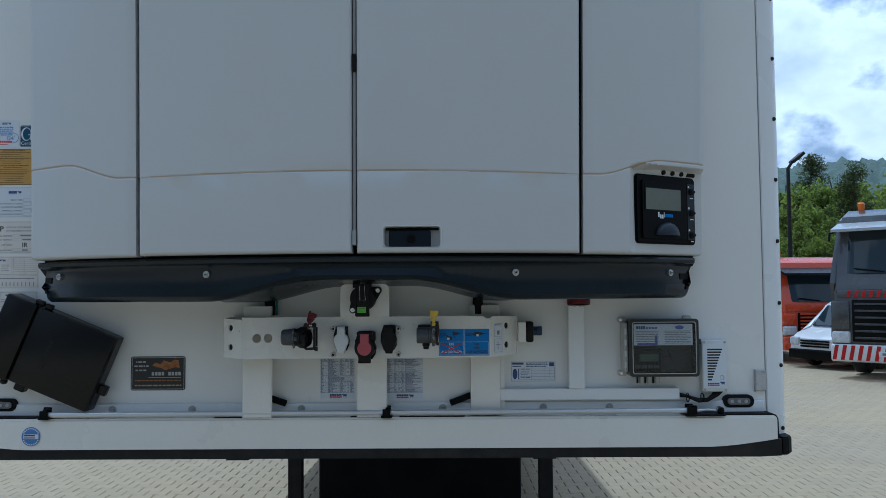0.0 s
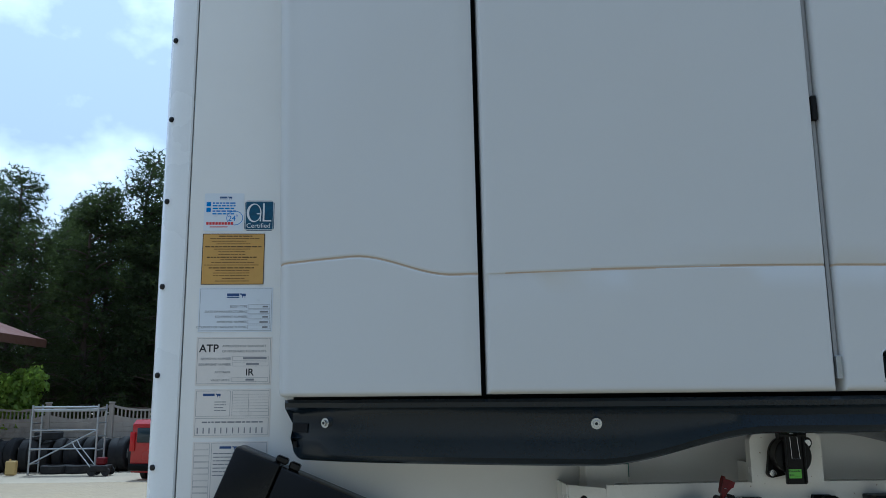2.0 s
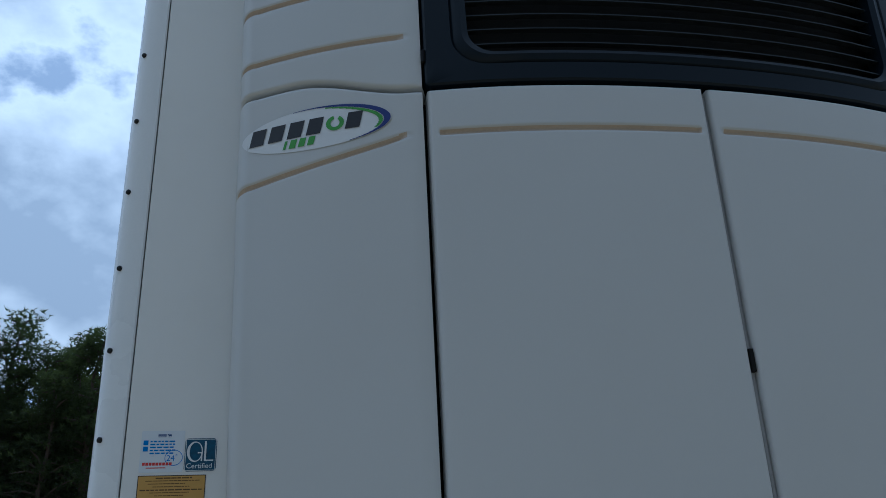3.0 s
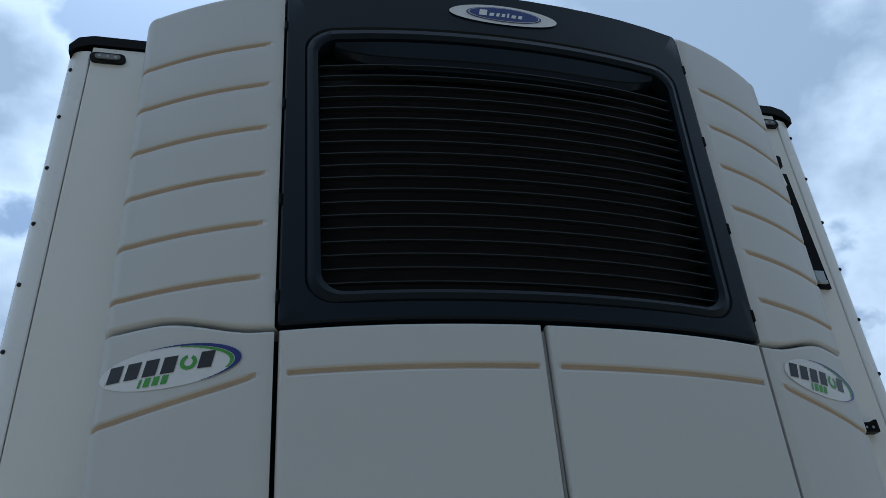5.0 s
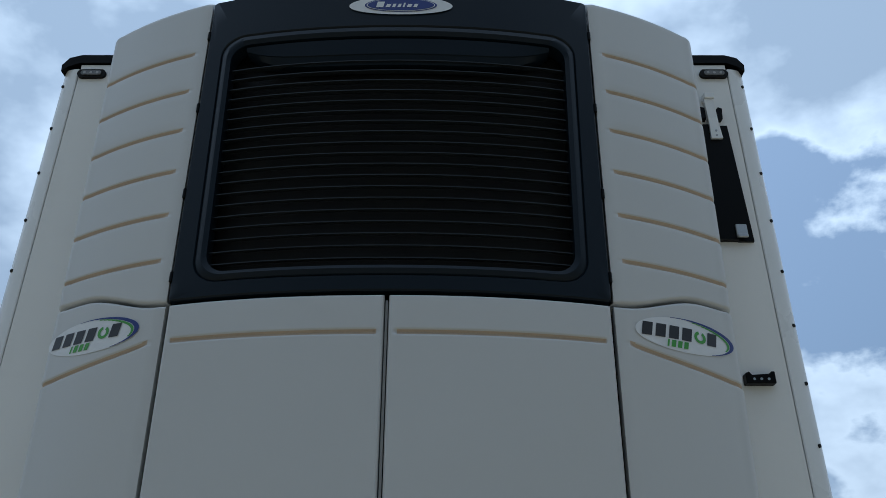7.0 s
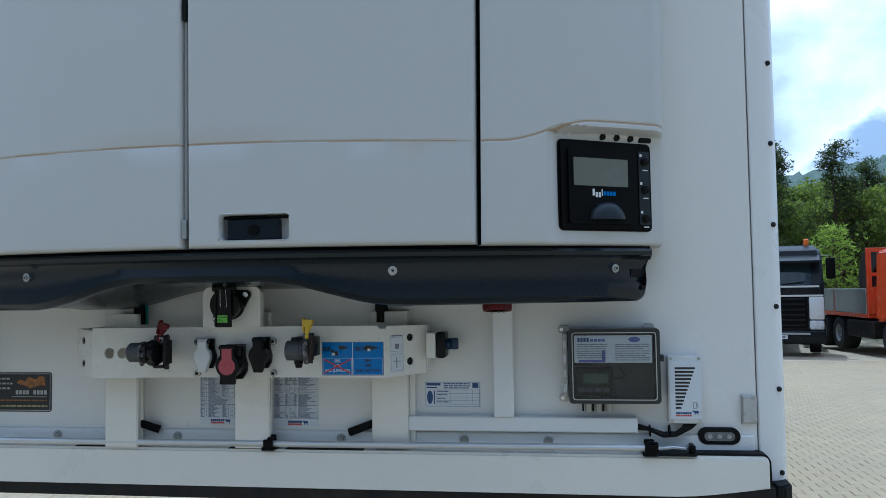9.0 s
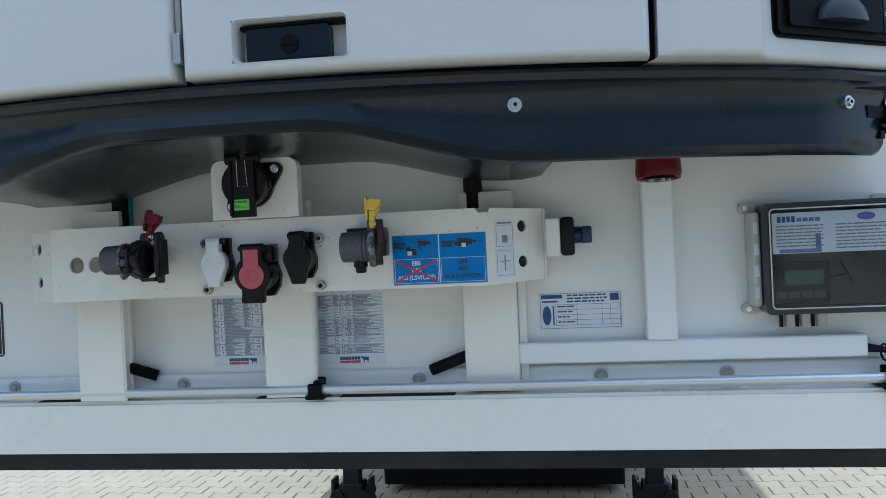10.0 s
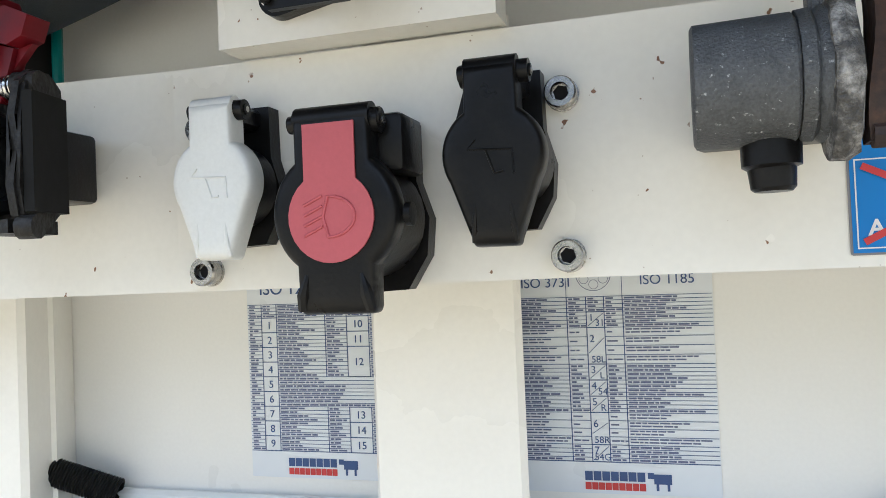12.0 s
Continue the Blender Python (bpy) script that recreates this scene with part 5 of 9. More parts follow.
    for q in c[1:5]:
        lines.append((x0 + q - 0.0003, x0 + q + 0.0003, marks[-1], 1.3597))
    for q in (c[1], c[4]):
        lines.append((x0 + q - 0.0002, x0 + q + 0.0002, 1.3597, 1.385))
    lines.append((x0 + c[0], x0 + c[5], marks[-1] - 0.0003, marks[-1] + 0.0003))
    bars("ruling", lines, Y - 0.0007, INK_BLUE, s)
    bars("fine_print", fine, Y - 0.00072, INK_BLUEGREY, s)
    lettering("ISO 3731", 0.0088, (x0 + 0.0015, Y - 0.0008, 1.3665), INK_BLUE, s)
    lettering("ISO 1185", 0.0088, (x0 + 0.0770, Y - 0.0008, 1.3665), INK_BLUE, s)
    bm = bmesh.new()
    cx, cz = x0 + 0.0487, 1.3745
    plate(bm, oval(cx, cz, 0.0112, 0.0112, 28), [oval(cx, cz, 0.0108, 0.0108, 28)], Y - 0.0009, Y - 0.0007)
    for q in range(6):
        ox, oz = cx + 0.0070 * math.cos(1.0472 * q + 0.5236), cz + 0.0070 * math.sin(1.0472 * q + 0.5236)
        plate(bm, oval(ox, oz, 0.0031, 0.0031, 14), [oval(ox, oz, 0.0028, 0.0028, 14)], Y - 0.0009, Y - 0.0007)
    part("pin_ring", bm, INK_BLUEGREY, s)


INK_PALE = surface("pale_grey_print", (0.42, 0.42, 0.40), 0.4, var=0.1, bump=0)
INK_STRAW = surface("straw_print", (0.38, 0.34, 0.16), 0.4, var=0.1, bump=0)
INK_RUST = surface("dull_orange_print", (0.30, 0.12, 0.02), 0.4, var=0.6, scale=150, bump=0)
INK_TEAL = surface("dark_teal_print", (0.012, 0.075, 0.15), 0.35, var=0.3, scale=120, bump=0)
INK_BROWN = surface("brown_print", (0.10, 0.055, 0.012), 0.4, var=0.1, bump=0)
INK_BLUEGREY = surface("blue_grey_print", (0.10, 0.12, 0.24), 0.4, var=0.1, bump=0)
wall_labels()


def socket_head_bolt(x, y, z, parent, r=0.0078):
    bm = bmesh.new()
    tube(bm, [(x, y, z), (x, y - 0.0015, z)], r * 1.03, 20)
    ring = []
    prof = [(r * 0.97, 0.0015), (r * 0.97, 0.0090), (r * 0.88, 0.0100), (r * 0.56, 0.0100), (r * 0.54, 0.0094), (r * 0.52, 0.005)]
    for rad, d in prof:
        ring.append([bm.verts.new((x + rad * math.cos(2 * math.pi * k / 24), y - d, z + rad * math.sin(2 * math.pi * k / 24))) for k in range(24)])
    for a, b in zip(ring, ring[1:]):
        for k in range(24):
            bm.faces.new((a[k], a[(k + 1) % 24], b[(k + 1) % 24], b[k]))
    bm.faces.new(ring[-1])
    bolt = part("bolt", bm, BOLT_STEEL, parent, "dull steel socket head bolt", True)
    bm = bmesh.new()
    tube(bm, [(x, y - 0.0052, z), (x, y - 0.0056, z)], r * 0.48, 6)
    part("hex_recess", bm, INNER_BLACK, bolt)


BY = -0.139


def socket_bracket():
    br = thing("socket_bracket", "white folded steel bracket carrying sockets and air couplings", "bracket", (0, -0.1, 1.37))
    bm = bmesh.new()
    x0, x1, z0, z1 = -0.357, 0.378, 1.3745, 1.4965
    outer = [(x0, z0), (x1, z0), (x1, z1 - 0.007), (x1 - 0.014, z1 - 0.008), (x1 - 0.021, z1), (x0, z1)]
    plate(bm, outer, [oval(-0.314, 1.4350, 0.0128, 0.0135, 24), oval(-0.281, 1.4350, 0.0128, 0.0135, 24)], BY, BY + 0.004)
    box(bm, x0 + 0.024, x1 - 0.024, BY + 0.0042, BY + 0.034, z1 - 0.004, z1, 0.0015, 1)
    box(bm, x0, x1, BY + 0.0042, BY + 0.026, z0, z0 + 0.004, 0.0015, 1)
    bmesh.ops.bisect_plane(bm, geom=bm.verts[:] + bm.edges[:] + bm.faces[:], plane_co=(-0.11, 0, 0), plane_no=(1, 0, 0))
    part("front_plate", bm, BRACKET_STEEL, br)
    for s, (ax, ay, bx, by) in ((1, (0.3785, BY, 0.460, -0.056)), (-1, (-0.3575, BY - 0.0001, -0.424, -0.090))):
        ln = math.hypot(bx - ax, by - ay)
        ang = math.atan2(by - ay, bx - ax)
        m = Matrix.Translation((ax, ay, 0)) @ Matrix.Rotation(ang if s > 0 else ang, 4, "Z")
        sh = ln
        holes = [[(sh * 0.60 + p[0] * 0.9, 1.4655 + p[1]) for p in oval(0, 0, 0.0105, 0.0095, 16)], [(sh * 0.60 + p[0] * 0.9, 1.4085 + p[1]) for p in oval(0, 0, 0.0105, 0.0095, 16)]]
        bm = bmesh.new()
        plate(bm, [(0, z0), (sh, z0 + 0.003), (sh, z1 - 0.003), (0.004, z1 - (0.001 if s > 0 else 0.006)), (0, z1 - 0.008)], holes, 0, 0.004 if s > 0 else -0.004, m)
        flap = part("side_flap", bm, BRACKET_STEEL, br, "white angled side flap with bolt holes")
        for zc in (1.4655, 1.4085):
            c = m @ Vector((sh * 0.60, 0, zc))
            nrm = (m.to_3x3() @ Vector((0, 1, 0)))
            if s < 0:
                nrm = -nrm
            bm = bmesh.new()
            tube(bm, [c + nrm * 0.012, c + nrm * 0.005], 0.0135, 14)
            tube(bm, [c + nrm * 0.005, c + nrm * 0.001], 0.006, 6)
            part("nut", bm, DARK_STEEL, flap, "dark nut in the hole")
        bm = bmesh.new()
        xa, xb = sorted((bx, bx + s * 0.004))
        box(bm, xa, xb, by, -0.0005, z0 + 0.003, z1 - 0.003, 0.001, 1)
        part("return_flange", bm, BRACKET_STEEL, br)
        if s > 0:
            bm = bmesh.new()
            plate(bm, rounded(sh * 0.10, sh * 0.44, 1.384, 1.4745, 0.002, 2), [], -0.0008, -0.0002, m)
            lab = part("wiring_label", bm, PAPER, flap, "small white wiring diagram label")
            bm = bmesh.new()
            for q in frame_bars(sh * 0.12, sh * 0.42, 1.434, 1.468, 0.0006) + frame_bars(sh * 0.12, sh * 0.42, 1.388, 1.428, 0.0006) + [(sh * 0.14, sh * 0.40, 1.4700, 1.4725), (sh * 0.22, sh * 0.32, 1.44, 1.452), (sh * 0.25, sh * 0.27, 1.395, 1.42), (sh * 0.18, sh * 0.36, 1.41, 1.4115)]:
                plate(bm, [(q[0], q[2]), (q[1], q[2]), (q[1], q[3]), (q[0], q[3])], [], -0.0011, -0.0009, m)
            part("drawing", bm, INK_GREY, lab, kind="stuff")
    for x in (-0.0895, 0.104):
        for z in (1.385, 1.461):
            socket_head_bolt(x, BY, z, br)
    # blue instruction label
    Y = BY - 0.0003
    lab = film("instruction_label", 0.2235, 0.3735, 1.3795, 1.4585, Y, INK_GREY, br, "blue coupling instruction label with pictograms", 0.001, 0.0005)
    xm = 0.2985
    bars("blue_field", [(0.2245, 0.2980, 1.3805, 1.4575), (0.2990, 0.3725, 1.3805, 1.4575)], Y - 0.0006, INK_SKY, lab)
    bars("white_ruling", [(xm - 0.0008, xm + 0.0008, 1.3805, 1.4575)] + frame_bars(0.2262, 0.2962, 1.3822, 1.4205, 0.0006) + frame_bars(0.3008, 0.3708, 1.3822, 1.4205, 0.0006), Y - 0.0009, SKY_WHITE, lab)
    for k, (ink, xc) in enumerate(((SKY_WHITE, 0.2612), (INK_BLACK, 0.3358))):
        for t, z in (("EBS", 1.4105), ("ABS", 1.3995), ("ALB (LSV/CDF)", 1.3880)):
            lettering(t, 0.0095, (xc, Y - 0.0010, z), ink, lab, align="CENTER", bold=0.0002)
    bm = bmesh.new()
    for lay, (a, b) in enumerate((((0.229, 1.3850), (0.2935, 1.4175)), ((0.229, 1.4175), (0.2935, 1.3850)))):
        nx, nz = -(b[1] - a[1]), (b[0] - a[0])
        ln = math.hypot(nx, nz)
        nx, nz = nx / ln * 0.0015, nz / ln * 0.0015
        bm.faces.new([bm.verts.new((x, Y - 0.0016 - 0.0003 * lay, z)) for x, z in ((a[0] + nx, a[1] + nz), (b[0] + nx, b[1] + nz), (b[0] - nx, b[1] - nz), (a[0] - nx, a[1] - nz))])
    part("red_cross", bm, INK_RED, lab)
    pic = []
    for xo in (0.2265, 0.3035):
        for k in range(6):
            pic.append((xo + 0.0030 * k, xo + 0.0018 + 0.0030 * k, 1.4385, 1.4465))
        pic += [(xo, xo + 0.018, 1.4460, 1.4472), (xo, xo + 0.018, 1.4378, 1.4388)]
    pic += [(0.3235, 0.328, 1.440, 1.4455), (0.3285, 0.345, 1.438, 1.450), (0.3455, 0.352, 1.4405, 1.4485), (0.3525, 0.358, 1.4425, 1.4465), (0.3582, 0.3685, 1.4440, 1.4450)]
    pic += [(0.2655, 0.268, 1.438, 1.452), (0.268, 0.280, 1.441, 1.449), (0.2805, 0.285, 1.4425, 1.4475), (0.285, 0.2935, 1.4440, 1.4450), (0.246, 0.252, 1.434, 1.440), (0.251, 0.2625, 1.4265, 1.4365)]
    bars("black_pictogram", pic, Y - 0.0010, INK_BLACK, lab)
    bars("white_pictogram", [(0.335, 0.342, 1.4365, 1.4425), (0.248, 0.2555, 1.4265, 1.4330)], Y - 0.0014, SKY_WHITE, lab)
    # upright socket plate on top
    bm = bmesh.new()
    pz = rounded(-0.0665, 0.0785, 1.4975, 1.593, 0.016, 5)
    pz = [(x, max(z, 1.4975)) if z > 1.512 else (-0.0665 if x < 0 else 0.0785, 1.4975) for x, z in pz]
    clean = []
    for p in pz:
        if not clean or (abs(p[0] - clean[-1][0]) + abs(p[1] - clean[-1][1])) > 1e-5:
            clean.append(p)
    prism(bm, clean, BY - 0.022, BY)
    part("upper_plate", bm, BRACKET_STEEL, br, "white plate with rounded corners")
    # the long arm of the bracket leans out from the wall
    for ob in br.children_recursive:
        for v in ob.data.vertices:
            if v.co.x < -0.11:
                v.co.y += BEND * (v.co.x + 0.11) * min(1.0, -v.co.y / 0.10)
    return br


BEND = 0.085
bracket = socket_bracket()


def capped_socket(name, x, z, w, h, lid_mat, label, proj=0.032, inlay=None, body_mat=None):
    """A round trailer socket with a hinged lid: flange, barrel, hinge and a lid that narrows to a thumb tab."""
    s = thing(name, label, "socket", (x, BY, z), "trailer sockets")
    body_mat = body_mat or SOCKET_BLACK
    bm = bmesh.new()
    r = w / 2
    fx = x - 0.0055
    fl = [(fx - r * 0.55, z + h * 0.52), (fx + r * 0.98, z + h * 0.52), (fx + r * 1.0, z + h * 0.18), (fx + r * 1.2, z - h * 0.02), (fx + r * 1.14, z - h * 0.22), (fx + r * 0.8, z - h * 0.40), (fx - r * 0.5, z - h * 0.42), (fx - r * 0.9, z - h * 0.1), (fx - r * 0.9, z + h * 0.2)]
    prism(bm, fl, BY - 0.011, BY - 0.0003)
    part("flange", bm, body_mat, s, "black mounting flange", True)
    bm = bmesh.new()
    tube(bm, [(x + r * 0.06, BY - 0.014, z - h * 0.02), (x + r * 0.02, BY - proj + 0.010, z - h * 0.02)], [r * 0.93, r * 0.9], 28)
    part("barrel", bm, body_mat, s, "black barrel", True)
    bm = bmesh.new()
    tube(bm, [(x - r * 0.62, BY - proj + 0.004, z + h * 0.45), (x + r * 0.72, BY - proj + 0.004, z + h * 0.45)], h * 0.065, 14)
    box(bm, x - r * 0.2, x + r * 0.5, BY - proj + 0.002, BY - 0.004, z + h * 0.36, z + h * 0.5, 0.002, 1)
    tube(bm, [(x + r * 0.72, BY - proj + 0.004, z + h * 0.45), (x + r * 0.76, BY - proj + 0.004, z + h * 0.45)], h * 0.035, 10)
    part("hinge", bm, body_mat, s, "black hinge", True)
    bm = bmesh.new()
    tube(bm, [(x + r * 0.76, BY - proj + 0.004, z + h * 0.45), (x + r * 0.775, BY - proj + 0.004, z + h * 0.45)], h * 0.020, 10)
    part("hinge_pin", bm, BOLT_STEEL, s, "small steel hinge pin")
    if inlay:
        bm = bmesh.new()
        box(bm, x - r * 0.62, x + r * 0.98, BY - proj + 0.010, BY - 0.012, z + h * 0.20, z + h * 0.50, 0.003, 2)
        part("hinge_housing", bm, body_mat, s, "square black housing behind the lid", True)
    # lid outline
    pts = []
    tw = r * (0.62 if inlay else 0.52)
    tab = 0.60 if inlay else 0.45
    pts += [(x + tw, z + h * 0.50), (x - tw, z + h * 0.50)]
    a0, a1 = (128, 232) if inlay else (122, 211)
    for k in range(17):
        a = radians(a0 + (a1 - a0) * k / 16)
        pts.append((x + r * math.cos(a) * 1.0, z + r * math.sin(a)))
    for k in range(4):
        a = radians(180 + 30 * k)
        pts.append((x - r * (tab - 0.08) + r * 0.08 * math.cos(a), z - h * 0.47 + h * 0.03 * math.sin(a)))
    for k in range(4):
        a = radians(270 + 30 * k)
        pts.append((x + r * (tab - 0.08) + r * 0.08 * math.cos(a), z - h * 0.47 + h * 0.03 * math.sin(a)))
    for k in range(17):
        a = radians(540 - a1 + (540 - a0 - 540 + a1) * k / 16)
        pts.append((x + r * math.cos(a), z + r * math.sin(a)))
    bm = bmesh.new()
    rings = []
    for f, d in ((0.985, 0.009), (1.0, 0.0075), (1.0, 0.0015), (0.992, -0.0008), (0.972, -0.0025), (0.94, -0.0036), (0.89, -0.0042), (0.80, -0.0045), (0.55, -0.0046)):
        rings.append([bm.verts.new((x + (px - x) * f, BY - proj + d, z + (pz - z) * f)) for px, pz in pts])
    for p, q in zip(rings, rings[1:]):
        for k in range(len(p)):
            bm.faces.new((p[k], p[(k + 1) % len(p)], q[(k + 1) % len(p)], q[k]))
    bm.faces.new(rings[0])
    bm.faces.new(rings[-1])
    tube(bm, [(x - tw * 0.98, BY - proj + 0.003, z + h * 0.465), (x + tw * 0.98, BY - proj + 0.003, z + h * 0.465)], h * 0.078, 16)
    lid = part("lid", bm, lid_mat, s, smooth=True)
    yl = BY - proj - 0.0046
    # the thumb tab is dished between two ribs
    for sx in (-1, 1):
        bm = bmesh.new()
        wide = 0.0030 if inlay else 0.0014
        tube(bm, [(x + sx * r * tab * 0.72, yl + 0.0010, z - h * (0.30 if inlay else 0.20)), (x + sx * r * tab * 0.84, yl + 0.0004, z - h * 0.40), (x + sx * r * tab * 0.90, yl + 0.0022, z - h * 0.475)], [wide * 0.4, wide, wide * 0.8], 8)
        part("rib", bm, lid_mat, lid, smooth=True)
        bm = bmesh.new()
        tube(bm, [(x + sx * tw * 0.96, BY - proj + 0.003, z + h * 0.462), (x + sx * (tw + r * 0.13), BY - proj + 0.003, z + h * 0.462)], [h * 0.052, h * 0.045], 14)
        part("hinge_knob", bm, body_mat, s, smooth=True)
    if inlay:
        bm = bmesh.new()
        tw2 = r * 0.41
        q = [(x + tw2, z + h * 0.44), (x - tw2, z + h * 0.44)]
        ri = r * 0.68
        zc = z - h * 0.02
        for k in range(25):
            a = radians(127 + (413 - 127) * k / 24)
            q.append((x + ri * math.cos(a), zc + ri * math.sin(a)))
        prism(bm, q, yl - 0.0012, yl - 0.0002)
        inl = part("inlay", bm, inlay, lid, "faded red inlay with a headlamp symbol")
        bm = bmesh.new()
        for k in range(4):
            zz = zc + ri * (0.36 - 0.22 * k)
            tube(bm, [(x - ri * 0.62, yl - 0.0014, zz - 0.002), (x - ri * 0.18, yl - 0.0014, zz + 0.002)], 0.0007, 6)
        dpts = [(x - ri * 0.05 + ri * 0.62 * max(0.0, math.cos(a)) * 1.0, yl - 0.0014, zc + ri * 0.44 * math.sin(a)) for a in [math.pi * (k / 12 - 0.5) for k in range(13)]]
        tube(bm, dpts + [(x - ri * 0.05 - ri * 0.12, yl - 0.0014, zc), dpts[0]], 0.0007, 6)
        part("symbol", bm, inlay, inl)
        bm = bmesh.new()
        tube(bm, [(x + r * 1.02, BY - proj + 0.008, z - h * 0.02), (x + r * 1.12, BY - proj + 0.008, z - h * 0.02)], h * 0.06, 12)
        part("catch", bm, body_mat, s, smooth=True)
    else:
        bm = bmesh.new()
        k = r * 0.5
        tube(bm, [(x - k * 0.6, yl - 0.0001, z + k * 0.55), (x - k * 0.9, yl - 0.0001, z + k * 0.2), (x - k * 0.2, yl - 0.0001, z + k * 0.15), (x + k * 0.8, yl - 0.0001, z + k * 0.1), (x + k * 0.85, yl - 0.0001, z - k * 0.8)], 0.00055, 6)
        tube(bm, [(x - k * 0.2, yl - 0.0001, z + k * 0.1), (x + k * 0.1, yl - 0.0001, z - k * 0.75), (x + k * 0.45, yl - 0.0001, z - k * 0.7)], 0.00055, 6)
        part("relief_mark", bm, lid_mat, lid, smooth=True)
    return s


capped_socket("white_socket", -0.0620, 1.4285, 0.0445, 0.0770, SOCKET_WHITE, "trailer socket with a white flip lid, on the bracket", 0.037)
capped_socket("lamp_socket", 0.0085, 1.4080, 0.0600, 0.0900, SOCKET_BLACK, "black trailer socket with a red inlaid lid, on the bracket", 0.052, DUSTY_RED)
capped_socket("black_socket", 0.0785, 1.4300, 0.0460, 0.0800, SOCKET_BLACK, "trailer socket with a black flip lid, on the bracket", 0.040)


def upper_socket():
    s = thing("seven_pin_socket", "black round socket with spring lid on the upper plate", "socket", (-0.006, -0.145, 1.555), "trailer sockets")
    y = BY - 0.0222
    cx, cz = -0.006, 1.5545
    bm = bmesh.new()
    b1, b2 = (0.036, 1.5775), (-0.038, 1.5205)
    pts = []
    for k in range(9):
        a = radians(-40 + 130 * k / 8)
        pts.append((b1[0] + 0.011 * math.cos(a), b1[1] + 0.011 * math.sin(a)))
    for k in range(9):
        a = radians(110 + 60 * k / 8)
        pts.append((cx + 0.036 * math.cos(a), cz + 0.036 * math.sin(a)))
    for k in range(9):
        a = radians(150 + 130 * k / 8)
        pts.append((b2[0] + 0.010 * math.cos(a), b2[1] + 0.010 * math.sin(a)))
    for k in range(9):
        a = radians(-75 + 60 * k / 8)
        pts.append((cx + 0.037 * math.cos(a), cz + 0.037 * math.sin(a)))
    prism(bm, pts, y - 0.008, y)
    part("flange", bm, SOCKET_BLACK, s, smooth=True)
    bm = bmesh.new()
    tube(bm, [(cx, y - 0.008, cz), (cx, y - 0.026, cz)], 0.035, 32)
    part("barrel", bm, SOCKET_BLACK, s, smooth=True)
    bm = bmesh.new()
    tube(bm, [(cx, y - 0.0262, cz), (cx, y - 0.036, cz), (cx, y - 0.038, cz)], [0.0365, 0.0365, 0.034], 32)
    lid = part("lid", bm, SOCKET_BLACK, s, smooth=True)
    bm = bmesh.new()
    prism(bm, [(-0.0245, 1.5015), (0.0135, 1.5015), (0.0150, 1.503), (0.0120, 1.592), (-0.0260, 1.592), (-0.0260, 1.503)], y - 0.042, y - 0.0382)
    for xx in (-0.0245, 0.0125):
        box(bm, xx - 0.0022, xx + 0.0022, y - 0.046, y - 0.042, 1.504, 1.590, 0.001, 1)
    part("lid_strap", bm, SOCKET_BLACK, lid, smooth=True)
    for xa, xb in ((-0.034, -0.013), (0.001, 0.020)):
        bm = bmesh.new()
        tube(bm, [(xa, y - 0.034, 1.5935), (xb, y - 0.034, 1.5935)], 0.0085, 16)
        part("hinge", bm, SOCKET_BLACK, s, smooth=True)
    bm = bmesh.new()
    tube(bm, [(-0.013, y - 0.034, 1.5935), (0.001, y - 0.034, 1.5935)], 0.0022, 8)
    tube(bm, [(-0.0135, y - 0.043, 1.590), (-0.0125, y - 0.0435, 1.549), (0.0035, y - 0.0435, 1.549), (0.0005, y - 0.043, 1.590)], 0.0008, 6)
    part("spring", bm, STAINLESS, s, "thin bright wire spring")
    f = film("green_tag", -0.0205, 0.0045, 1.5125, 1.5295, y - 0.0421, INK_TAG, lid, "bright green inspection tag", 0.0005)
    lettering("Kontrolle", 0.0056, (-0.0198, y - 0.0430, 1.5240), INK_BLACK, f)
    lettering("Zch.____", 0.0056, (-0.0198, y - 0.0430, 1.5170), INK_BLACK, f)
    for bx, bz in (b1, b2):
        bm = bmesh.new()
        tube(bm, [(bx, y - 0.008, bz), (bx, y - 0.0125, bz), (bx, y - 0.0135, bz)], [0.0072, 0.0072, 0.0060], 18)
        part("rivet", bm, STAINLESS, s, "bright rivet head", True)
    bm = bmesh.new()
    tube(bm, [(0.028, y - 0.018, 1.5530), (0.0315, y - 0.018, 1.5530)], 0.0075, 14)
    part("catch", bm, SOCKET_BLACK, s, smooth=True)
    for ob in s.children_recursive:
        ob.data.transform(Matrix.Translation((0.0095, 0, -0.003)))


INK_TAG = surface("lime_green_tag", (0.22, 0.58, 0.05), 0.4, var=0.05, scale=40, bump=0)
upper_socket()


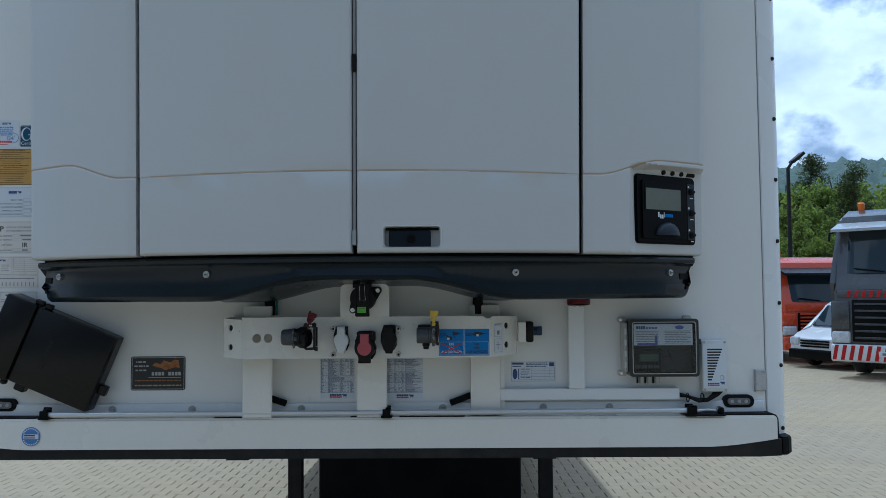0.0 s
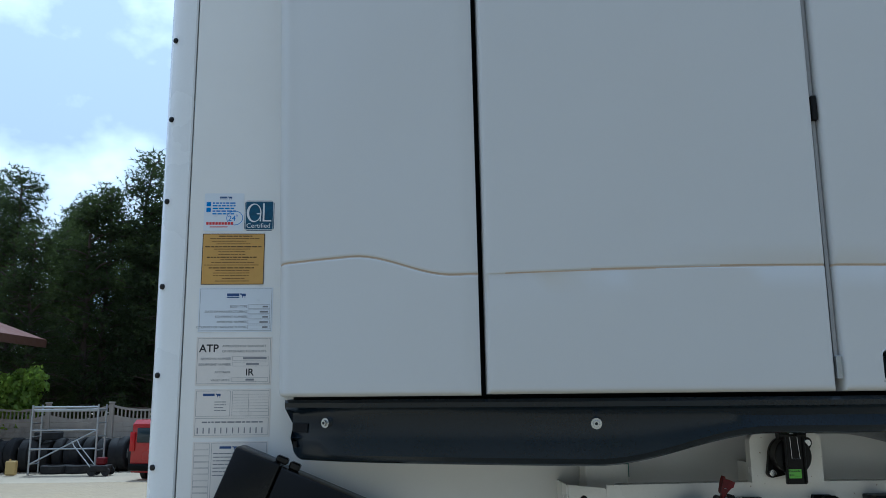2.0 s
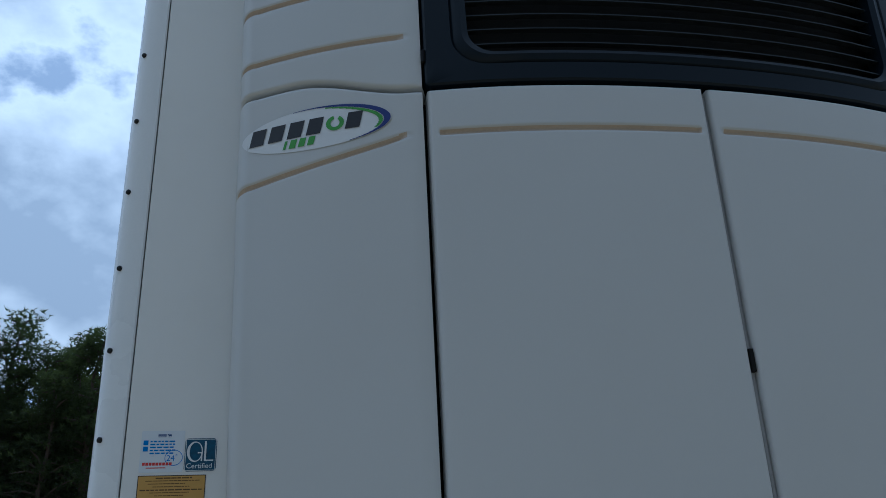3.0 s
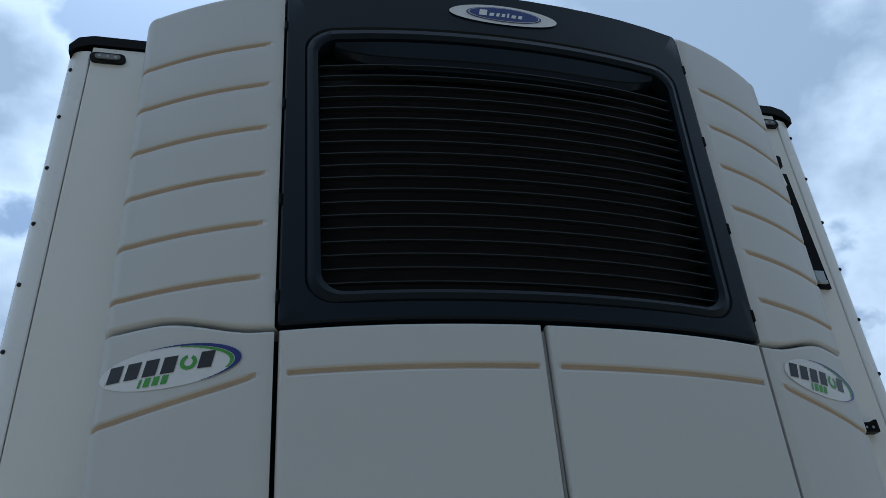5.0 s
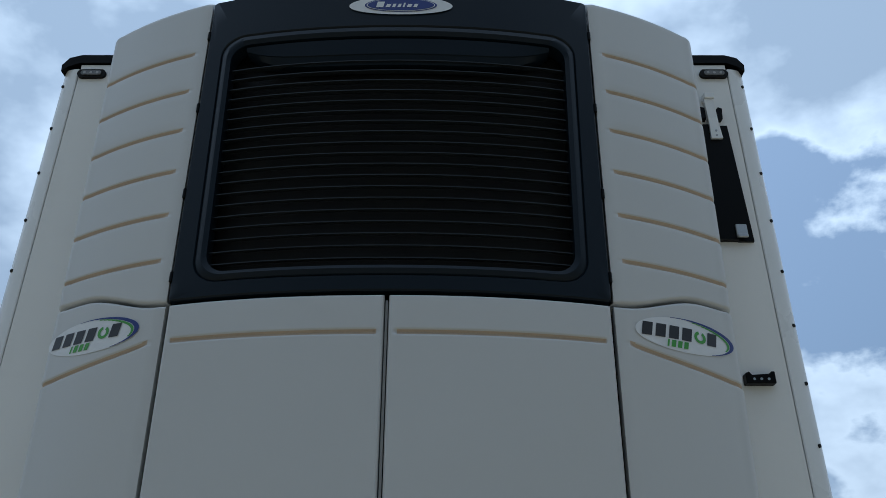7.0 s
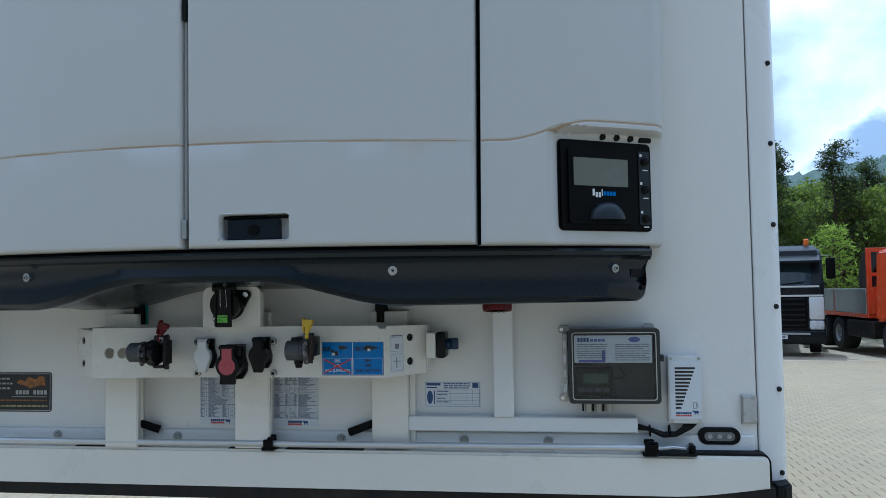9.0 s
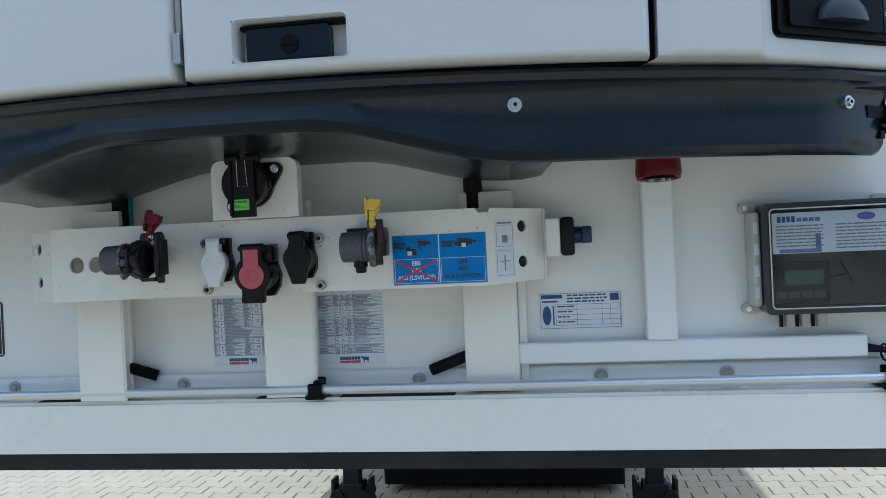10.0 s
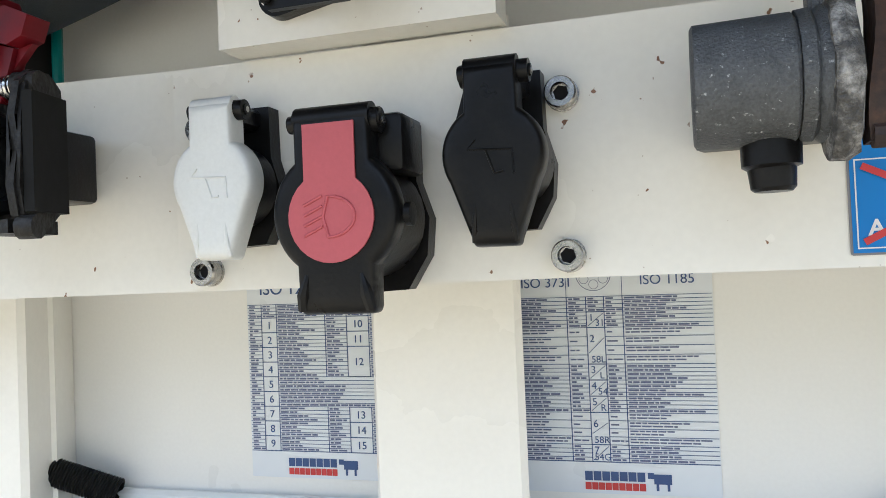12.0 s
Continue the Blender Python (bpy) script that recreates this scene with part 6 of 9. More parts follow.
def coupling_lever(c, lx, y, z, tilt, material):
    """A coloured lever: neck on the pivot, thin back plate and a winged grip."""
    bm = bmesh.new()
    prism(bm, [(lx, z + 0.027), (lx + 0.007, z + 0.027), (lx + 0.0085, z + 0.0535), (lx - 0.001, z + 0.0535)], y - 0.007, y + 0.002)
    tube(bm, [(lx - 0.0005, y - 0.002, z + 0.034), (lx + 0.0078, y - 0.002, z + 0.034)], 0.0066, 16)
    prism(bm, [(lx - 0.005, z + 0.046), (lx - 0.002, z + 0.042), (lx - 0.0022, z + 0.0725), (lx - 0.0047, z + 0.0755), (lx - 0.006, z + 0.068)], y - 0.013, y + 0.004)
    prism(bm, [(lx - 0.0021, z + 0.0545), (lx + 0.009, z + 0.0540), (lx + 0.0165, z + 0.0595), (lx + 0.0175, z + 0.0695), (lx + 0.004, z + 0.0715), (lx - 0.0021, z + 0.070)], y - 0.012, y + 0.002)
    # a web under the grip
    prism(bm, [(lx + 0.0086, z + 0.0440), (lx + 0.0120, z + 0.0500), (lx + 0.0160, z + 0.0575), (lx + 0.0088, z + 0.0538)], y - 0.0045, y - 0.0005)
    bmesh.ops.bevel(bm, geom=[e for e in bm.edges if e.calc_length() > 0.006 and len(e.link_faces) == 2 and e.calc_face_angle(0) > 0.8], offset=0.0012, segments=2, affect="EDGES")
    if tilt:
        bmesh.ops.rotate(bm, cent=(lx + 0.004, y, z + 0.034), matrix=Matrix.Rotation(radians(tilt), 3, "Y"), verts=bm.verts)
    part("lever", bm, material, c, smooth=True)


def rough_ring(bm, prof, y, z, rng, lugs, n=30, jitter=0.0005):
    """Rings along x with cast lugs; prof holds (x, radius), lugs (angle, sharpness, height)."""
    rings = []
    for px, pr in prof:
        ring = []
        for k in range(n):
            a = 2 * math.pi * k / n
            q = pr + sum(max(0.0, math.cos(a - g)) ** w * e for g, w, e in lugs) + rng.uniform(-jitter, jitter)
            ring.append(bm.verts.new((px + rng.uniform(-jitter, jitter) * 0.8, y + q * math.cos(a), z + q * math.sin(a))))
        rings.append(ring)
    for p, q in zip(rings, rings[1:]):
        for k in range(n):
            bm.faces.new((p[k], p[(k + 1) % n], q[(k + 1) % n], q[k]))
    bm.faces.new(rings[0])
    bm.faces.new(rings[-1])


def spring_coil(c, x0, x1, y, z):
    bm = bmesh.new()
    pts = []
    for k in range(49):
        a = 2 * math.pi * 4 * k / 48
        pts.append((x0 + (x1 - x0) * k / 48, y + 0.0052 * math.cos(a), z + 0.0052 * math.sin(a)))
    tube(bm, pts, 0.0011, 6)
    part("spring", bm, STAINLESS, c, "bright coil spring", True)


def closed_coupling(name, x, lever_mat, label):
    """A cast palm coupling with its cover shut: barrel, neck, crusted ring, rubber base and plug, rusty cover arm and lever."""
    c = thing(name, label, "air coupling", (x, -0.19, 1.445), "air couplings")
    y, z = -0.206, 1.444
    rng = random.Random(19)
    bm = bmesh.new()
    tube(bm, [(x, y, z), (x + 0.0010, y, z), (x + 0.034, y, z), (x + 0.0352, y, z)], [0.0212, 0.0228, 0.0236, 0.0222], 34)
    part("barrel", bm, CAST_ALU, c, "rough grey cast barrel", True)
    bm = bmesh.new()
    rough_ring(bm, [(x + 0.0350, 0.0200), (x + 0.0356, 0.0228), (x + 0.0400, 0.0232), (x + 0.0412, 0.0218), (x + 0.0430, 0.0234), (x + 0.0478, 0.0238), (x + 0.0490, 0.0205)], y, z, rng, [(1.75, 12, 0.0015)], jitter=0.0003)
    part("neck", bm, CAST_ALU, c, "worn cast neck", True)
    bm = bmesh.new()
    rough_ring(bm, [(x + 0.0445, 0.0220), (x + 0.0451, 0.0258), (x + 0.0490, 0.0272), (x + 0.0515, 0.0262), (x + 0.0535, 0.0250), (x + 0.0542, 0.0200)], y, z, rng, [(1.6, 10, 0.002), (-2.0, 16, 0.005), (-1.5, 14, 0.003)], jitter=0.0008)
    part("collar", bm, CRUSTED, c, "scuffed cast collar", True)
    bm = bmesh.new()
    prism(bm, [(x + 0.0405, z + 0.019), (x + 0.0500, z + 0.021), (x + 0.0505, z + 0.0395), (x + 0.0480, z + 0.0420), (x + 0.0425, z + 0.0415), (x + 0.0400, z + 0.0385)], y - 0.006, y + 0.006)
    bmesh.ops.bevel(bm, geom=bm.edges[:], offset=0.0012, segments=2, affect="EDGES")
    part("pivot_lug", bm, CAST_ALU, c, "grey cast pivot lug", True)
    bm = bmesh.new()
    box(bm, x + 0.002, x + 0.058, y + 0.016, y + 0.0665, z - 0.016, z + 0.029, 0.003, 2)
    part("base", bm, SOCKET_BLACK, c, "black rubber base", True)
    bm = bmesh.new()
    tube(bm, [(x + 0.0265, y + 0.002, z - 0.018), (x + 0.0265, y + 0.002, z - 0.0305), (x + 0.0265, y + 0.002, z - 0.0315), (x + 0.0268, y + 0.002, z - 0.0385), (x + 0.0268, y + 0.002, z - 0.0398)], [0.0108, 0.0106, 0.0086, 0.0080, 0.0066], 18)
    part("plug", bm, SOCKET_BLACK, c, "black rubber plug", True)
    fx = x + 0.0560
    spring_coil(c, x + 0.0530, fx, y - 0.002, z + 0.034)
    # the cover arm bends twice on its way down
    fy = y - 0.008
    bm = bmesh.new()
    rows = []
    for k in range(13):
        f = k / 12
        zz = z + 0.040 - 0.066 * f
        bend = 0.0022 * math.sin(5.2 * f) + 0.002 * f
        wd = 0.006 + 0.004 * math.sin(math.pi * f)
        rows.append([bm.verts.new(p) for p in ((fx + bend, fy - wd, zz), (fx + bend + 0.0062, fy - wd * 0.9, zz), (fx + bend + 0.0062, fy + wd, zz), (fx + bend, fy + wd, zz))])
    for p, q in zip(rows, rows[1:]):
        for j in range(4):
            bm.faces.new((p[j], q[j], q[(j + 1) % 4], p[(j + 1) % 4]))
    bm.faces.new(rows[0])
    bm.faces.new(rows[-1])
    bmesh.ops.bevel(bm, geom=[e for e in bm.edges if len(e.link_faces) == 2 and e.calc_face_angle(0) > 0.8], offset=0.0012, segments=1, affect="EDGES")
    tube(bm, [(fx - 0.001, y - 0.002, z + 0.034), (fx + 0.0075, y - 0.002, z + 0.034)], 0.0066, 12)
    tube(bm, [(fx + 0.001, fy - 0.004, z - 0.024), (fx + 0.008, fy - 0.004, z - 0.024)], 0.0046, 10)
    part("cover_flap", bm, RUSTY, c, "rusty bent cover arm", True)
    bm = bmesh.new()
    box(bm, x + 0.0525, fx - 0.0003, y - 0.004, y + 0.026, z - 0.024, z + 0.026, 0.0012, 2)
    part("inner_body", bm, SOCKET_BLACK, c, "black sealing face", True)
    coupling_lever(c, x + 0.0455, y, z, 0, lever_mat)


def open_coupling(name, x, lever_mat, label):
    """A cast palm coupling whose cover stands open: barrel, thin collar, dark cast body with its mouth, cover plate and lever."""
    c = thing(name, label, "air coupling", (x, -0.19, 1.445), "air couplings")
    y, z = -0.206 + BEND * (x + 0.15), 1.441
    rng = random.Random(23)
    bm = bmesh.new()
    tube(bm, [(x, y, z), (x + 0.0035, y, z), (x + 0.033, y, z)], [0.0195, 0.0226, 0.0236], 34)
    part("barrel", bm, CAST_ALU, c, "rough grey cast barrel", True)
    bm = bmesh.new()
    rough_ring(bm, [(x + 0.0330, 0.0225), (x + 0.0334, 0.0252), (x + 0.0370, 0.0256), (x + 0.0376, 0.0222)], y, z, rng, [(-1.9, 14, 0.0075), (1.3, 12, 0.001)], jitter=0.0006)
    part("collar", bm, CRUSTED, c, "scuffed thin cast collar", True)
    bm = bmesh.new()
    rough_ring(bm, [(x + 0.0376, 0.0205), (x + 0.0440, 0.0215), (x + 0.0480, 0.0240), (x + 0.0530, 0.0262), (x + 0.0640, 0.0275), (x + 0.0720, 0.0262), (x + 0.0735, 0.0200)], y, z - 0.001, rng, [(1.4, 6, 0.004), (-1.7, 10, 0.003)], jitter=0.0009)
    body = part("body", bm, WORN_DARK, c, "worn black cast body", True)
    # blocks cast on the front of the body
    for x0, x1, z0, z1, d in ((0.0385, 0.0475, -0.010, 0.0015, 0.0245), (0.0390, 0.0485, 0.0040, 0.0170, 0.0240), (0.0395, 0.0480, -0.0225, -0.0125, 0.0215), (0.0500, 0.0540, -0.0220, 0.0180, 0.0285)):
        bm = bmesh.new()
        box(bm, x + x0, x + x1, y - d, y - 0.010, z + z0, z + z1, 0.0014, 2)
        part("cast_block", bm, CAST_ALU if z1 < 0.002 and z0 > -0.011 else WORN_DARK, body, smooth=True)
    # the round mouth looks aside
    m = Matrix.Translation((x + 0.0730, y - 0.008, z - 0.002)) @ Matrix.Rotation(radians(72), 4, "Z")
    bm = bmesh.new()
    rings = []
    for rr, dd in ((0.0235, 0.012), (0.0245, -0.004), (0.0225, -0.0065), (0.0178, -0.0065), (0.0165, -0.003), (0.0165, 0.010)):
        rings.append([bm.verts.new(m @ Vector((rr * math.cos(2 * math.pi * k / 26), dd, rr * math.sin(2 * math.pi * k / 26)))) for k in range(26)])
    for p, q in zip(rings, rings[1:]):
        for k in range(26):
            bm.faces.new((p[k], p[(k + 1) % 26], q[(k + 1) % 26], q[k]))
    bm.faces.new(rings[-1])
    part("mouth", bm, SOCKET_BLACK, c, "black sealing mouth", True)
    bm = bmesh.new()
    box(bm, x + 0.008, x + 0.074, y + 0.016, y + 0.0640, z - 0.016, z + 0.022, 0.003, 2)
    part("base", bm, SOCKET_BLACK, c, "black rubber base", True)
    bm = bmesh.new()
    prism(bm, [(x + 0.0620, z + 0.020), (x + 0.0730, z + 0.022), (x + 0.0730, z + 0.0385), (x + 0.0700, z + 0.0410), (x + 0.0655, z + 0.0405), (x + 0.0630, z + 0.0370)], y - 0.005, y + 0.007)
    bmesh.ops.bevel(bm, geom=bm.edges[:], offset=0.0012, segments=2, affect="EDGES")
    part("pivot_lug", bm, WORN_DARK, c, smooth=True)
    fx = x + 0.0900
    spring_coil(c, x + 0.0800, fx + 0.001, y - 0.004, z + 0.034)
    # cover plate, swung a little outwards, with a second plate behind it
    t = Matrix.Translation((fx + 0.004, y, z)) @ Matrix.Rotation(radians(9), 4, "Z") @ Matrix.Translation((-fx - 0.004, -y, -z))
    outline = [(0.016, 0.036), (0.008, 0.042), (-0.006, 0.041), (-0.014, 0.034), (-0.018, 0.018), (-0.015, 0.002), (-0.020, -0.014), (-0.017, -0.028), (-0.008, -0.036), (0.006, -0.032), (0.016, -0.024), (0.020, 0.0)]
    bm = bmesh.new()
    prism(bm, [(y + p, z + q) for p, q in outline], fx, fx + 0.0070, "x")
    bmesh.ops.bevel(bm, geom=[e for e in bm.edges if abs(e.verts[0].co.x - e.verts[1].co.x) < 1e-6], offset=0.0018, segments=2, affect="EDGES")
    tube(bm, [(fx - 0.003, y - 0.004, z + 0.034), (fx + 0.009, y - 0.004, z + 0.034)], 0.0066, 14)
    tube(bm, [(fx + 0.004, y - 0.014, z - 0.033), (fx + 0.013, y - 0.014, z - 0.033)], 0.0056, 12)
    bmesh.ops.transform(bm, matrix=t, verts=bm.verts)
    part("cover_flap", bm, WORN_DARK, c, "worn dark cover plate", True)
    bm = bmesh.new()
    prism(bm, [(y + 0.010, z + 0.029), (y - 0.016, z + 0.029), (y - 0.016, z - 0.026), (y + 0.010, z - 0.026)], fx + 0.0075, fx + 0.0125, "x")
    bmesh.ops.transform(bm, matrix=t, verts=bm.verts)
    part("cover_back", bm, BLACK_RUBBER, c, "black rubber backing")
    bm = bmesh.new()
    prism(bm, [(x + 0.066, z - 0.031), (x + 0.072, z - 0.0355), (fx + 0.003, z - 0.0355), (fx + 0.003, z - 0.029)], y - 0.018, y + 0.012)
    part("lower_web", bm, WORN_DARK, c, smooth=True)
    coupling_lever(c, x + 0.0745, y, z, 16, lever_mat)


WORN_DARK = surface("worn_black_casting", (0.012, 0.0115, 0.0115), 0.5, metal=0.1, var=0.5, scale=60, grain=300, bump=0.4, dirt=(0.07, 0.065, 0.06), dirt_amount=0.45, dirt_scale=110, spec=0.3)
CRUSTED = surface("crusted_casting", (0.05, 0.048, 0.046), 0.6, var=0.6, scale=120, grain=500, bump=0.9, dirt=(0.50, 0.49, 0.47), dirt_amount=1.0, dirt_scale=95)
RUSTY = surface("rusted_dark_steel", (0.022, 0.012, 0.009), 0.75, var=0.5, scale=60, grain=300, bump=0.3, dirt=(0.12, 0.05, 0.02), dirt_amount=0.5, dirt_scale=70)
open_coupling("red_air_coupling", -0.2270, RED_ABS, "cast air coupling with a red lever on the bracket")
closed_coupling("yellow_air_coupling", 0.1612, YELLOW_ABS, "cast air coupling with a yellow lever on the bracket")


def rotary_switch():
    s = thing("rotary_switch", "grey and black switch box with a blue knob beside the bracket", "switch", (0.49, -0.05, 1.445))
    bm = bmesh.new()
    box(bm, 0.4645, 0.488, -0.082, -0.020, 1.414, 1.476, 0.003, 2)
    part("base", bm, WHITE_STEEL, s)
    bm = bmesh.new()
    box(bm, 0.4885, 0.511, -0.082, -0.020, 1.414, 1.477, 0.006, 3)
    part("cover", bm, SOCKET_BLACK, s, smooth=True)
    bm = bmesh.new()
    tube(bm, [(0.511, -0.051, 1.447), (0.521, -0.051, 1.447)], 0.014, 18)
    box(bm, 0.521, 0.5395, -0.056, -0.046, 1.433, 1.461, 0.003, 2)
    part("knob", bm, INK_DEEPBLUE, s, "dark blue knob", True)


INK_DEEPBLUE = surface("dark_blue_plastic", (0.006, 0.03, 0.085), 0.4, var=0.15, scale=40)
rotary_switch()


def conduit_stub(pts, r):
    c = thing("conduit_stub", "short black corrugated conduit hanging beside a post", "conduit", pts[0], "conduit stubs")
    a, b = Vector(pts[0]), Vector(pts[-1])
    n = 46
    ps, rs = [], []
    for k in range(n + 1):
        ps.append(a.lerp(b, k / n))
        rs.append(r * (1.0 if k % 2 else 0.90))
    bm = bmesh.new()
    ps.append(b)
    rs.append(r * 0.72)
    ps.append(b.lerp(a, 0.25))
    rs.append(r * 0.70)
    rings = []
    d = (b - a).normalized()
    side = d.orthogonal().normalized()
    up = d.cross(side)
    for p, q in zip(ps, rs):
        rings.append([bm.verts.new(p + (side * math.cos(2 * math.pi * k / 18) + up * math.sin(2 * math.pi * k / 18)) * q) for k in range(18)])
    for u, v in zip(rings, rings[1:]):
        for k in range(18):
            bm.faces.new((u[k], u[(k + 1) % 18], v[(k + 1) % 18], v[k]))
    bm.faces.new(rings[-1])
    bm.faces.new(rings[0][::-1])
    part("corrugated_tube", bm, BLACK_RUBBER, c, smooth=True)


conduit_stub([(-0.3009, -0.0328, 1.2439), (-0.2560, -0.0150, 1.2251)], 0.0108)
conduit_stub([(0.320, -0.022, 1.2485), (0.2560, -0.020, 1.2245)], 0.0105)


def document_box():
    d = thing("document_box", "black plastic storage box hung askew on the wall", "box", (-0.978, -0.02, 1.39))
    m = Matrix.Translation((-0.9785, 0, 1.3895)) @ Matrix.Rotation(radians(22.6), 4, "Y")
    bm = bmesh.new()
    box(bm, -0.082, 0.180, -0.074, -0.006, -0.1215, 0.1215, 0.006, 2, m=m)
    part("body", bm, BLACK_BOX, d, smooth=True)
    bm = bmesh.new()
    box(bm, -0.182, -0.0825, -0.082, -0.004, -0.1255, 0.1255, 0.006, 2, m=m)
    part("lid", bm, BLACK_BOX, d, "closed lid", True)
    for x0, x1, z0, z1, y0, y1 in ((0.1805, 0.207, -0.062, -0.030, -0.050, -0.030), (-0.070, -0.036, -0.150, -0.122, -0.040, -0.012), (-0.098, -0.072, 0.126, 0.140, -0.070, -0.050), (-0.068, -0.045, 0.1218, 0.138, -0.066, -0.045), (-0.104, -0.086, -0.140, -0.1258, -0.070, -0.05)):
        bm = bmesh.new()
        box(bm, x0, x1, y0, y1, z0, z1, 0.003, 1, m=m)
        part("lug", bm, BLACK_BOX, d)
    bm = bmesh.new()
    box(bm, 0.176, 0.1815, -0.060, -0.020, -0.10, 0.118, 0.001, 1, m=m)
    part("end_rib", bm, BLACK_BOX, d)
    bm = bmesh.new()
    for k in range(7):
        box(bm, -0.006 - 0.002 * (k % 2), 0.008 + 0.002 * (k % 2), -0.0750, -0.0735, -0.050 + 0.0135 * k, -0.040 + 0.0135 * k, 0.0, m=m)
    part("raised_mark", bm, BLACK_BOX, d, kind="stuff")


BLACK_BOX = surface("black_textured_plastic", (0.006, 0.006, 0.0063), 0.27, var=0.25, scale=3, grain=900, bump=0.08, spec=0.3)
document_box()


def controller():
    c = thing("unit_controller", "black control panel with display set into the side panel", "control panel", (0.9, -0.16, 1.8))
    M = Matrix.Translation((0.8995, -0.1630, 1.8050)) @ Matrix.Rotation(radians(32.5), 4, "Z")

    def put(name, bm, mat, parent, label="", sm=False):
        bmesh.ops.transform(bm, matrix=M, verts=bm.verts)
        return part(name, bm, mat, parent, label, sm)
    bm = bmesh.new()
    prism(bm, rounded(-0.131, 0.119, -0.101, 0.101, 0.012, 4), -0.006, 0.05)
    bmesh.ops.bevel(bm, geom=[e for e in bm.edges if abs(e.verts[0].co.y + 0.006) < 1e-5 and abs(e.verts[1].co.y + 0.006) < 1e-5], offset=0.005, segments=2, affect="EDGES")
    put("bezel", bm, BLACK_ABS, c, "black moulded bezel", True)
    bm = bmesh.new()
    prism(bm, rounded(-0.110, 0.073, -0.086, 0.082, 0.006, 3), -0.012, -0.0062)
    face = put("face", bm, BLACK_ABS, c, "hinged dark face", True)
    bm = bmesh.new()
    prism(bm, rounded(-0.098, 0.046, -0.002, 0.060, 0.002, 2), -0.0135, -0.0122)
    put("display", bm, LCD, c, "grey-green display")
    bm = bmesh.new()
    prism(bm, rounded(-0.103, 0.070, -0.007, 0.074, 0.004, 2), -0.0130, -0.0121)
    put("display_surround", bm, BLACK_ABS, face)
    for name, mat, xs in (("white_print", SKY_WHITE, [(-0.050, -0.044), (-0.042, -0.036), (-0.034, -0.028), (-0.026, -0.0235)]), ("blue_print", INK_SKY, [(-0.021 + 0.0085 * k, -0.0142 + 0.0085 * k) for k in range(4)])):
        bm = bmesh.new()
        for i, (x0, x1) in enumerate(xs):
            z0, z1 = (-0.0235, -0.0085) if (mat is SKY_WHITE and i in (0, 3)) else ((-0.027, -0.0155) if mat is SKY_WHITE else (-0.0225, -0.0135))
            bm.faces.new([bm.verts.new((x, -0.0132, z)) for x, z in ((x0, z0), (x1, z0), (x1, z1), (x0, z1))])
        put(name, bm, mat, face)
    bm = bmesh.new()
    rings = []
    for f, d in ((1.0, 0.0), (0.97, 0.006), (0.90, 0.011), (0.78, 0.0150), (0.60, 0.0180), (0.35, 0.0195)):
        rings.append([bm.verts.new((-0.012 + 0.046 * f * math.cos(a), -0.0122 - d, -0.076 + 0.040 * f * math.sin(a))) for a in [math.pi * (1 - k / 18) for k in range(19)]])
    for p, q in zip(rings, rings[1:]):
        for k in range(18):
            bm.faces.new((p[k], p[k + 1], q[k + 1], q[k]))
    bm.faces.new(rings[-1])
    bm.faces.new([r[0] for r in rings] + [r[-1] for r in rings[::-1]])
    put("finger_grip", bm, GRIP_BLUE, face, "blue-grey half-round grip", True)
    bm = bmesh.new()
    prism(bm, rounded(0.080, 0.110, -0.086, 0.082, 0.003, 2), -0.0085, -0.0062)
    strip = put("key_strip", bm, SLAT, c)
    for zc in (0.058, -0.006, -0.072):
        bm = bmesh.new()
        tube(bm, [(0.095, -0.0086, zc), (0.095, -0.013, zc)], [0.010, 0.009], 16)
        box(bm, 0.088, 0.1055, -0.019, -0.012, zc - 0.004, zc + 0.004, 0.002, 1)
        put("toggle", bm, BLACK_RUBBER, strip, "black toggle switch", True)
        bm = bmesh.new()
        for q in ((0.083, 0.089, zc + 0.012, zc + 0.018), (0.091, 0.105, zc - 0.020, zc - 0.0175)):
            bm.faces.new([bm.verts.new((x, -0.0088, z)) for x, z in ((q[0], q[2]), (q[1], q[2]), (q[1], q[3]), (q[0], q[3]))])
        put("key_mark", bm, SKY_WHITE, strip)
    # indicator ports in the lip above
    for k in range(4):
        bm = bmesh.new()
        u = -0.012 + 0.038 * k
        if k < 3:
            tube(bm, [(u, -0.004, 0.1115), (u, 0.03, 0.1115)], 0.0075, 14)
        else:
            box(bm, u - 0.014, u + 0.020, -0.004, 0.03, 0.1045, 0.1165, 0.002, 1)
        put("indicator_port", bm, INNER_BLACK, c, "dark indicator port", True)


GRIP_BLUE = surface("blue_grey_grip", (0.011, 0.017, 0.027), 0.35, var=0.1, scale=20)
controller()


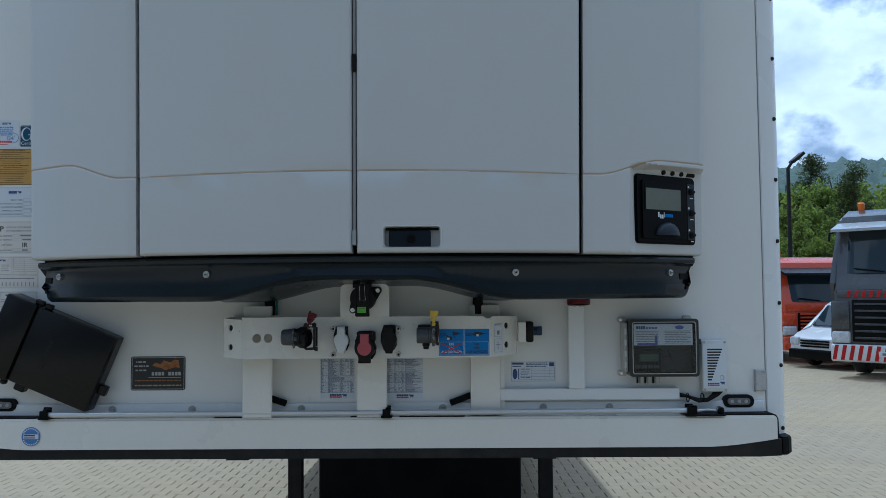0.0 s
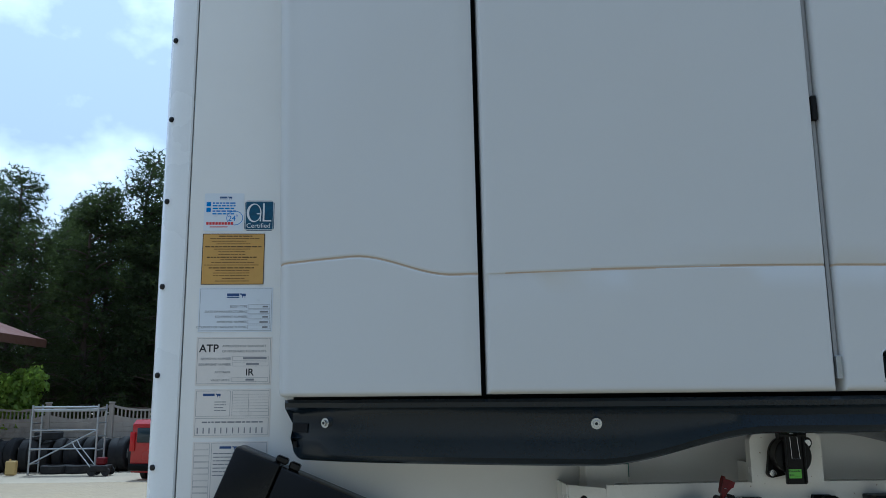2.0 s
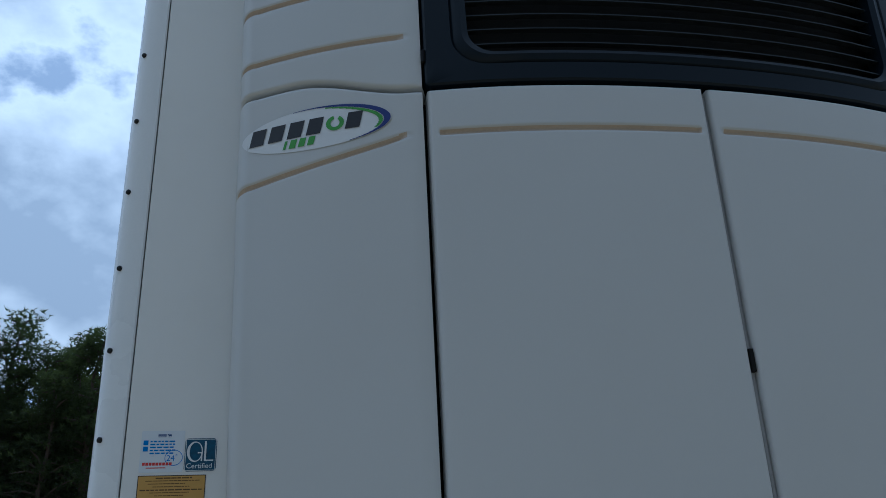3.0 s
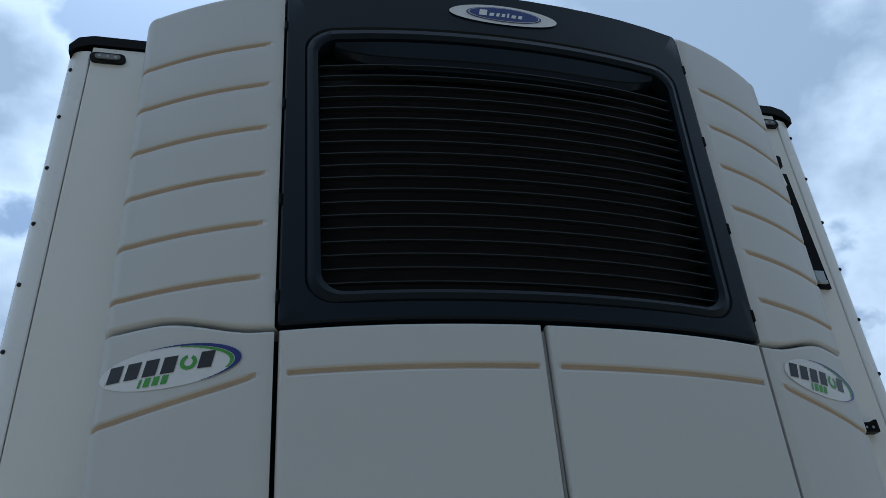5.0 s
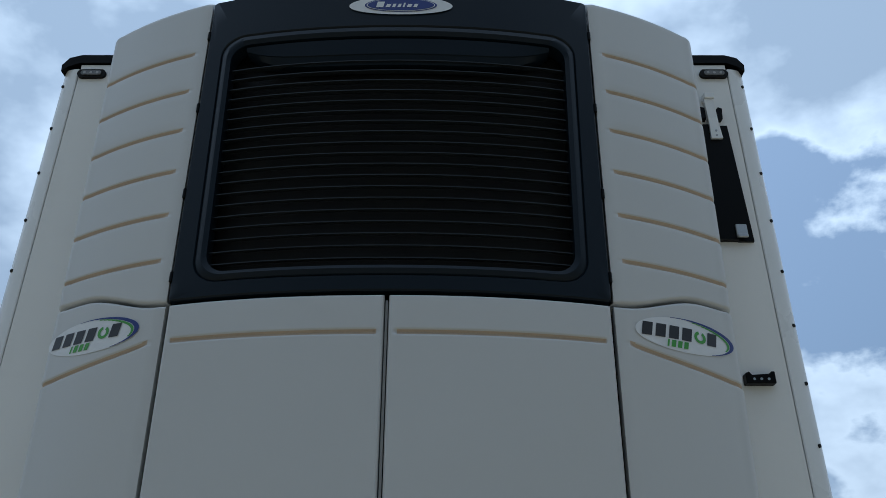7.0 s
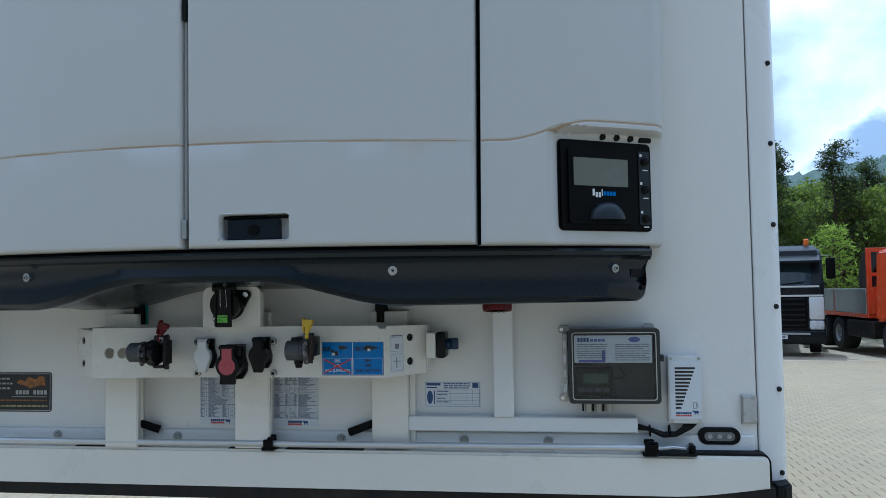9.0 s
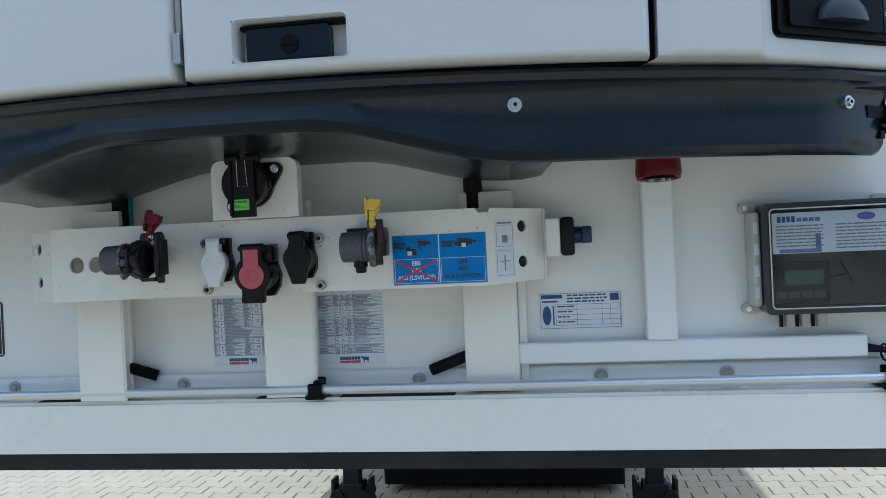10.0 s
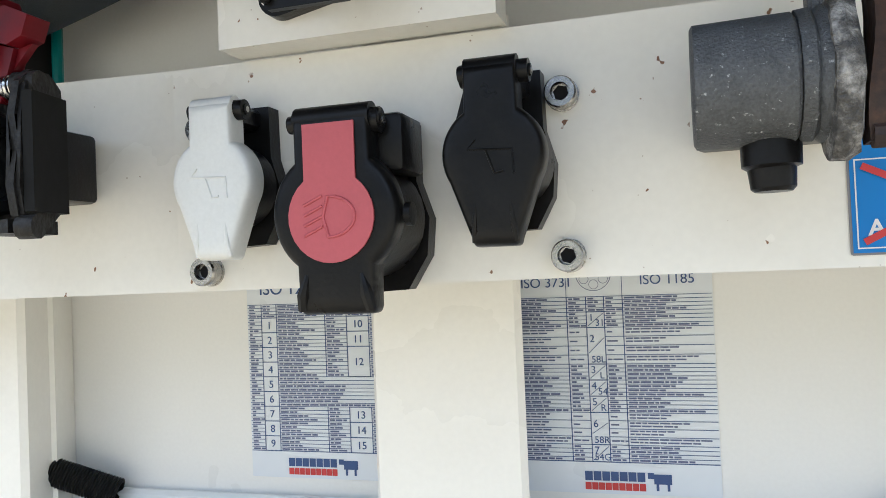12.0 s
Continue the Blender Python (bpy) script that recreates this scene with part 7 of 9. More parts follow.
def recorder():
    r = thing("temperature_recorder", "temperature recorder in a smoked clear cover on the wall", "recorder", (0.9, -0.03, 1.39))
    x0, x1, z0, z1 = 0.803, 1.014, 1.3065, 1.4815
    bm = bmesh.new()
    prism(bm, rounded(x0 + 0.002, x1 - 0.002, z0 + 0.002, z1 - 0.002, 0.008, 3), -0.018, -0.0008)
    back = part("back_box", bm, surface("dark_grey_plastic", (0.02, 0.021, 0.022), 0.5), r, smooth=True)
    bm = bmesh.new()
    plate(bm, rounded(x0, x1, z0, z1, 0.009, 4), [rounded(x0 + 0.010, x1 - 0.010, z0 + 0.010, z1 - 0.010, 0.006, 3)], -0.070, -0.0185)
    cov = part("cover_rim", bm, SMOKED_RIM, r, "smoked plastic rim", True)
    bm = bmesh.new()
    prism(bm, rounded(x0 + 0.010, x1 - 0.010, z0 + 0.010, z1 - 0.010, 0.006, 3), -0.072, -0.069)
    win = part("window", bm, SMOKED, r, "clear window")
    win.visible_shadow = False
    bm = bmesh.new()
    plate(bm, rounded(x0 + 0.0085, x1 - 0.0085, z0 + 0.0085, z1 - 0.0085, 0.007, 3), [rounded(x0 + 0.0105, x1 - 0.0105, z0 + 0.0105, z1 - 0.0105, 0.006, 3)], -0.0735, -0.0722)
    part("cover_edge", bm, CLEAR_GREY, r, "pale moulded edge")
    f = film("instruction_sheet", x0 + 0.014, x1 - 0.018, z1 - 0.080, z1 - 0.016, -0.066, PAPER, r, "white and blue instruction sheet", 0.002)
    rng = random.Random(8)
    bars("navy_print", [(x0 + 0.022 + 0.007 * k, x0 + 0.0275 + 0.007 * k, z1 - 0.031, z1 - 0.0215) for k in range(4)], -0.0667, INK_BLUE, f)
    bars("blue_print", [(x0 + 0.051 + 0.009 * k, x0 + 0.0585 + 0.009 * k, z1 - 0.0305, z1 - 0.0245) for k in range(4)] + [(x0 + 0.024, x0 + 0.086, z1 - 0.079, z1 - 0.073), (x0 + 0.078, x0 + 0.086, z1 - 0.073, z1 - 0.050)], -0.0667, INK_PURPLE, f)
    bars("small_print", text_rows(rng, x0 + 0.020, x0 + 0.09, z1 - 0.036, 0.0052, 7, 0.0020, 1, 0.014) + text_rows(rng, x0 + 0.108, x1 - 0.024, z1 - 0.036, 0.0052, 8, 0.0020, 1, 0.014), -0.0667, INK_GREY, f)
    bm = bmesh.new()
    prism(bm, oval(x1 - 0.058, z1 - 0.026, 0.0135, 0.0062, 24), -0.0672, -0.0668)
    part("oval_mark", bm, INK_PURPLE, f)
    bm = bmesh.new()
    box(bm, x0 + 0.012, x0 + 0.104, -0.050, -0.0185, z0 + 0.014, z0 + 0.082, 0.003, 1)
    dev = part("logger", bm, BLACK_ABS, r, "black logger module")
    bm = bmesh.new()
    box(bm, x0 + 0.034, x0 + 0.092, -0.0515, -0.0502, z0 + 0.045, z0 + 0.068)
    part("display", bm, LCD_GREEN, dev, "green display")
    for k in range(4):
        bm = bmesh.new()
        box(bm, x0 + 0.022 + 0.019 * k, x0 + 0.037 + 0.019 * k, -0.0515, -0.0502, z0 + 0.024, z0 + 0.034, 0.0)
        part("key", bm, SLAT, dev)
    bm = bmesh.new()
    tube(bm, [(x0 + 0.11, -0.03, z0 + 0.055), (x0 + 0.13, -0.04, z0 + 0.06), (x0 + 0.14, -0.035, z0 + 0.045), (x0 + 0.125, -0.03, z0 + 0.08)], 0.002, 8)
    part("lead", bm, BLACK_RUBBER, r, smooth=True)
    # hinge strip and lugs
    for zc in (z0 + 0.006, z1 - 0.004):
        bm = bmesh.new()
        prism(bm, rounded(x0 - 0.024, x0 + 0.004, zc - 0.009, zc + 0.009, 0.008, 4), -0.014, -0.0006)
        lug = part("lug", bm, CLEAR_GREY, r, smooth=True)
        bm = bmesh.new()
        tube(bm, [(x0 - 0.015, -0.014, zc), (x0 - 0.015, -0.0175, zc)], 0.0045, 12)
        part("screw", bm, STAINLESS, lug)
    bm = bmesh.new()
    prism(bm, rounded(x1 - 0.030, x1 - 0.006, z1 - 0.004, z1 + 0.009, 0.006, 3), -0.014, -0.0006)
    part("lug", bm, CLEAR_GREY, r, smooth=True)
    bm = bmesh.new()
    box(bm, x0 - 0.014, x0 - 0.0005, -0.052, -0.0006, z0 + 0.012, z1 - 0.012, 0.004, 2)
    part("hinge", bm, CLEAR_GREY, r, "grey translucent hinge strip", True)
    for k in range(4):
        bm = bmesh.new()
        zc = z0 + 0.035 + 0.034 * k
        box(bm, x0 - 0.0115, x0 - 0.004, -0.054, -0.0522, zc - 0.009, zc + 0.009, 0.0008, 1)
        part("hinge_pin", bm, SOCKET_WHITE, r)
    for k in range(3):
        bm = bmesh.new()
        tube(bm, [(x0 + 0.046 + 0.024 * k, -0.022, z0 - 0.0005), (x0 + 0.046 + 0.024 * k, -0.022, z0 - 0.024)], 0.0085, 14)
        part("gland", bm, CLEAR_GREY, r, smooth=True)
        bm = bmesh.new()
        box(bm, x0 + 0.0305 + 0.024 * k, x0 + 0.0345 + 0.024 * k, -0.028, -0.018, z0 - 0.024, z0 - 0.001)
        part("lead", bm, BLACK_RUBBER, r)
    bm = bmesh.new()
    box(bm, x1 + 0.0002, x1 + 0.010, -0.060, -0.035, z1 - 0.078, z1 - 0.062, 0.002, 1)
    part("latch", bm, SMOKED_RIM, r)


SMOKED_RIM = surface("smoked_plastic", (0.035, 0.038, 0.038), 0.22, var=0.15, scale=20, spec=0.3)
CLEAR_GREY = surface("grey_translucent_plastic", (0.52, 0.51, 0.47), 0.35, var=0.1, scale=40)
LCD_GREEN = surface("green_display", (0.035, 0.07, 0.045), 0.2, var=0.05, bump=0)
INK_PURPLE = surface("violet_blue_print", (0.14, 0.15, 0.48), 0.4, var=0.1, bump=0)
recorder()


def level_gauge():
    g = thing("fuel_gauge_box", "white fuel level gauge box with black graduated bars on the wall", "gauge", (1.07, -0.02, 1.335))
    x0, x1, z0, z1 = 1.034, 1.112, 1.2555, 1.4135
    bm = bmesh.new()
    box(bm, x0, x1, -0.030, -0.0006, z0, z1, 0.003, 2)
    part("case", bm, SOCKET_WHITE, g, smooth=True)
    bm = bmesh.new()
    box(bm, x0 + 0.004, x1 - 0.004, -0.0312, -0.0302, z0 + 0.012, z1 - 0.010)
    face = part("face", bm, PAPER, g)
    rects = []
    for k in range(12):
        z = z1 - 0.026 - 0.0084 * k
        rects.append((x0 + 0.016, x0 + 0.016 + 0.046 - 0.0030 * k, z - 0.0048, z))
    for q in rects:
        bm = bmesh.new()
        bm.faces.new([bm.verts.new((x, -0.0316, z)) for x, z in ((q[0], q[2]), (q[1], q[2]), (q[1], q[3]), (q[0], q[3]))])
        part("level_bar", bm, INK_BLACK, face)
    bars("navy_print", [(x0 + 0.016 + 0.0052 * k, x0 + 0.0203 + 0.0052 * k, z0 + 0.0225, z0 + 0.0275) for k in range(7)] + bull_mark(x0 + 0.0575, z0 + 0.0245, 0.008), -0.0314, INK_BLUE, face)
    bars("red_print", [(x0 + 0.016 + 0.0052 * k, x0 + 0.0203 + 0.0052 * k, z0 + 0.0175, z0 + 0.0212) for k in range(7)], -0.0314, INK_RED, face)
    bars("pump_symbol", frame_bars(x0 + 0.056, x0 + 0.064, z0 + 0.036, z0 + 0.050, 0.0008) + [(x0 + 0.0655, x0 + 0.0665, z0 + 0.038, z0 + 0.048)], -0.0314, INK_BLACK, face)
    for sx in (x0 + 0.007, x1 - 0.007):
        for sz in (z0 + 0.006, z1 - 0.006):
            bm = bmesh.new()
            tube(bm, [(sx, -0.030, sz), (sx, -0.0325, sz)], 0.0038, 12)
            part("screw", bm, STEEL, g)
    c = thing("cable_bundle", "black cables looping from the trunking to the gauge box", "cable", (1.0, -0.02, 1.24))
    for k in range(4):
        bm = bmesh.new()
        o = 0.0075 * k
        tube(bm, [(0.955, -0.014 - o * 0.5, 1.250 - o * 0.3), (0.985, -0.022 - o * 0.4, 1.243), (1.020, -0.028 - o * 0.3, 1.232 - o * 0.2), (1.050, -0.026, 1.233 - o * 0.2), (1.068 + o * 0.7, -0.020, 1.245), (1.076 + o, -0.016, 1.2575)], 0.0045, 10)
        part("cable", bm, BLACK_RUBBER, c, smooth=True)
    for x in (0.99, 1.035):
        bm = bmesh.new()
        pts = [(x, -0.022 + 0.016 * math.cos(a), 1.2375 + 0.013 * math.sin(a)) for a in [2 * math.pi * k / 14 for k in range(15)]]
        tube(bm, pts, 0.0018, 6)
        part("cable_tie", bm, BLACK_ABS, c)
    h = thing("rod_hook", "black and silver hook at the end of the tie rod", "hook", (1.01, -0.06, 1.19))
    bm = bmesh.new()
    box(bm, 0.972, 1.090, -0.072, -0.020, 1.1872, 1.193, 0.002, 1)
    box(bm, 1.075, 1.088, -0.066, -0.03, 1.193, 1.212, 0.003, 1)
    box(bm, 0.974, 1.004, -0.074, -0.066, 1.193, 1.220, 0.003, 1)
    part("bracket", bm, BLACK_ABS, h)
    bm = bmesh.new()
    tube(bm, [(1.005, -0.050, 1.199), (1.04, -0.050, 1.203), (1.068, -0.048, 1.200), (1.074, -0.046, 1.209)], [0.006, 0.006, 0.005, 0.004], 10)
    part("hook", bm, STEEL, h, smooth=True)


level_gauge()


def small_fittings():
    r = thing("reflector", "small grey-white reflector with worn lower half", "reflector", (1.221, 0, 1.286))
    bm = bmesh.new()
    box(bm, 1.204, 1.238, -0.010, -0.0006, 1.254, 1.319, 0.003, 1)
    part("lens", bm, REFLECTOR, r)
    bm = bmesh.new()
    box(bm, 1.2395 - 0.037, 1.2043, -0.012, -0.0006, 1.252, 1.321, 0.001, 1)
    part("rim", bm, STEEL, r)
    p = thing("blank_plate", "small white blank plate beside the lamp", "plate", (-1.222, 0, 1.29))
    bm = bmesh.new()
    box(bm, -1.237, -1.210, -0.004, -0.0006, 1.255, 1.312, 0.001, 1)
    part("sheet", bm, WHITE_ALU, p)
    # power inlet under the bumper
    c = thing("power_inlet", "red five-pin power inlet pointing down under the bumper", "socket", (0.642, -0.11, 1.53))
    bm = bmesh.new()
    tube(bm, [(0.642, -0.118, 1.575), (0.642, -0.122, 1.536), (0.642, -0.123, 1.527)], [0.032, 0.035, 0.033], 24)
    part("shroud", bm, RED_ABS, c, "dull red shroud", True)
    bm = bmesh.new()
    tube(bm, [(0.642, -0.123, 1.5268), (0.642, -0.123, 1.526)], 0.026, 20)
    part("mouth", bm, INNER_BLACK, c)
    for k in range(5):
        a = 2 * math.pi * k / 5
        bm = bmesh.new()
        tube(bm, [(0.642 + 0.015 * math.cos(a), -0.123 + 0.015 * math.sin(a), 1.527), (0.642 + 0.015 * math.cos(a), -0.123 + 0.015 * math.sin(a), 1.522)], 0.0032, 8)
        part("pin", bm, STEEL, c)
    # handle on the wall
    h = thing("wall_handle", "small black plastic handle bracket on the wall", "handle", (1.14, 0, 2.7))
    bm = bmesh.new()
    prism(bm, [(1.093, 2.683), (1.185, 2.683), (1.185, 2.722), (1.174, 2.722), (1.168, 2.712), (1.112, 2.708), (1.106, 2.722), (1.093, 2.716)], -0.030, -0.0006)
    bmesh.ops.bevel(bm, geom=bm.edges[:], offset=0.002, segments=1, affect="EDGES")
    part("body", bm, BLACK_ABS, h)
    for x in (1.118, 1.140, 1.163):
        bm = bmesh.new()
        tube(bm, [(x, -0.030, 2.697), (x, -0.0312, 2.697)], 0.0042, 10)
        part("screw", bm, STEEL, h)
    # folded black board held by a metal strap
    b = thing("strapped_board", "black folded board held to the wall by metal straps", "board", (1.15, 0, 3.4))
    bm = bmesh.new()
    prism(bm, [(1.075, 3.19), (1.160, 3.19), (1.160, 3.668), (1.075, 3.668)], -0.020, -0.0006)
    part("inner_leaf", bm, BLACK_ABS, b)
    bm = bmesh.new()
    prism(bm, [(1.1605, 3.188), (1.212, 3.188), (1.196, 3.668), (1.1605, 3.668)], -0.011, -0.0006)
    part("outer_leaf", bm, BLACK_ABS, b)
    bm = bmesh.new()
    prism(bm, [(1.124, 3.600), (1.166, 3.600), (1.160, 3.66), (1.156, 3.775), (1.122, 3.775), (1.126, 3.66)], -0.030, -0.0206)
    box(bm, 1.122, 1.160, -0.038, -0.0006, 3.776, 3.80, 0.003, 1)
    strap = part("top_strap", bm, WHITE_ALU, b, "pale metal strap")
    for z in (3.612, 3.632):
        bm = bmesh.new()
        tube(bm, [(1.145, -0.030, z), (1.145, -0.032, z)], 0.0042, 10)
        part("rivet", bm, STEEL, strap)
    bm = bmesh.new()
    prism(bm, [(1.095, 3.695), (1.120, 3.690), (1.120, 3.740), (1.100, 3.745)], -0.024, -0.0006)
    prism(bm, [(1.165, 3.688), (1.180, 3.690), (1.184, 3.736), (1.170, 3.742), (1.160, 3.73)], -0.024, -0.0006)
    part("hook", bm, BLACK_ABS, b)
    bm = bmesh.new()
    box(bm, 1.150, 1.188, -0.030, -0.0206, 3.196, 3.245, 0.002, 1)
    box(bm, 1.152, 1.186, -0.036, -0.0306, 3.192, 3.206, 0.002, 1)
    part("bottom_strap", bm, STEEL, b, "grey metal clasp")


REFLECTOR = surface("worn_reflector", (0.55, 0.54, 0.52), 0.4, var=0.1, scale=30, grain=250, bump=0.5, dirt=(0.2, 0.19, 0.18), dirt_amount=0.7, dirt_scale=40)
small_fittings()


# ---- under the trailer ----
def gz(y):
    """The yard falls away gently behind the trailer's front."""
    return -0.15 - 0.016 * max(0.0, min(40.0, y))


def wheel(parent, x, y, z, r=0.5, w=0.30, rim_mat=None, name="wheel"):
    bm = bmesh.new()
    n = 36
    prof = [(-w / 2, r * 0.56), (-w / 2, r * 0.93), (-w * 0.42, r * 0.985), (-w * 0.2, r), (w * 0.2, r), (w * 0.42, r * 0.985), (w / 2, r * 0.93), (w / 2, r * 0.56)]
    rings = [[bm.verts.new((x + px, y + pr * math.cos(2 * math.pi * k / n), z + pr * math.sin(2 * math.pi * k / n))) for k in range(n)] for px, pr in prof]
    for a, b in zip(rings, rings[1:]):
        for k in range(n):
            bm.faces.new((a[k], a[(k + 1) % n], b[(k + 1) % n], b[k]))
    wh = part(name, bm, TYRE, parent, "black tyre on a steel rim", True)
    bm = bmesh.new()
    for s in (-1, 1):
        prof = [(s * w * 0.48, r * 0.58), (s * w * 0.46, r * 0.52), (s * w * 0.12, r * 0.44), (s * w * 0.18, r * 0.26), (s * w * 0.42, r * 0.22), (s * w * 0.44, 0.001)]
        rings = [[bm.verts.new((x + px, y + pr * math.cos(2 * math.pi * k / 24), z + pr * math.sin(2 * math.pi * k / 24))) for k in range(24)] for px, pr in prof]
        for a, b in zip(rings, rings[1:]):
            for k in range(24):
                bm.faces.new((a[k], a[(k + 1) % 24], b[(k + 1) % 24], b[k]))
    part("rim", bm, rim_mat or STEEL, wh, "grey steel rim", True)


def underside():
    for s in (-1, 1):
        bm = bmesh.new()
        xa, xb = sorted((s * 0.60, s * 0.70))
        box(bm, xa, xb, 0.9, 13.0, 0.86, 1.0995, 0.004, 1)
        part("chassis_beam", bm, DARK_STEEL, trailer)
        y = 3.52
        g = gz(y)
        bm = bmesh.new()
        x = s * 0.93 + 0.02
        box(bm, x - 0.062, x + 0.062, y - 0.062, y + 0.062, 0.42, 1.0995, 0.006, 1)
        leg = part("landing_leg", bm, DARK_STEEL, trailer, "black square landing leg")
        bm = bmesh.new()
        box(bm, x - 0.050, x + 0.050, y - 0.050, y + 0.050, g + 0.16, 0.4195, 0.004, 1)
        part("inner_tube", bm, DARK_STEEL, leg)
        bm = bmesh.new()
        box(bm, x - 0.125, x + 0.125, y - 0.10, y + 0.10, g + 0.012, g + 0.055, 0.006, 1)
        for sx in (-1, 1):
            tube(bm, [(x + sx * 0.085, y - 0.09, g + 0.10), (x + sx * 0.085, y + 0.09, g + 0.10)], 0.042, 14)
            box(bm, x + sx * 0.118 - 0.012, x + sx * 0.118 + 0.012, y - 0.05, y + 0.05, g + 0.06, g + 0.20, 0.004, 1)
        box(bm, x - 0.075, x + 0.075, y - 0.07, y + 0.07, g + 0.055, g + 0.175, 0.006, 1)
        box(bm, x - 0.118, x + 0.118, y - 0.09, y + 0.09, g + 0.0005, g + 0.012)
        part("foot", bm, DARK_STEEL, leg, "heavy black rocking foot")
        bm = bmesh.new()
        tube(bm, [(s * 0.65, y + 0.9, 0.95), (x, y + 0.07, 0.55)], 0.022, 10)
        part("brace", bm, DARK_STEEL, leg)
        for yy in (8.4, 9.7, 11.0):
            wheel(trailer, s * 1.04, yy, gz(yy) + 0.5, 0.5, 0.37)
    bm = bmesh.new()
    tube(bm, [(-0.868, 3.52, 0.90), (0.868, 3.52, 0.90)], 0.022, 12)
    part("cross_shaft", bm, DARK_STEEL, trailer)
    for yy in (8.4, 9.7, 11.0):
        bm = bmesh.new()
        tube(bm, [(-0.9, yy, gz(yy) + 0.5), (0.9, yy, gz(yy) + 0.5)], 0.07, 12)
        part("axle", bm, DARK_STEEL, trailer)
    bm = bmesh.new()
    box(bm, -0.55, 0.55, 0.6, 2.6, 1.0, 1.0995, 0.004, 1)
    part("coupling_plate", bm, DARK_STEEL, trailer)
    # added black block, not a known trailer part, stands in for deep shade
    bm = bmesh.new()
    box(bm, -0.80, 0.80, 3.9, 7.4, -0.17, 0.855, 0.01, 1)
    part("shade_block", bm, INNER_BLACK, trailer, "added black block that darkens the space under the floor")
    # unseen rails added on both sides to hold back light under the floor
    for s in (-1, 1):
        for z0 in (0.30, 0.62):
            bm = bmesh.new()
            xa, xb = sorted((s * 1.20, s * 1.23))
            box(bm, xa, xb, 4.2, 7.9, z0, z0 + 0.13, 0.005, 1)
            part("side_light_block", bm, DARK_STEEL, trailer, "added dark rail that cuts side light under the floor")


underside()

# ---- yard surroundings ----
CONCRETE = surface("grey_precast_concrete", (0.42, 0.37, 0.30), 0.9, var=0.18, scale=1.5, grain=60, bump=0.3, dirt=(0.17, 0.15, 0.12), dirt_amount=0.5, dirt_scale=1.2)
PLASTER = surface("cream_render", (0.66, 0.60, 0.50), 0.9, var=0.06, scale=0.8, grain=120, bump=0.2)
ROOF_TILE = surface("brown_roof_tile", (0.44, 0.29, 0.245), 0.32, var=0.22, scale=2, grain=30, bump=0.2, random_piece=0.3)
WOOD = surface("brown_stained_wood", (0.16, 0.075, 0.035), 0.6, var=0.2, scale=3, grain=20, bump=0.1)
WINDOW = surface("dark_glass_pane", (0.03, 0.04, 0.05), 0.06, var=0.1, bump=0)
GUTTER = surface("brown_gutter", (0.10, 0.05, 0.03), 0.5, var=0.1)


def fence():
    f = thing("concrete_fence", "grey precast concrete fence with ornamental openwork top", "fence", (-10, 25.5, gz(25.5)))
    y = 25.5
    g = gz(y)
    plank, topm = None, None
    for k in range(13):
        x = -25.0 + 2.05 * k
        bm = bmesh.new()
        box(bm, x - 0.07, x + 0.07, y - 0.08, y + 0.06, g - 0.02, g + 2.1, 0.01, 1)
        box(bm, x - 0.085, x + 0.085, y - 0.095, y + 0.075, g + 2.1, g + 2.15, 0.01, 1)
        part("post", bm, CONCRETE, f)
        if k == 12:
            break
        if plank is None:
            bm = bmesh.new()
            box(bm, 0.0705, 1.9795, -0.025, 0.025, 0, 0.496, 0.008, 1)
            for q in range(6):
                for r in range(3):
                    box(bm, 0.10 + 0.31 * q, 0.385 + 0.31 * q, -0.034, -0.0255, 0.02 + 0.16 * r, 0.16 + 0.16 * r, 0.003, 1)
            plank = part("panel", bm, CONCRETE, f)
            bm = bmesh.new()
            n = 15
            def dip(u):
                return 0.28 + 0.16 * (2 * u - 1) ** 2
            lower = [(0.0705 + 1.909 * i / n, 0.10 + 0.13 * (2 * i / n - 1) ** 2) for i in range(n + 1)]
            prism(bm, [(0.0705, 0.0)] + [(1.9795, 0.0)] + lower[::-1], -0.025, 0.025)
            upper = [(p[0], p[1] + 0.24) for p in lower]
            prism(bm, [(p[0], p[1]) for p in upper] + [(p[0], p[1] + 0.07) for p in upper[::-1]], -0.03, 0.03)
            for i in range(1, n):
                p = lower[i]
                box(bm, p[0] - 0.022, p[0] + 0.022, -0.02, 0.02, p[1] - 0.005, p[1] + 0.245, 0.004, 1)
            topm = part("openwork_top", bm, CONCRETE, f)
            plank.matrix_parent_inverse = topm.matrix_parent_inverse = Matrix.Translation(-f.location)
            plank.location = (x, y, g)
            topm.location = (x, y, g + 1.5)
        else:
            ob = topm.copy()
            scene.collection.objects.link(ob)
            ob.location = (x, y, g + 1.5)
        for r in range(3):
            if k == 0 and r == 0:
                continue
            ob = plank.copy()
            scene.collection.objects.link(ob)
            ob.location = (x, y, g + 0.5 * r)


fence()


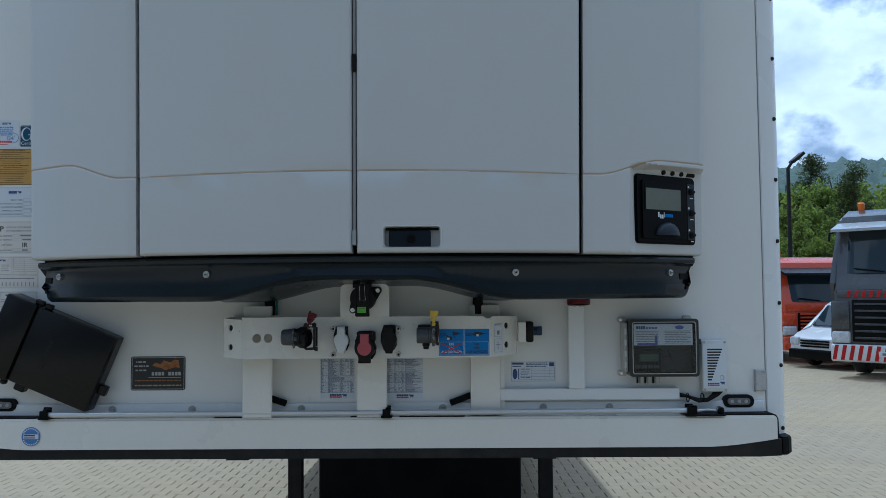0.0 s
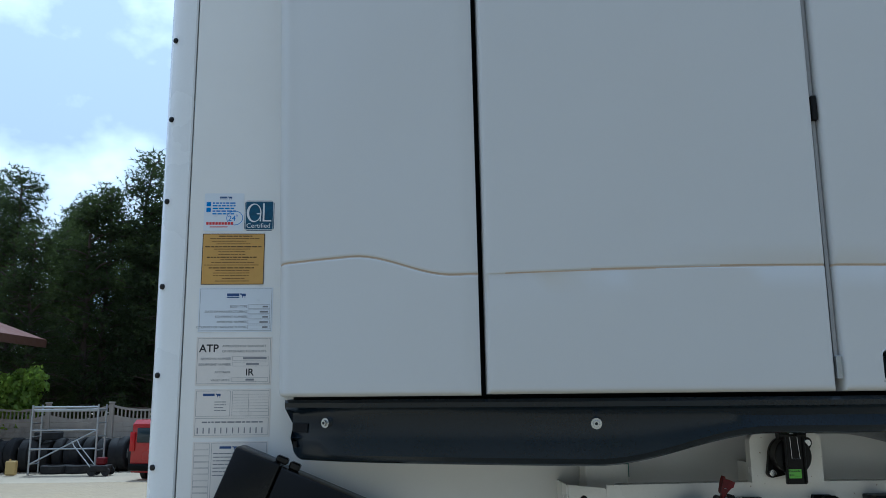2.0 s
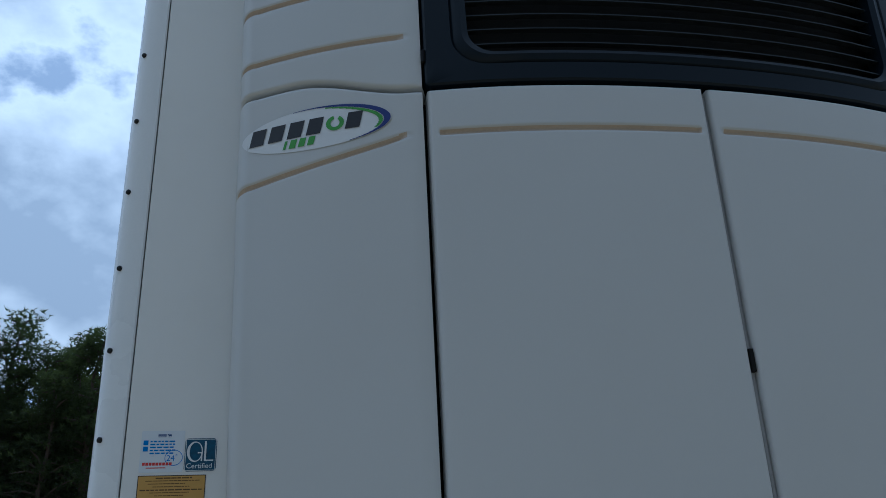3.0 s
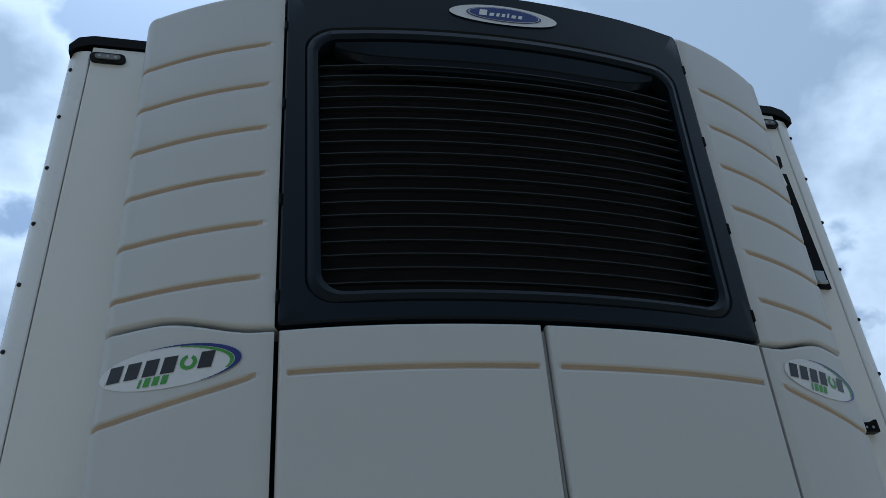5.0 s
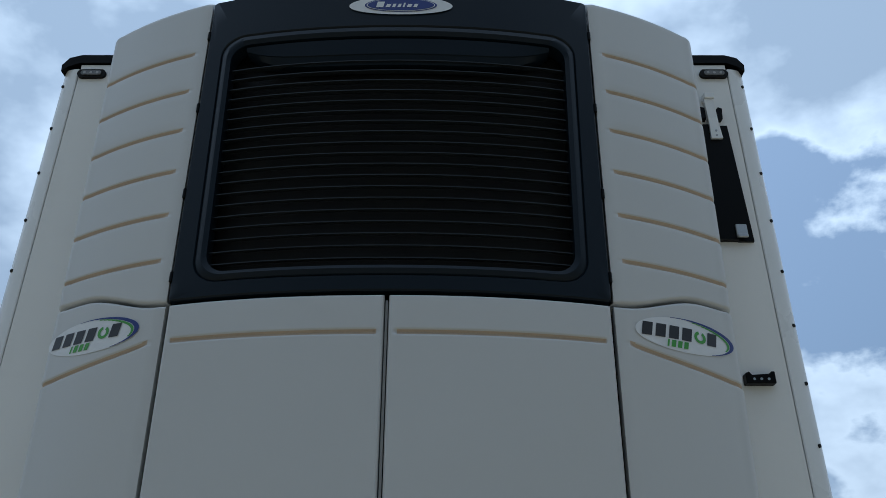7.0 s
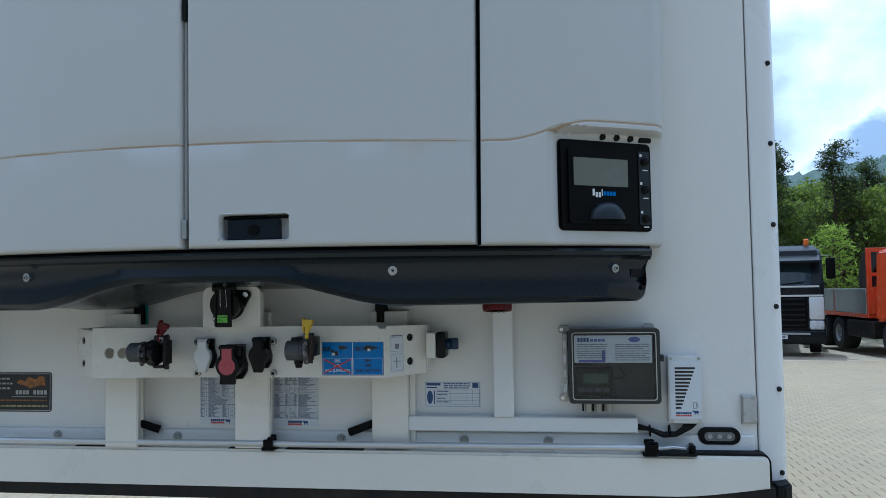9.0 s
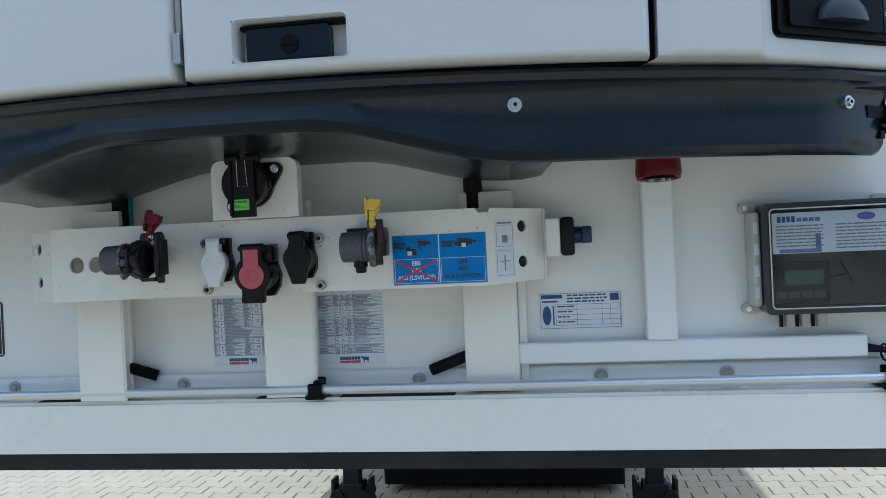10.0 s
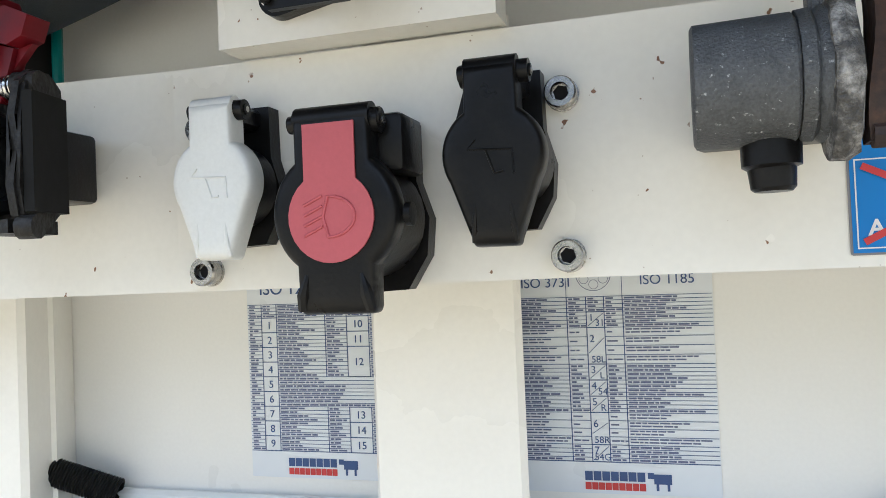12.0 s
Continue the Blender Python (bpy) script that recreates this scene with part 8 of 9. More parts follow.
def house():
    h = thing("garage_building", "cream garage building with brown tiled hip roof and wooden door", "house", (-17, 26, gz(23)))
    g = gz(23)
    cx, cy = -14.10, 23.0
    top = 3.55
    bm = bmesh.new()
    box(bm, -26.0, -17.50, cy, cy + 0.3, g - 0.02, top)
    part("front_wall", bm, PLASTER, h)
    bm = bmesh.new()
    box(bm, -17.4995, -14.35, cy, cy + 0.3, top - 0.42, top)
    part("lintel", bm, PLASTER, h)
    bm = bmesh.new()
    box(bm, -14.3495, cx, cy, cy + 0.3, g - 0.02, top)
    part("corner_pier", bm, PLASTER, h)
    bm = bmesh.new()
    box(bm, cx - 0.3, cx, cy + 0.3005, cy + 0.6, g - 0.02, top)
    part("side_wall", bm, PLASTER, h)
    bm = bmesh.new()
    box(bm, -14.36, cx + 0.02, cy - 0.02, cy - 0.0005, g - 0.02, g + 0.28)
    part("plinth", bm, DARK_STEEL, h)
    bm = bmesh.new()
    box(bm, -17.45, -14.36, cy + 0.12, cy + 0.18, g, top - 0.425)
    door = part("garage_door", bm, WOOD, h, "brown wooden garage door with glazed panels")
    for k in range(4):
        for r in range(5):
            bm = bmesh.new()
            x0 = -17.4 + 0.74 * k
            z0 = g + 0.12 + 0.65 * r
            box(bm, x0, x0 + 0.66, cy + 0.10, cy + 0.1195, z0, z0 + 0.56, 0.01, 1)
            part("door_panel", bm, WINDOW if r in (2, 3) else WOOD, door)
    # roof: front slope and hip, with soffit
    ex, ey, ez = -13.42, 21.9, 3.72
    p = 0.47
    ridge = 2.3
    bm = bmesh.new()
    A = (ex, ey, ez)
    B = (-26.5, ey, ez)
    C = (-26.5, ey + ridge, ez + ridge * p)
    D = (ex - ridge, ey + ridge, ez + ridge * p)
    E = (ex, ey + 2 * ridge, ez)
    vs = [bm.verts.new(q) for q in (A, B, C, D, E)]
    bm.faces.new((vs[0], vs[1], vs[2], vs[3]))
    bm.faces.new((vs[0], vs[3], vs[4]))
    r = bmesh.ops.extrude_face_region(bm, geom=bm.faces[:])
    bmesh.ops.translate(bm, vec=(0, 0, -0.10), verts=[v for v in r["geom"] if isinstance(v, bmesh.types.BMVert)])
    roof = part("roof", bm, ROOF_BASE, h, "brown tiled hip roof")
    bm = bmesh.new()
    box(bm, -26.4, ex + 0.03, ey - 0.03, ey - 0.002, ez - 0.28, ez - 0.02)
    box(bm, ex + 0.002, ex + 0.03, ey, ey + 4.6, ez - 0.28, ez - 0.02)
    part("fascia", bm, GUTTER, h, "brown fascia board")
    bm = bmesh.new()
    box(bm, -26.4, ex, ey, cy + 0.2, ez - 0.16, ez - 0.12)
    box(bm, cx + 0.01, ex, cy + 0.201, cy + 3.4, ez - 0.16, ez - 0.12)
    part("soffit", bm, WOOD, h)
    bm = bmesh.new()
    tube(bm, [(-26.4, ey - 0.09, ez - 0.06), (ex + 0.1, ey - 0.09, ez - 0.06)], 0.07, 10)
    part("gutter", bm, GUTTER, h, smooth=True)
    bm = bmesh.new()
    tube(bm, [(ex - 0.5, ey - 0.05, ez - 0.15), (ex - 0.9, ey + 0.3, ez - 0.38), (cx - 0.25, cy - 0.07, top - 0.45), (cx - 0.25, cy - 0.07, g + 0.05)], 0.05, 10)
    part("downpipe", bm, GUTTER, h, smooth=True)
    # tiles: shallow pans in courses
    bm = bmesh.new()
    w, ln = 0.30, 0.36
    n = 5
    rows = []
    for j in (0, 1):
        rows.append([bm.verts.new((w * i / n, j * ln, 0.045 * math.sin(math.pi * i / n) + 0.03 * (1 - j))) for i in range(n + 1)])
    for i in range(n):
        bm.faces.new((rows[0][i], rows[0][i + 1], rows[1][i + 1], rows[1][i]))
    lipv = [bm.verts.new(v.co - Vector((0, 0, 0.03))) for v in rows[0]]
    for i in range(n):
        bm.faces.new((rows[0][i], lipv[i], lipv[i + 1], rows[0][i + 1]))
    tile = part("roof_tile", bm, ROOF_TILE, roof, smooth=True)
    ang = math.atan(p)
    first = True
    for r in range(7):
        d = r * 0.335
        for k in range(26):
            x = ex - 0.32 - k * w
            yy = d * math.cos(ang)
            if ex - (x + w) < yy or len([0]) == 0:
                continue
            ob = tile if first else tile.copy()
            if not first:
                scene.collection.objects.link(ob)
            first = False
            ob.location = (x, ey + yy, ez + d * math.sin(ang) + 0.01)
            ob.rotation_euler = (ang, 0, 0)
    for k in range(10):
        bm = bmesh.new()
        a = Vector(A).lerp(Vector(D), k / 10)
        b = Vector(A).lerp(Vector(D), (k + 1.12) / 10)
        tube(bm, [a + Vector((0, 0, 0.06)), b + Vector((0, 0, 0.05))], [0.11, 0.09], 10)
        part("ridge_tile", bm, ROOF_TILE, roof, smooth=True)


ROOF_BASE = surface("brown_roof_underlay", (0.16, 0.07, 0.05), 0.7, var=0.2)
house()


def tyres():
    rng = random.Random(3)
    base = None
    for k in range(19):
        y = 24.75
        r = rng.uniform(0.46, 0.54)
        x = -14.25 + 0.34 * k + rng.uniform(-0.02, 0.02)
        t = thing("used_tyre", "used truck tyre standing against the fence", "tyre", (0, 0, 0), "row of tyres")
        bm = bmesh.new()
        n, w = 28, 0.28
        prof = [(-w / 2, r * 0.55), (-w / 2, r * 0.93), (-w * 0.4, r), (w * 0.4, r), (w / 2, r * 0.93), (w / 2, r * 0.55), (w * 0.3, r * 0.6), (-w * 0.3, r * 0.6)]
        rings = [[bm.verts.new((px, pr * math.cos(2 * math.pi * q / n), pr * math.sin(2 * math.pi * q / n))) for q in range(n)] for px, pr in prof]
        rings.append(rings[0])
        for a, b in zip(rings, rings[1:]):
            for q in range(n):
                bm.faces.new((a[q], a[(q + 1) % n], b[(q + 1) % n], b[q]))
        part("tread", bm, TYRE, t, smooth=True)
        t.location, t.rotation_euler = (x, y, gz(y) + r - 0.004), (rng.uniform(-3, 3), 0, rng.uniform(-0.25, 0.1))
    for k, (x, y, zz) in enumerate(((-11.7, 24.0, 0.12), (-11.0, 24.05, 0.12), (-12.3, 24.75, 1.10))):
        t = thing("used_tyre", "used tyre lying flat near the fence", "tyre", (0, 0, 0), "row of tyres")
        bm = bmesh.new()
        n, w, r = 28, 0.24, 0.42
        prof = [(-w / 2, r * 0.55), (-w / 2, r * 0.93), (-w * 0.4, r), (w * 0.4, r), (w / 2, r * 0.93), (w / 2, r * 0.55)]
        rings = [[bm.verts.new((pr * math.cos(2 * math.pi * q / n), pr * math.sin(2 * math.pi * q / n), px)) for q in range(n)] for px, pr in prof]
        rings.append(rings[0])
        for a, b in zip(rings, rings[1:]):
            for q in range(n):
                bm.faces.new((a[q], a[(q + 1) % n], b[(q + 1) % n], b[q]))
        part("tread", bm, TYRE, t, smooth=True)
        t.location = (x, y, gz(y) + zz - 0.003)


tyres()


def scaffold():
    s = thing("scaffold_frame", "grey steel scaffold trestle standing before the fence", "scaffold", (-11.2, 23.6, gz(23.6)))
    g = gz(23.6)
    for x in (-12.2, -10.25):
        for y in (23.3, 23.95):
            bm = bmesh.new()
            tube(bm, [(x, y, g), (x, y, g + 2.05)], 0.03, 8)
            part("upright", bm, STEEL, s)
        for k in range(5):
            bm = bmesh.new()
            tube(bm, [(x, 23.3, g + 0.3 + 0.4 * k), (x, 23.95, g + 0.3 + 0.4 * k)], 0.02, 8)
            part("rung", bm, STEEL, s)
    for a, b in (((-12.2, 23.3, 0.75), (-10.25, 23.3, 0.75)), ((-12.2, 23.3, 1.30), (-10.25, 23.3, 1.30)), ((-12.2, 23.3, 1.98), (-10.25, 23.3, 1.98)), ((-12.2, 23.3, 0.3), (-10.25, 23.3, 1.3))):
        bm = bmesh.new()
        tube(bm, [(a[0], a[1], g + a[2]), (b[0], b[1], g + b[2])], 0.024, 8)
        part("ledger", bm, STEEL, s)
    bm = bmesh.new()
    box(bm, -12.2, -10.25, 23.34, 23.91, g + 1.84, g + 1.92, 0.01, 1)
    part("deck", bm, STEEL, s)
    m = thing("lawn_mower", "small motor mower with a tilted handle", "mower", (-10.3, 22.8, gz(22.8)))
    g = gz(22.8)
    bm = bmesh.new()
    box(bm, -10.1, -9.6, 22.5, 23.0, g + 0.12, g + 0.30, 0.04, 2)
    part("deck", bm, DARK_STEEL, m)
    bm = bmesh.new()
    box(bm, -9.98, -9.72, 22.62, 22.88, g + 0.30, g + 0.52, 0.04, 2)
    part("engine", bm, RED_ABS, m, "red and black engine")
    for y in (22.55, 22.95):
        bm = bmesh.new()
        tube(bm, [(-10.05, y, g + 0.2), (-10.6, y, g + 0.85), (-10.68, y, g + 1.0)], 0.016, 8)
        part("handle", bm, STEEL, m)
        for x in (-10.05, -9.65):
            bm = bmesh.new()
            tube(bm, [(x, y - 0.03, g + 0.12), (x, y + 0.03, g + 0.12)], 0.12, 16)
            part("wheel", bm, TYRE, m)
    c = thing("fuel_can", "yellow plastic canister on the paving", "canister", (-12.65, 23.2, gz(23.2)))
    bm = bmesh.new()
    g = gz(23.2)
    box(bm, -12.8, -12.5, 23.1, 23.3, g, g + 0.42, 0.04, 2)
    tube(bm, [(-12.7, 23.2, g + 0.42), (-12.7, 23.2, g + 0.47)], 0.03, 10)
    part("body", bm, surface("pale_yellow_plastic", (0.5, 0.36, 0.12), 0.5), c)


scaffold()


# ---- vehicles ----
def car_paint(name, col, rough=0.25):
    return surface(name, col, rough, var=0.05, scale=2, grain=200, bump=0.0, coat=0.6, dirt=(0.2, 0.19, 0.17), dirt_amount=0.12, dirt_scale=3)


ORANGE = car_paint("orange_truck_paint", (0.62, 0.075, 0.012))
TRUCK_GREY = car_paint("dark_grey_truck_paint", (0.055, 0.058, 0.062))
TRUCK_BLACK = surface("black_truck_paint", (0.008, 0.0095, 0.013), 0.3, var=0.1, scale=2, bump=0, spec=0.25, dirt=(0.06, 0.058, 0.05), dirt_amount=0.15, dirt_scale=3)
TRUCK_SILVER = car_paint("silver_truck_paint", (0.42, 0.43, 0.44))
VAN_WHITE = car_paint("white_van_paint", (0.72, 0.72, 0.72))
VAN_RED = car_paint("red_van_paint", (0.36, 0.012, 0.014))
SCREEN = surface("tinted_windscreen", (0.022, 0.034, 0.042), 0.05, var=0.2, scale=1, bump=0)
HEADLAMP = surface("headlamp_glass", (0.6, 0.62, 0.64), 0.1, var=0.3, scale=12, bump=0)
BEACON = surface("amber_beacon", (0.85, 0.20, 0.01), 0.3, var=0.1, scale=8, bump=0)
TAIL_RED = surface("red_lamp_glass", (0.4, 0.01, 0.01), 0.2, var=0.1, bump=0)


def quad_on(bm, pts):
    bm.faces.new([bm.verts.new(p) for p in pts])


def truck(name, label, at, turn, upper, lower, roof_h, stripes=False, bed=None, beacons=2, visor=None, band=None, belt=1.72, corner=None, sill=0.0, lines=None):
    """A forward-control lorry facing local -y: cab with slanting windscreen, grille, bumper, lamps, mirrors, chassis and wheels."""
    t = thing(name, label, "truck", (0, 0, 0), "parked trucks")
    w = 1.245
    h = roof_h
    db = belt - 1.72
    # cab shell in side profile
    prof = [(0.0, 0.55), (-0.06, 0.9), (-0.06, 1.55 + db), (0.02, belt), (0.30, h - 0.42), (0.42, h - 0.16), (0.75, h), (2.1, h), (2.1, 0.95), (1.95, 0.95), (1.8, 1.12), (0.95, 1.12), (0.75, 0.55)]
    bm = bmesh.new()
    prism(bm, prof, -w, w, "x")
    bmesh.ops.bevel(bm, geom=[e for e in bm.edges if abs(e.verts[0].co.x - e.verts[1].co.x) < 1e-5], offset=0.09, segments=3, affect="EDGES")
    for v in bm.verts:
        if v.co.z > belt:
            v.co.x *= 1 - 0.08 * ((v.co.z - belt) / (h - belt)) ** 4
    cab = part("cab", bm, upper, t, "painted driver's cab", True)
    # windscreen
    def zy(z):
        return 0.02 + (z - belt) / (h - 0.42 - belt) * 0.28
    bm = bmesh.new()
    n = 10
    rows = []
    for z in (belt - 0.04 + sill, (belt - 0.04 + sill + h - 0.5) / 2, h - 0.5):
        rows.append([bm.verts.new((-1.13 + 2.26 * i / n, zy(z) - 0.045 + 0.10 * (2 * i / n - 1) ** 4, z)) for i in range(n + 1)])
    for a, b in zip(rows, rows[1:]):
        for i in range(n):
            bm.faces.new((a[i], a[i + 1], b[i + 1], b[i]))
    r = bmesh.ops.extrude_face_region(bm, geom=bm.faces[:])
    bmesh.ops.translate(bm, vec=(0, 0.03, 0), verts=[v for v in r["geom"] if isinstance(v, bmesh.types.BMVert)])
    part("windscreen", bm, SCREEN, t, "dark tinted windscreen", True)
    for s in (-1, 1):
        bm = bmesh.new()
        tube(bm, [(s * 0.15, zy(belt + sill) - 0.06, belt - 0.02 + sill), (s * 0.75, zy(belt + sill) - 0.06, belt + 0.06 + sill)], 0.014, 6)
        part("wiper", bm, BLACK_ABS, t)
    # front panels
    bm = bmesh.new()
    box(bm, -1.10, 1.10, -0.085, -0.05, 1.42 + db, 1.60 + db, 0.02, 2)
    part("badge_panel", bm, band or lower, t, smooth=True)
    if lines:
        for z0, hw in ((1.615 + db, 1.12), (1.355 + db, 1.22)):
            bm = bmesh.new()
            box(bm, -hw, hw, -0.098, -0.06, z0, z0 + 0.055, 0.012, 2)
            part("trim_line", bm, lines, t, "thin white trim line", True)
        bm = bmesh.new()
        box(bm, -0.85, 0.85, -0.185, -0.161, 0.62, 0.68, 0.01, 2)
        part("bumper_bar", bm, TRUCK_SILVER, t, "silver step bar", True)
    bm = bmesh.new()
    tube(bm, [(0, -0.086, 1.50 + db), (0, -0.10, 1.50 + db)], 0.075, 20)
    part("round_emblem", bm, STAINLESS, t, "plain round emblem")
    bm = bmesh.new()
    box(bm, -0.80, 0.80, -0.085, -0.05, 0.80, 1.38 + db, 0.02, 2)
    gr = part("grille", bm, BLACK_ABS, t, "black slatted grille", True)
    for k in range(6):
        bm = bmesh.new()
        z = 0.86 + (0.092 + db / 6) * k
        box(bm, -0.74, 0.74, -0.105, -0.0855, z, z + 0.045, 0.006, 1)
        part("grille_bar", bm, lower, gr)
    bm = bmesh.new()
    box(bm, -1.24, 1.24, -0.16, 0.50, 0.36, 0.74, 0.05, 3)
    part("front_bumper", bm, lower if not stripes else VAN_WHITE, t, smooth=True)
    bm = bmesh.new()
    box(bm, -0.26, 0.26, -0.172, -0.162, 0.50, 0.61, 0.004, 1)
    pl = part("number_plate", bm, SKY_WHITE, t, "white plate with a plain dark bar")
    bm = bmesh.new()
    box(bm, -0.19, 0.20, -0.1745, -0.1725, 0.53, 0.58)
    part("dark_bar", bm, INK_GREY, pl)
    for s in (-1, 1):
        bm = bmesh.new()
        xa, xb = sorted((s * 0.84, s * 1.22))
        box(bm, xa, xb, -0.13, 0.10, 0.76, 1.02, 0.05, 3)
        part("headlamp", bm, HEADLAMP, t, "clear headlamp", True)
        bm = bmesh.new()
        xa, xb = sorted((s * 0.84, s * 1.235))
        box(bm, xa, xb, -0.10, 0.12, 1.04, 1.36 + db, 0.05, 2)
        part("corner_panel", bm, corner or ((VAN_WHITE if s > 0 else upper) if stripes else (band or upper)), t, smooth=True)
        bm = bmesh.new()
        xa, xb = sorted((s * 1.32, s * 1.56))
        box(bm, xa, xb, 0.05, 0.18, 1.85 + db, 2.45 + db, 0.04, 2)
        tube(bm, [(s * 1.22, 0.2, 2.5 + db), (s * 1.42, 0.12, 2.5 + db), (s * 1.42, 0.12, 2.42 + db)], 0.018, 6)
        if stripes and s < 0:
            bm.free()
            bm = bmesh.new()
            tube(bm, [(-1.10, 0.25, h - 0.45), (-1.20, -0.10, h - 0.55), (-1.20, -0.16, h - 0.72)], [0.02, 0.025, 0.03], 8)
        part("mirror", bm, BLACK_ABS, t, "black mirror on an arm", True)
        bm = bmesh.new()
        xa, xb = sorted((s * (w - 0.004), s * (w + 0.006)))
        prism(bm, [(0.36, belt - 0.02), (1.25, belt - 0.12), (1.25, h - 0.55), (0.56, h - 0.55)], xa, xb, "x")
        part("side_window", bm, SCREEN, t)
        wheel(t, s * 1.02, 1.38, 0.5, 0.5, 0.30)
        for yy in (4.9, 6.2):
            wheel(t, s * 0.98, yy, 0.5, 0.5, 0.5)
        bm = bmesh.new()
        xa, xb = sorted((s * 0.82, s * 1.24))
        box(bm, xa, xb, 2.3, 4.2, 0.45, 0.95, 0.05, 2)
        part("tank", bm, DARK_STEEL, t)
    if stripes:
        for s in (1,):
            for q in range(5):
                bm = bmesh.new()
                z0 = 1.06 + 0.17 * q
                quad_on(bm, [(s * 0.89, -0.1045, z0 + 0.10), (s * 1.185, -0.1045, z0 - 0.02 + 0.03 * (q == 0)), (s * 1.185, -0.1045, z0 + 0.07), (s * 0.89, -0.1045, z0 + 0.19)])
                part("red_stripe", bm, TAIL_RED, t)
        for q in range(14):
            bm = bmesh.new()
            x0 = -1.2 + 0.17 * q
            quad_on(bm, [(x0, -0.164, 0.40), (x0 + 0.08, -0.164, 0.40), (x0 + 0.14, -0.164, 0.72), (x0 + 0.06, -0.164, 0.72)])
            part("red_stripe", bm, TAIL_RED, t)
        for q in range(12):
            bm = bmesh.new()
            x0 = -0.9 + 0.15 * q
            quad_on(bm, [(x0, -0.0875, 1.43 + db), (x0 + 0.07, -0.0875, 1.43 + db), (x0 + 0.11, -0.0875, 1.58 + db), (x0 + 0.04, -0.0875, 1.58 + db)])
            part("red_stripe", bm, TAIL_RED, t)
    bm = bmesh.new()
    prism(bm, [(-0.16, h - 0.52), (0.30, h - 0.36), (0.34, h - 0.30), (-0.16, h - 0.46)], -1.16, 1.16, "x")
    part("sun_visor", bm, visor or BLACK_ABS, t, smooth=True)
    for k in range(beacons):
        x = -0.85 + 1.7 * k / max(1, beacons - 1)
        bm = bmesh.new()
        tube(bm, [(x, 0.95, h - 0.02), (x, 0.95, h + 0.06), (x, 0.95, h + 0.17), (x, 0.95, h + 0.20)], [0.05, 0.07, 0.075, 0.05], 14)
        part("beacon", bm, BEACON, t, "orange beacon", True)
    bm = bmesh.new()
    box(bm, -0.45, 0.45, 2.1005, 7.6, 0.62, 0.92, 0.01, 1)
    part("chassis", bm, DARK_STEEL, t)
    if bed:
        bm = bmesh.new()
        box(bm, -1.25, 1.25, 2.55, 7.6, 1.02, 1.14, 0.01, 1)
        part("deck", bm, ORANGE, t)
        for k in range(2):
            for s in (-1, 1):
                bm = bmesh.new()
                xa, xb = sorted((s * 1.21, s * 1.25))
                box(bm, xa, xb, 2.66 + 2.5 * k, 5.06 + 2.5 * k, 1.145, 1.85, 0.008, 1)
                part("dropside", bm, STEEL, t, "grey aluminium dropside")
        for q, (x0, x1, z0, z1) in enumerate(((-1.25, -1.13, 1.145, 3.0), (1.13, 1.25, 1.145, 3.0), (-1.1295, 1.1295, 2.88, 3.0), (-1.1295, 1.1295, 2.2, 2.3), (-1.1295, 1.1295, 1.145, 1.9))):
            bm = bmesh.new()
            box(bm, x0, x1, 2.50, 2.60, z0, z1, 0.008, 1)
            part("headboard_bar", bm, ORANGE, t)
        cr = thing("loader_crane", "folded black loader crane on the truck bed", "crane", (0, 0, 0))
        bm = bmesh.new()
        prism(bm, [(4.6, 1.15), (5.4, 1.15), (5.5, 2.2), (5.2, 2.95), (4.2, 3.05), (3.9, 2.7), (4.5, 2.3)], -0.35, 0.35, "x")
        part("column", bm, DARK_STEEL, cr)
        for a, b, rr in (((0.1, 4.4, 2.7), (0.1, 2.8, 1.6), 0.14), ((-0.2, 5.2, 2.6), (-0.2, 2.9, 2.2), 0.11), ((0.4, 5.0, 1.6), (0.4, 2.8, 1.9), 0.10)):
            bm = bmesh.new()
            tube(bm, [a, b], rr, 8)
            part("boom", bm, DARK_STEEL, cr)
        cr.location, cr.rotation_euler = at, (0, 0, radians(turn))
    t.location, t.rotation_euler = at, (0, 0, radians(turn))
    return t


def at_ground(x, y):
    return (x, y, gz(y) - 0.004)


truck("dark_truck", "parked silver and black truck with two orange beacons", at_ground(6.78, 22.3), -14, TRUCK_BLACK, TRUCK_BLACK, 3.18, beacons=2, band=TRUCK_BLACK, visor=TRUCK_BLACK, belt=2.06, corner=VAN_WHITE, lines=VAN_WHITE)
truck("orange_truck", "parked orange dropside truck with a loading crane", at_ground(10.5, 19.6), 2, ORANGE, ORANGE, 2.92, bed=True, beacons=1, band=ORANGE, visor=TRUCK_BLACK)
truck("grey_truck", "parked grey tractor truck with red and white striped bumper", at_ground(9.62, 14.6), -44, TRUCK_GREY, TRUCK_GREY, 3.72, stripes=True, beacons=2, visor=TRUCK_SILVER, belt=2.05, sill=0.28)


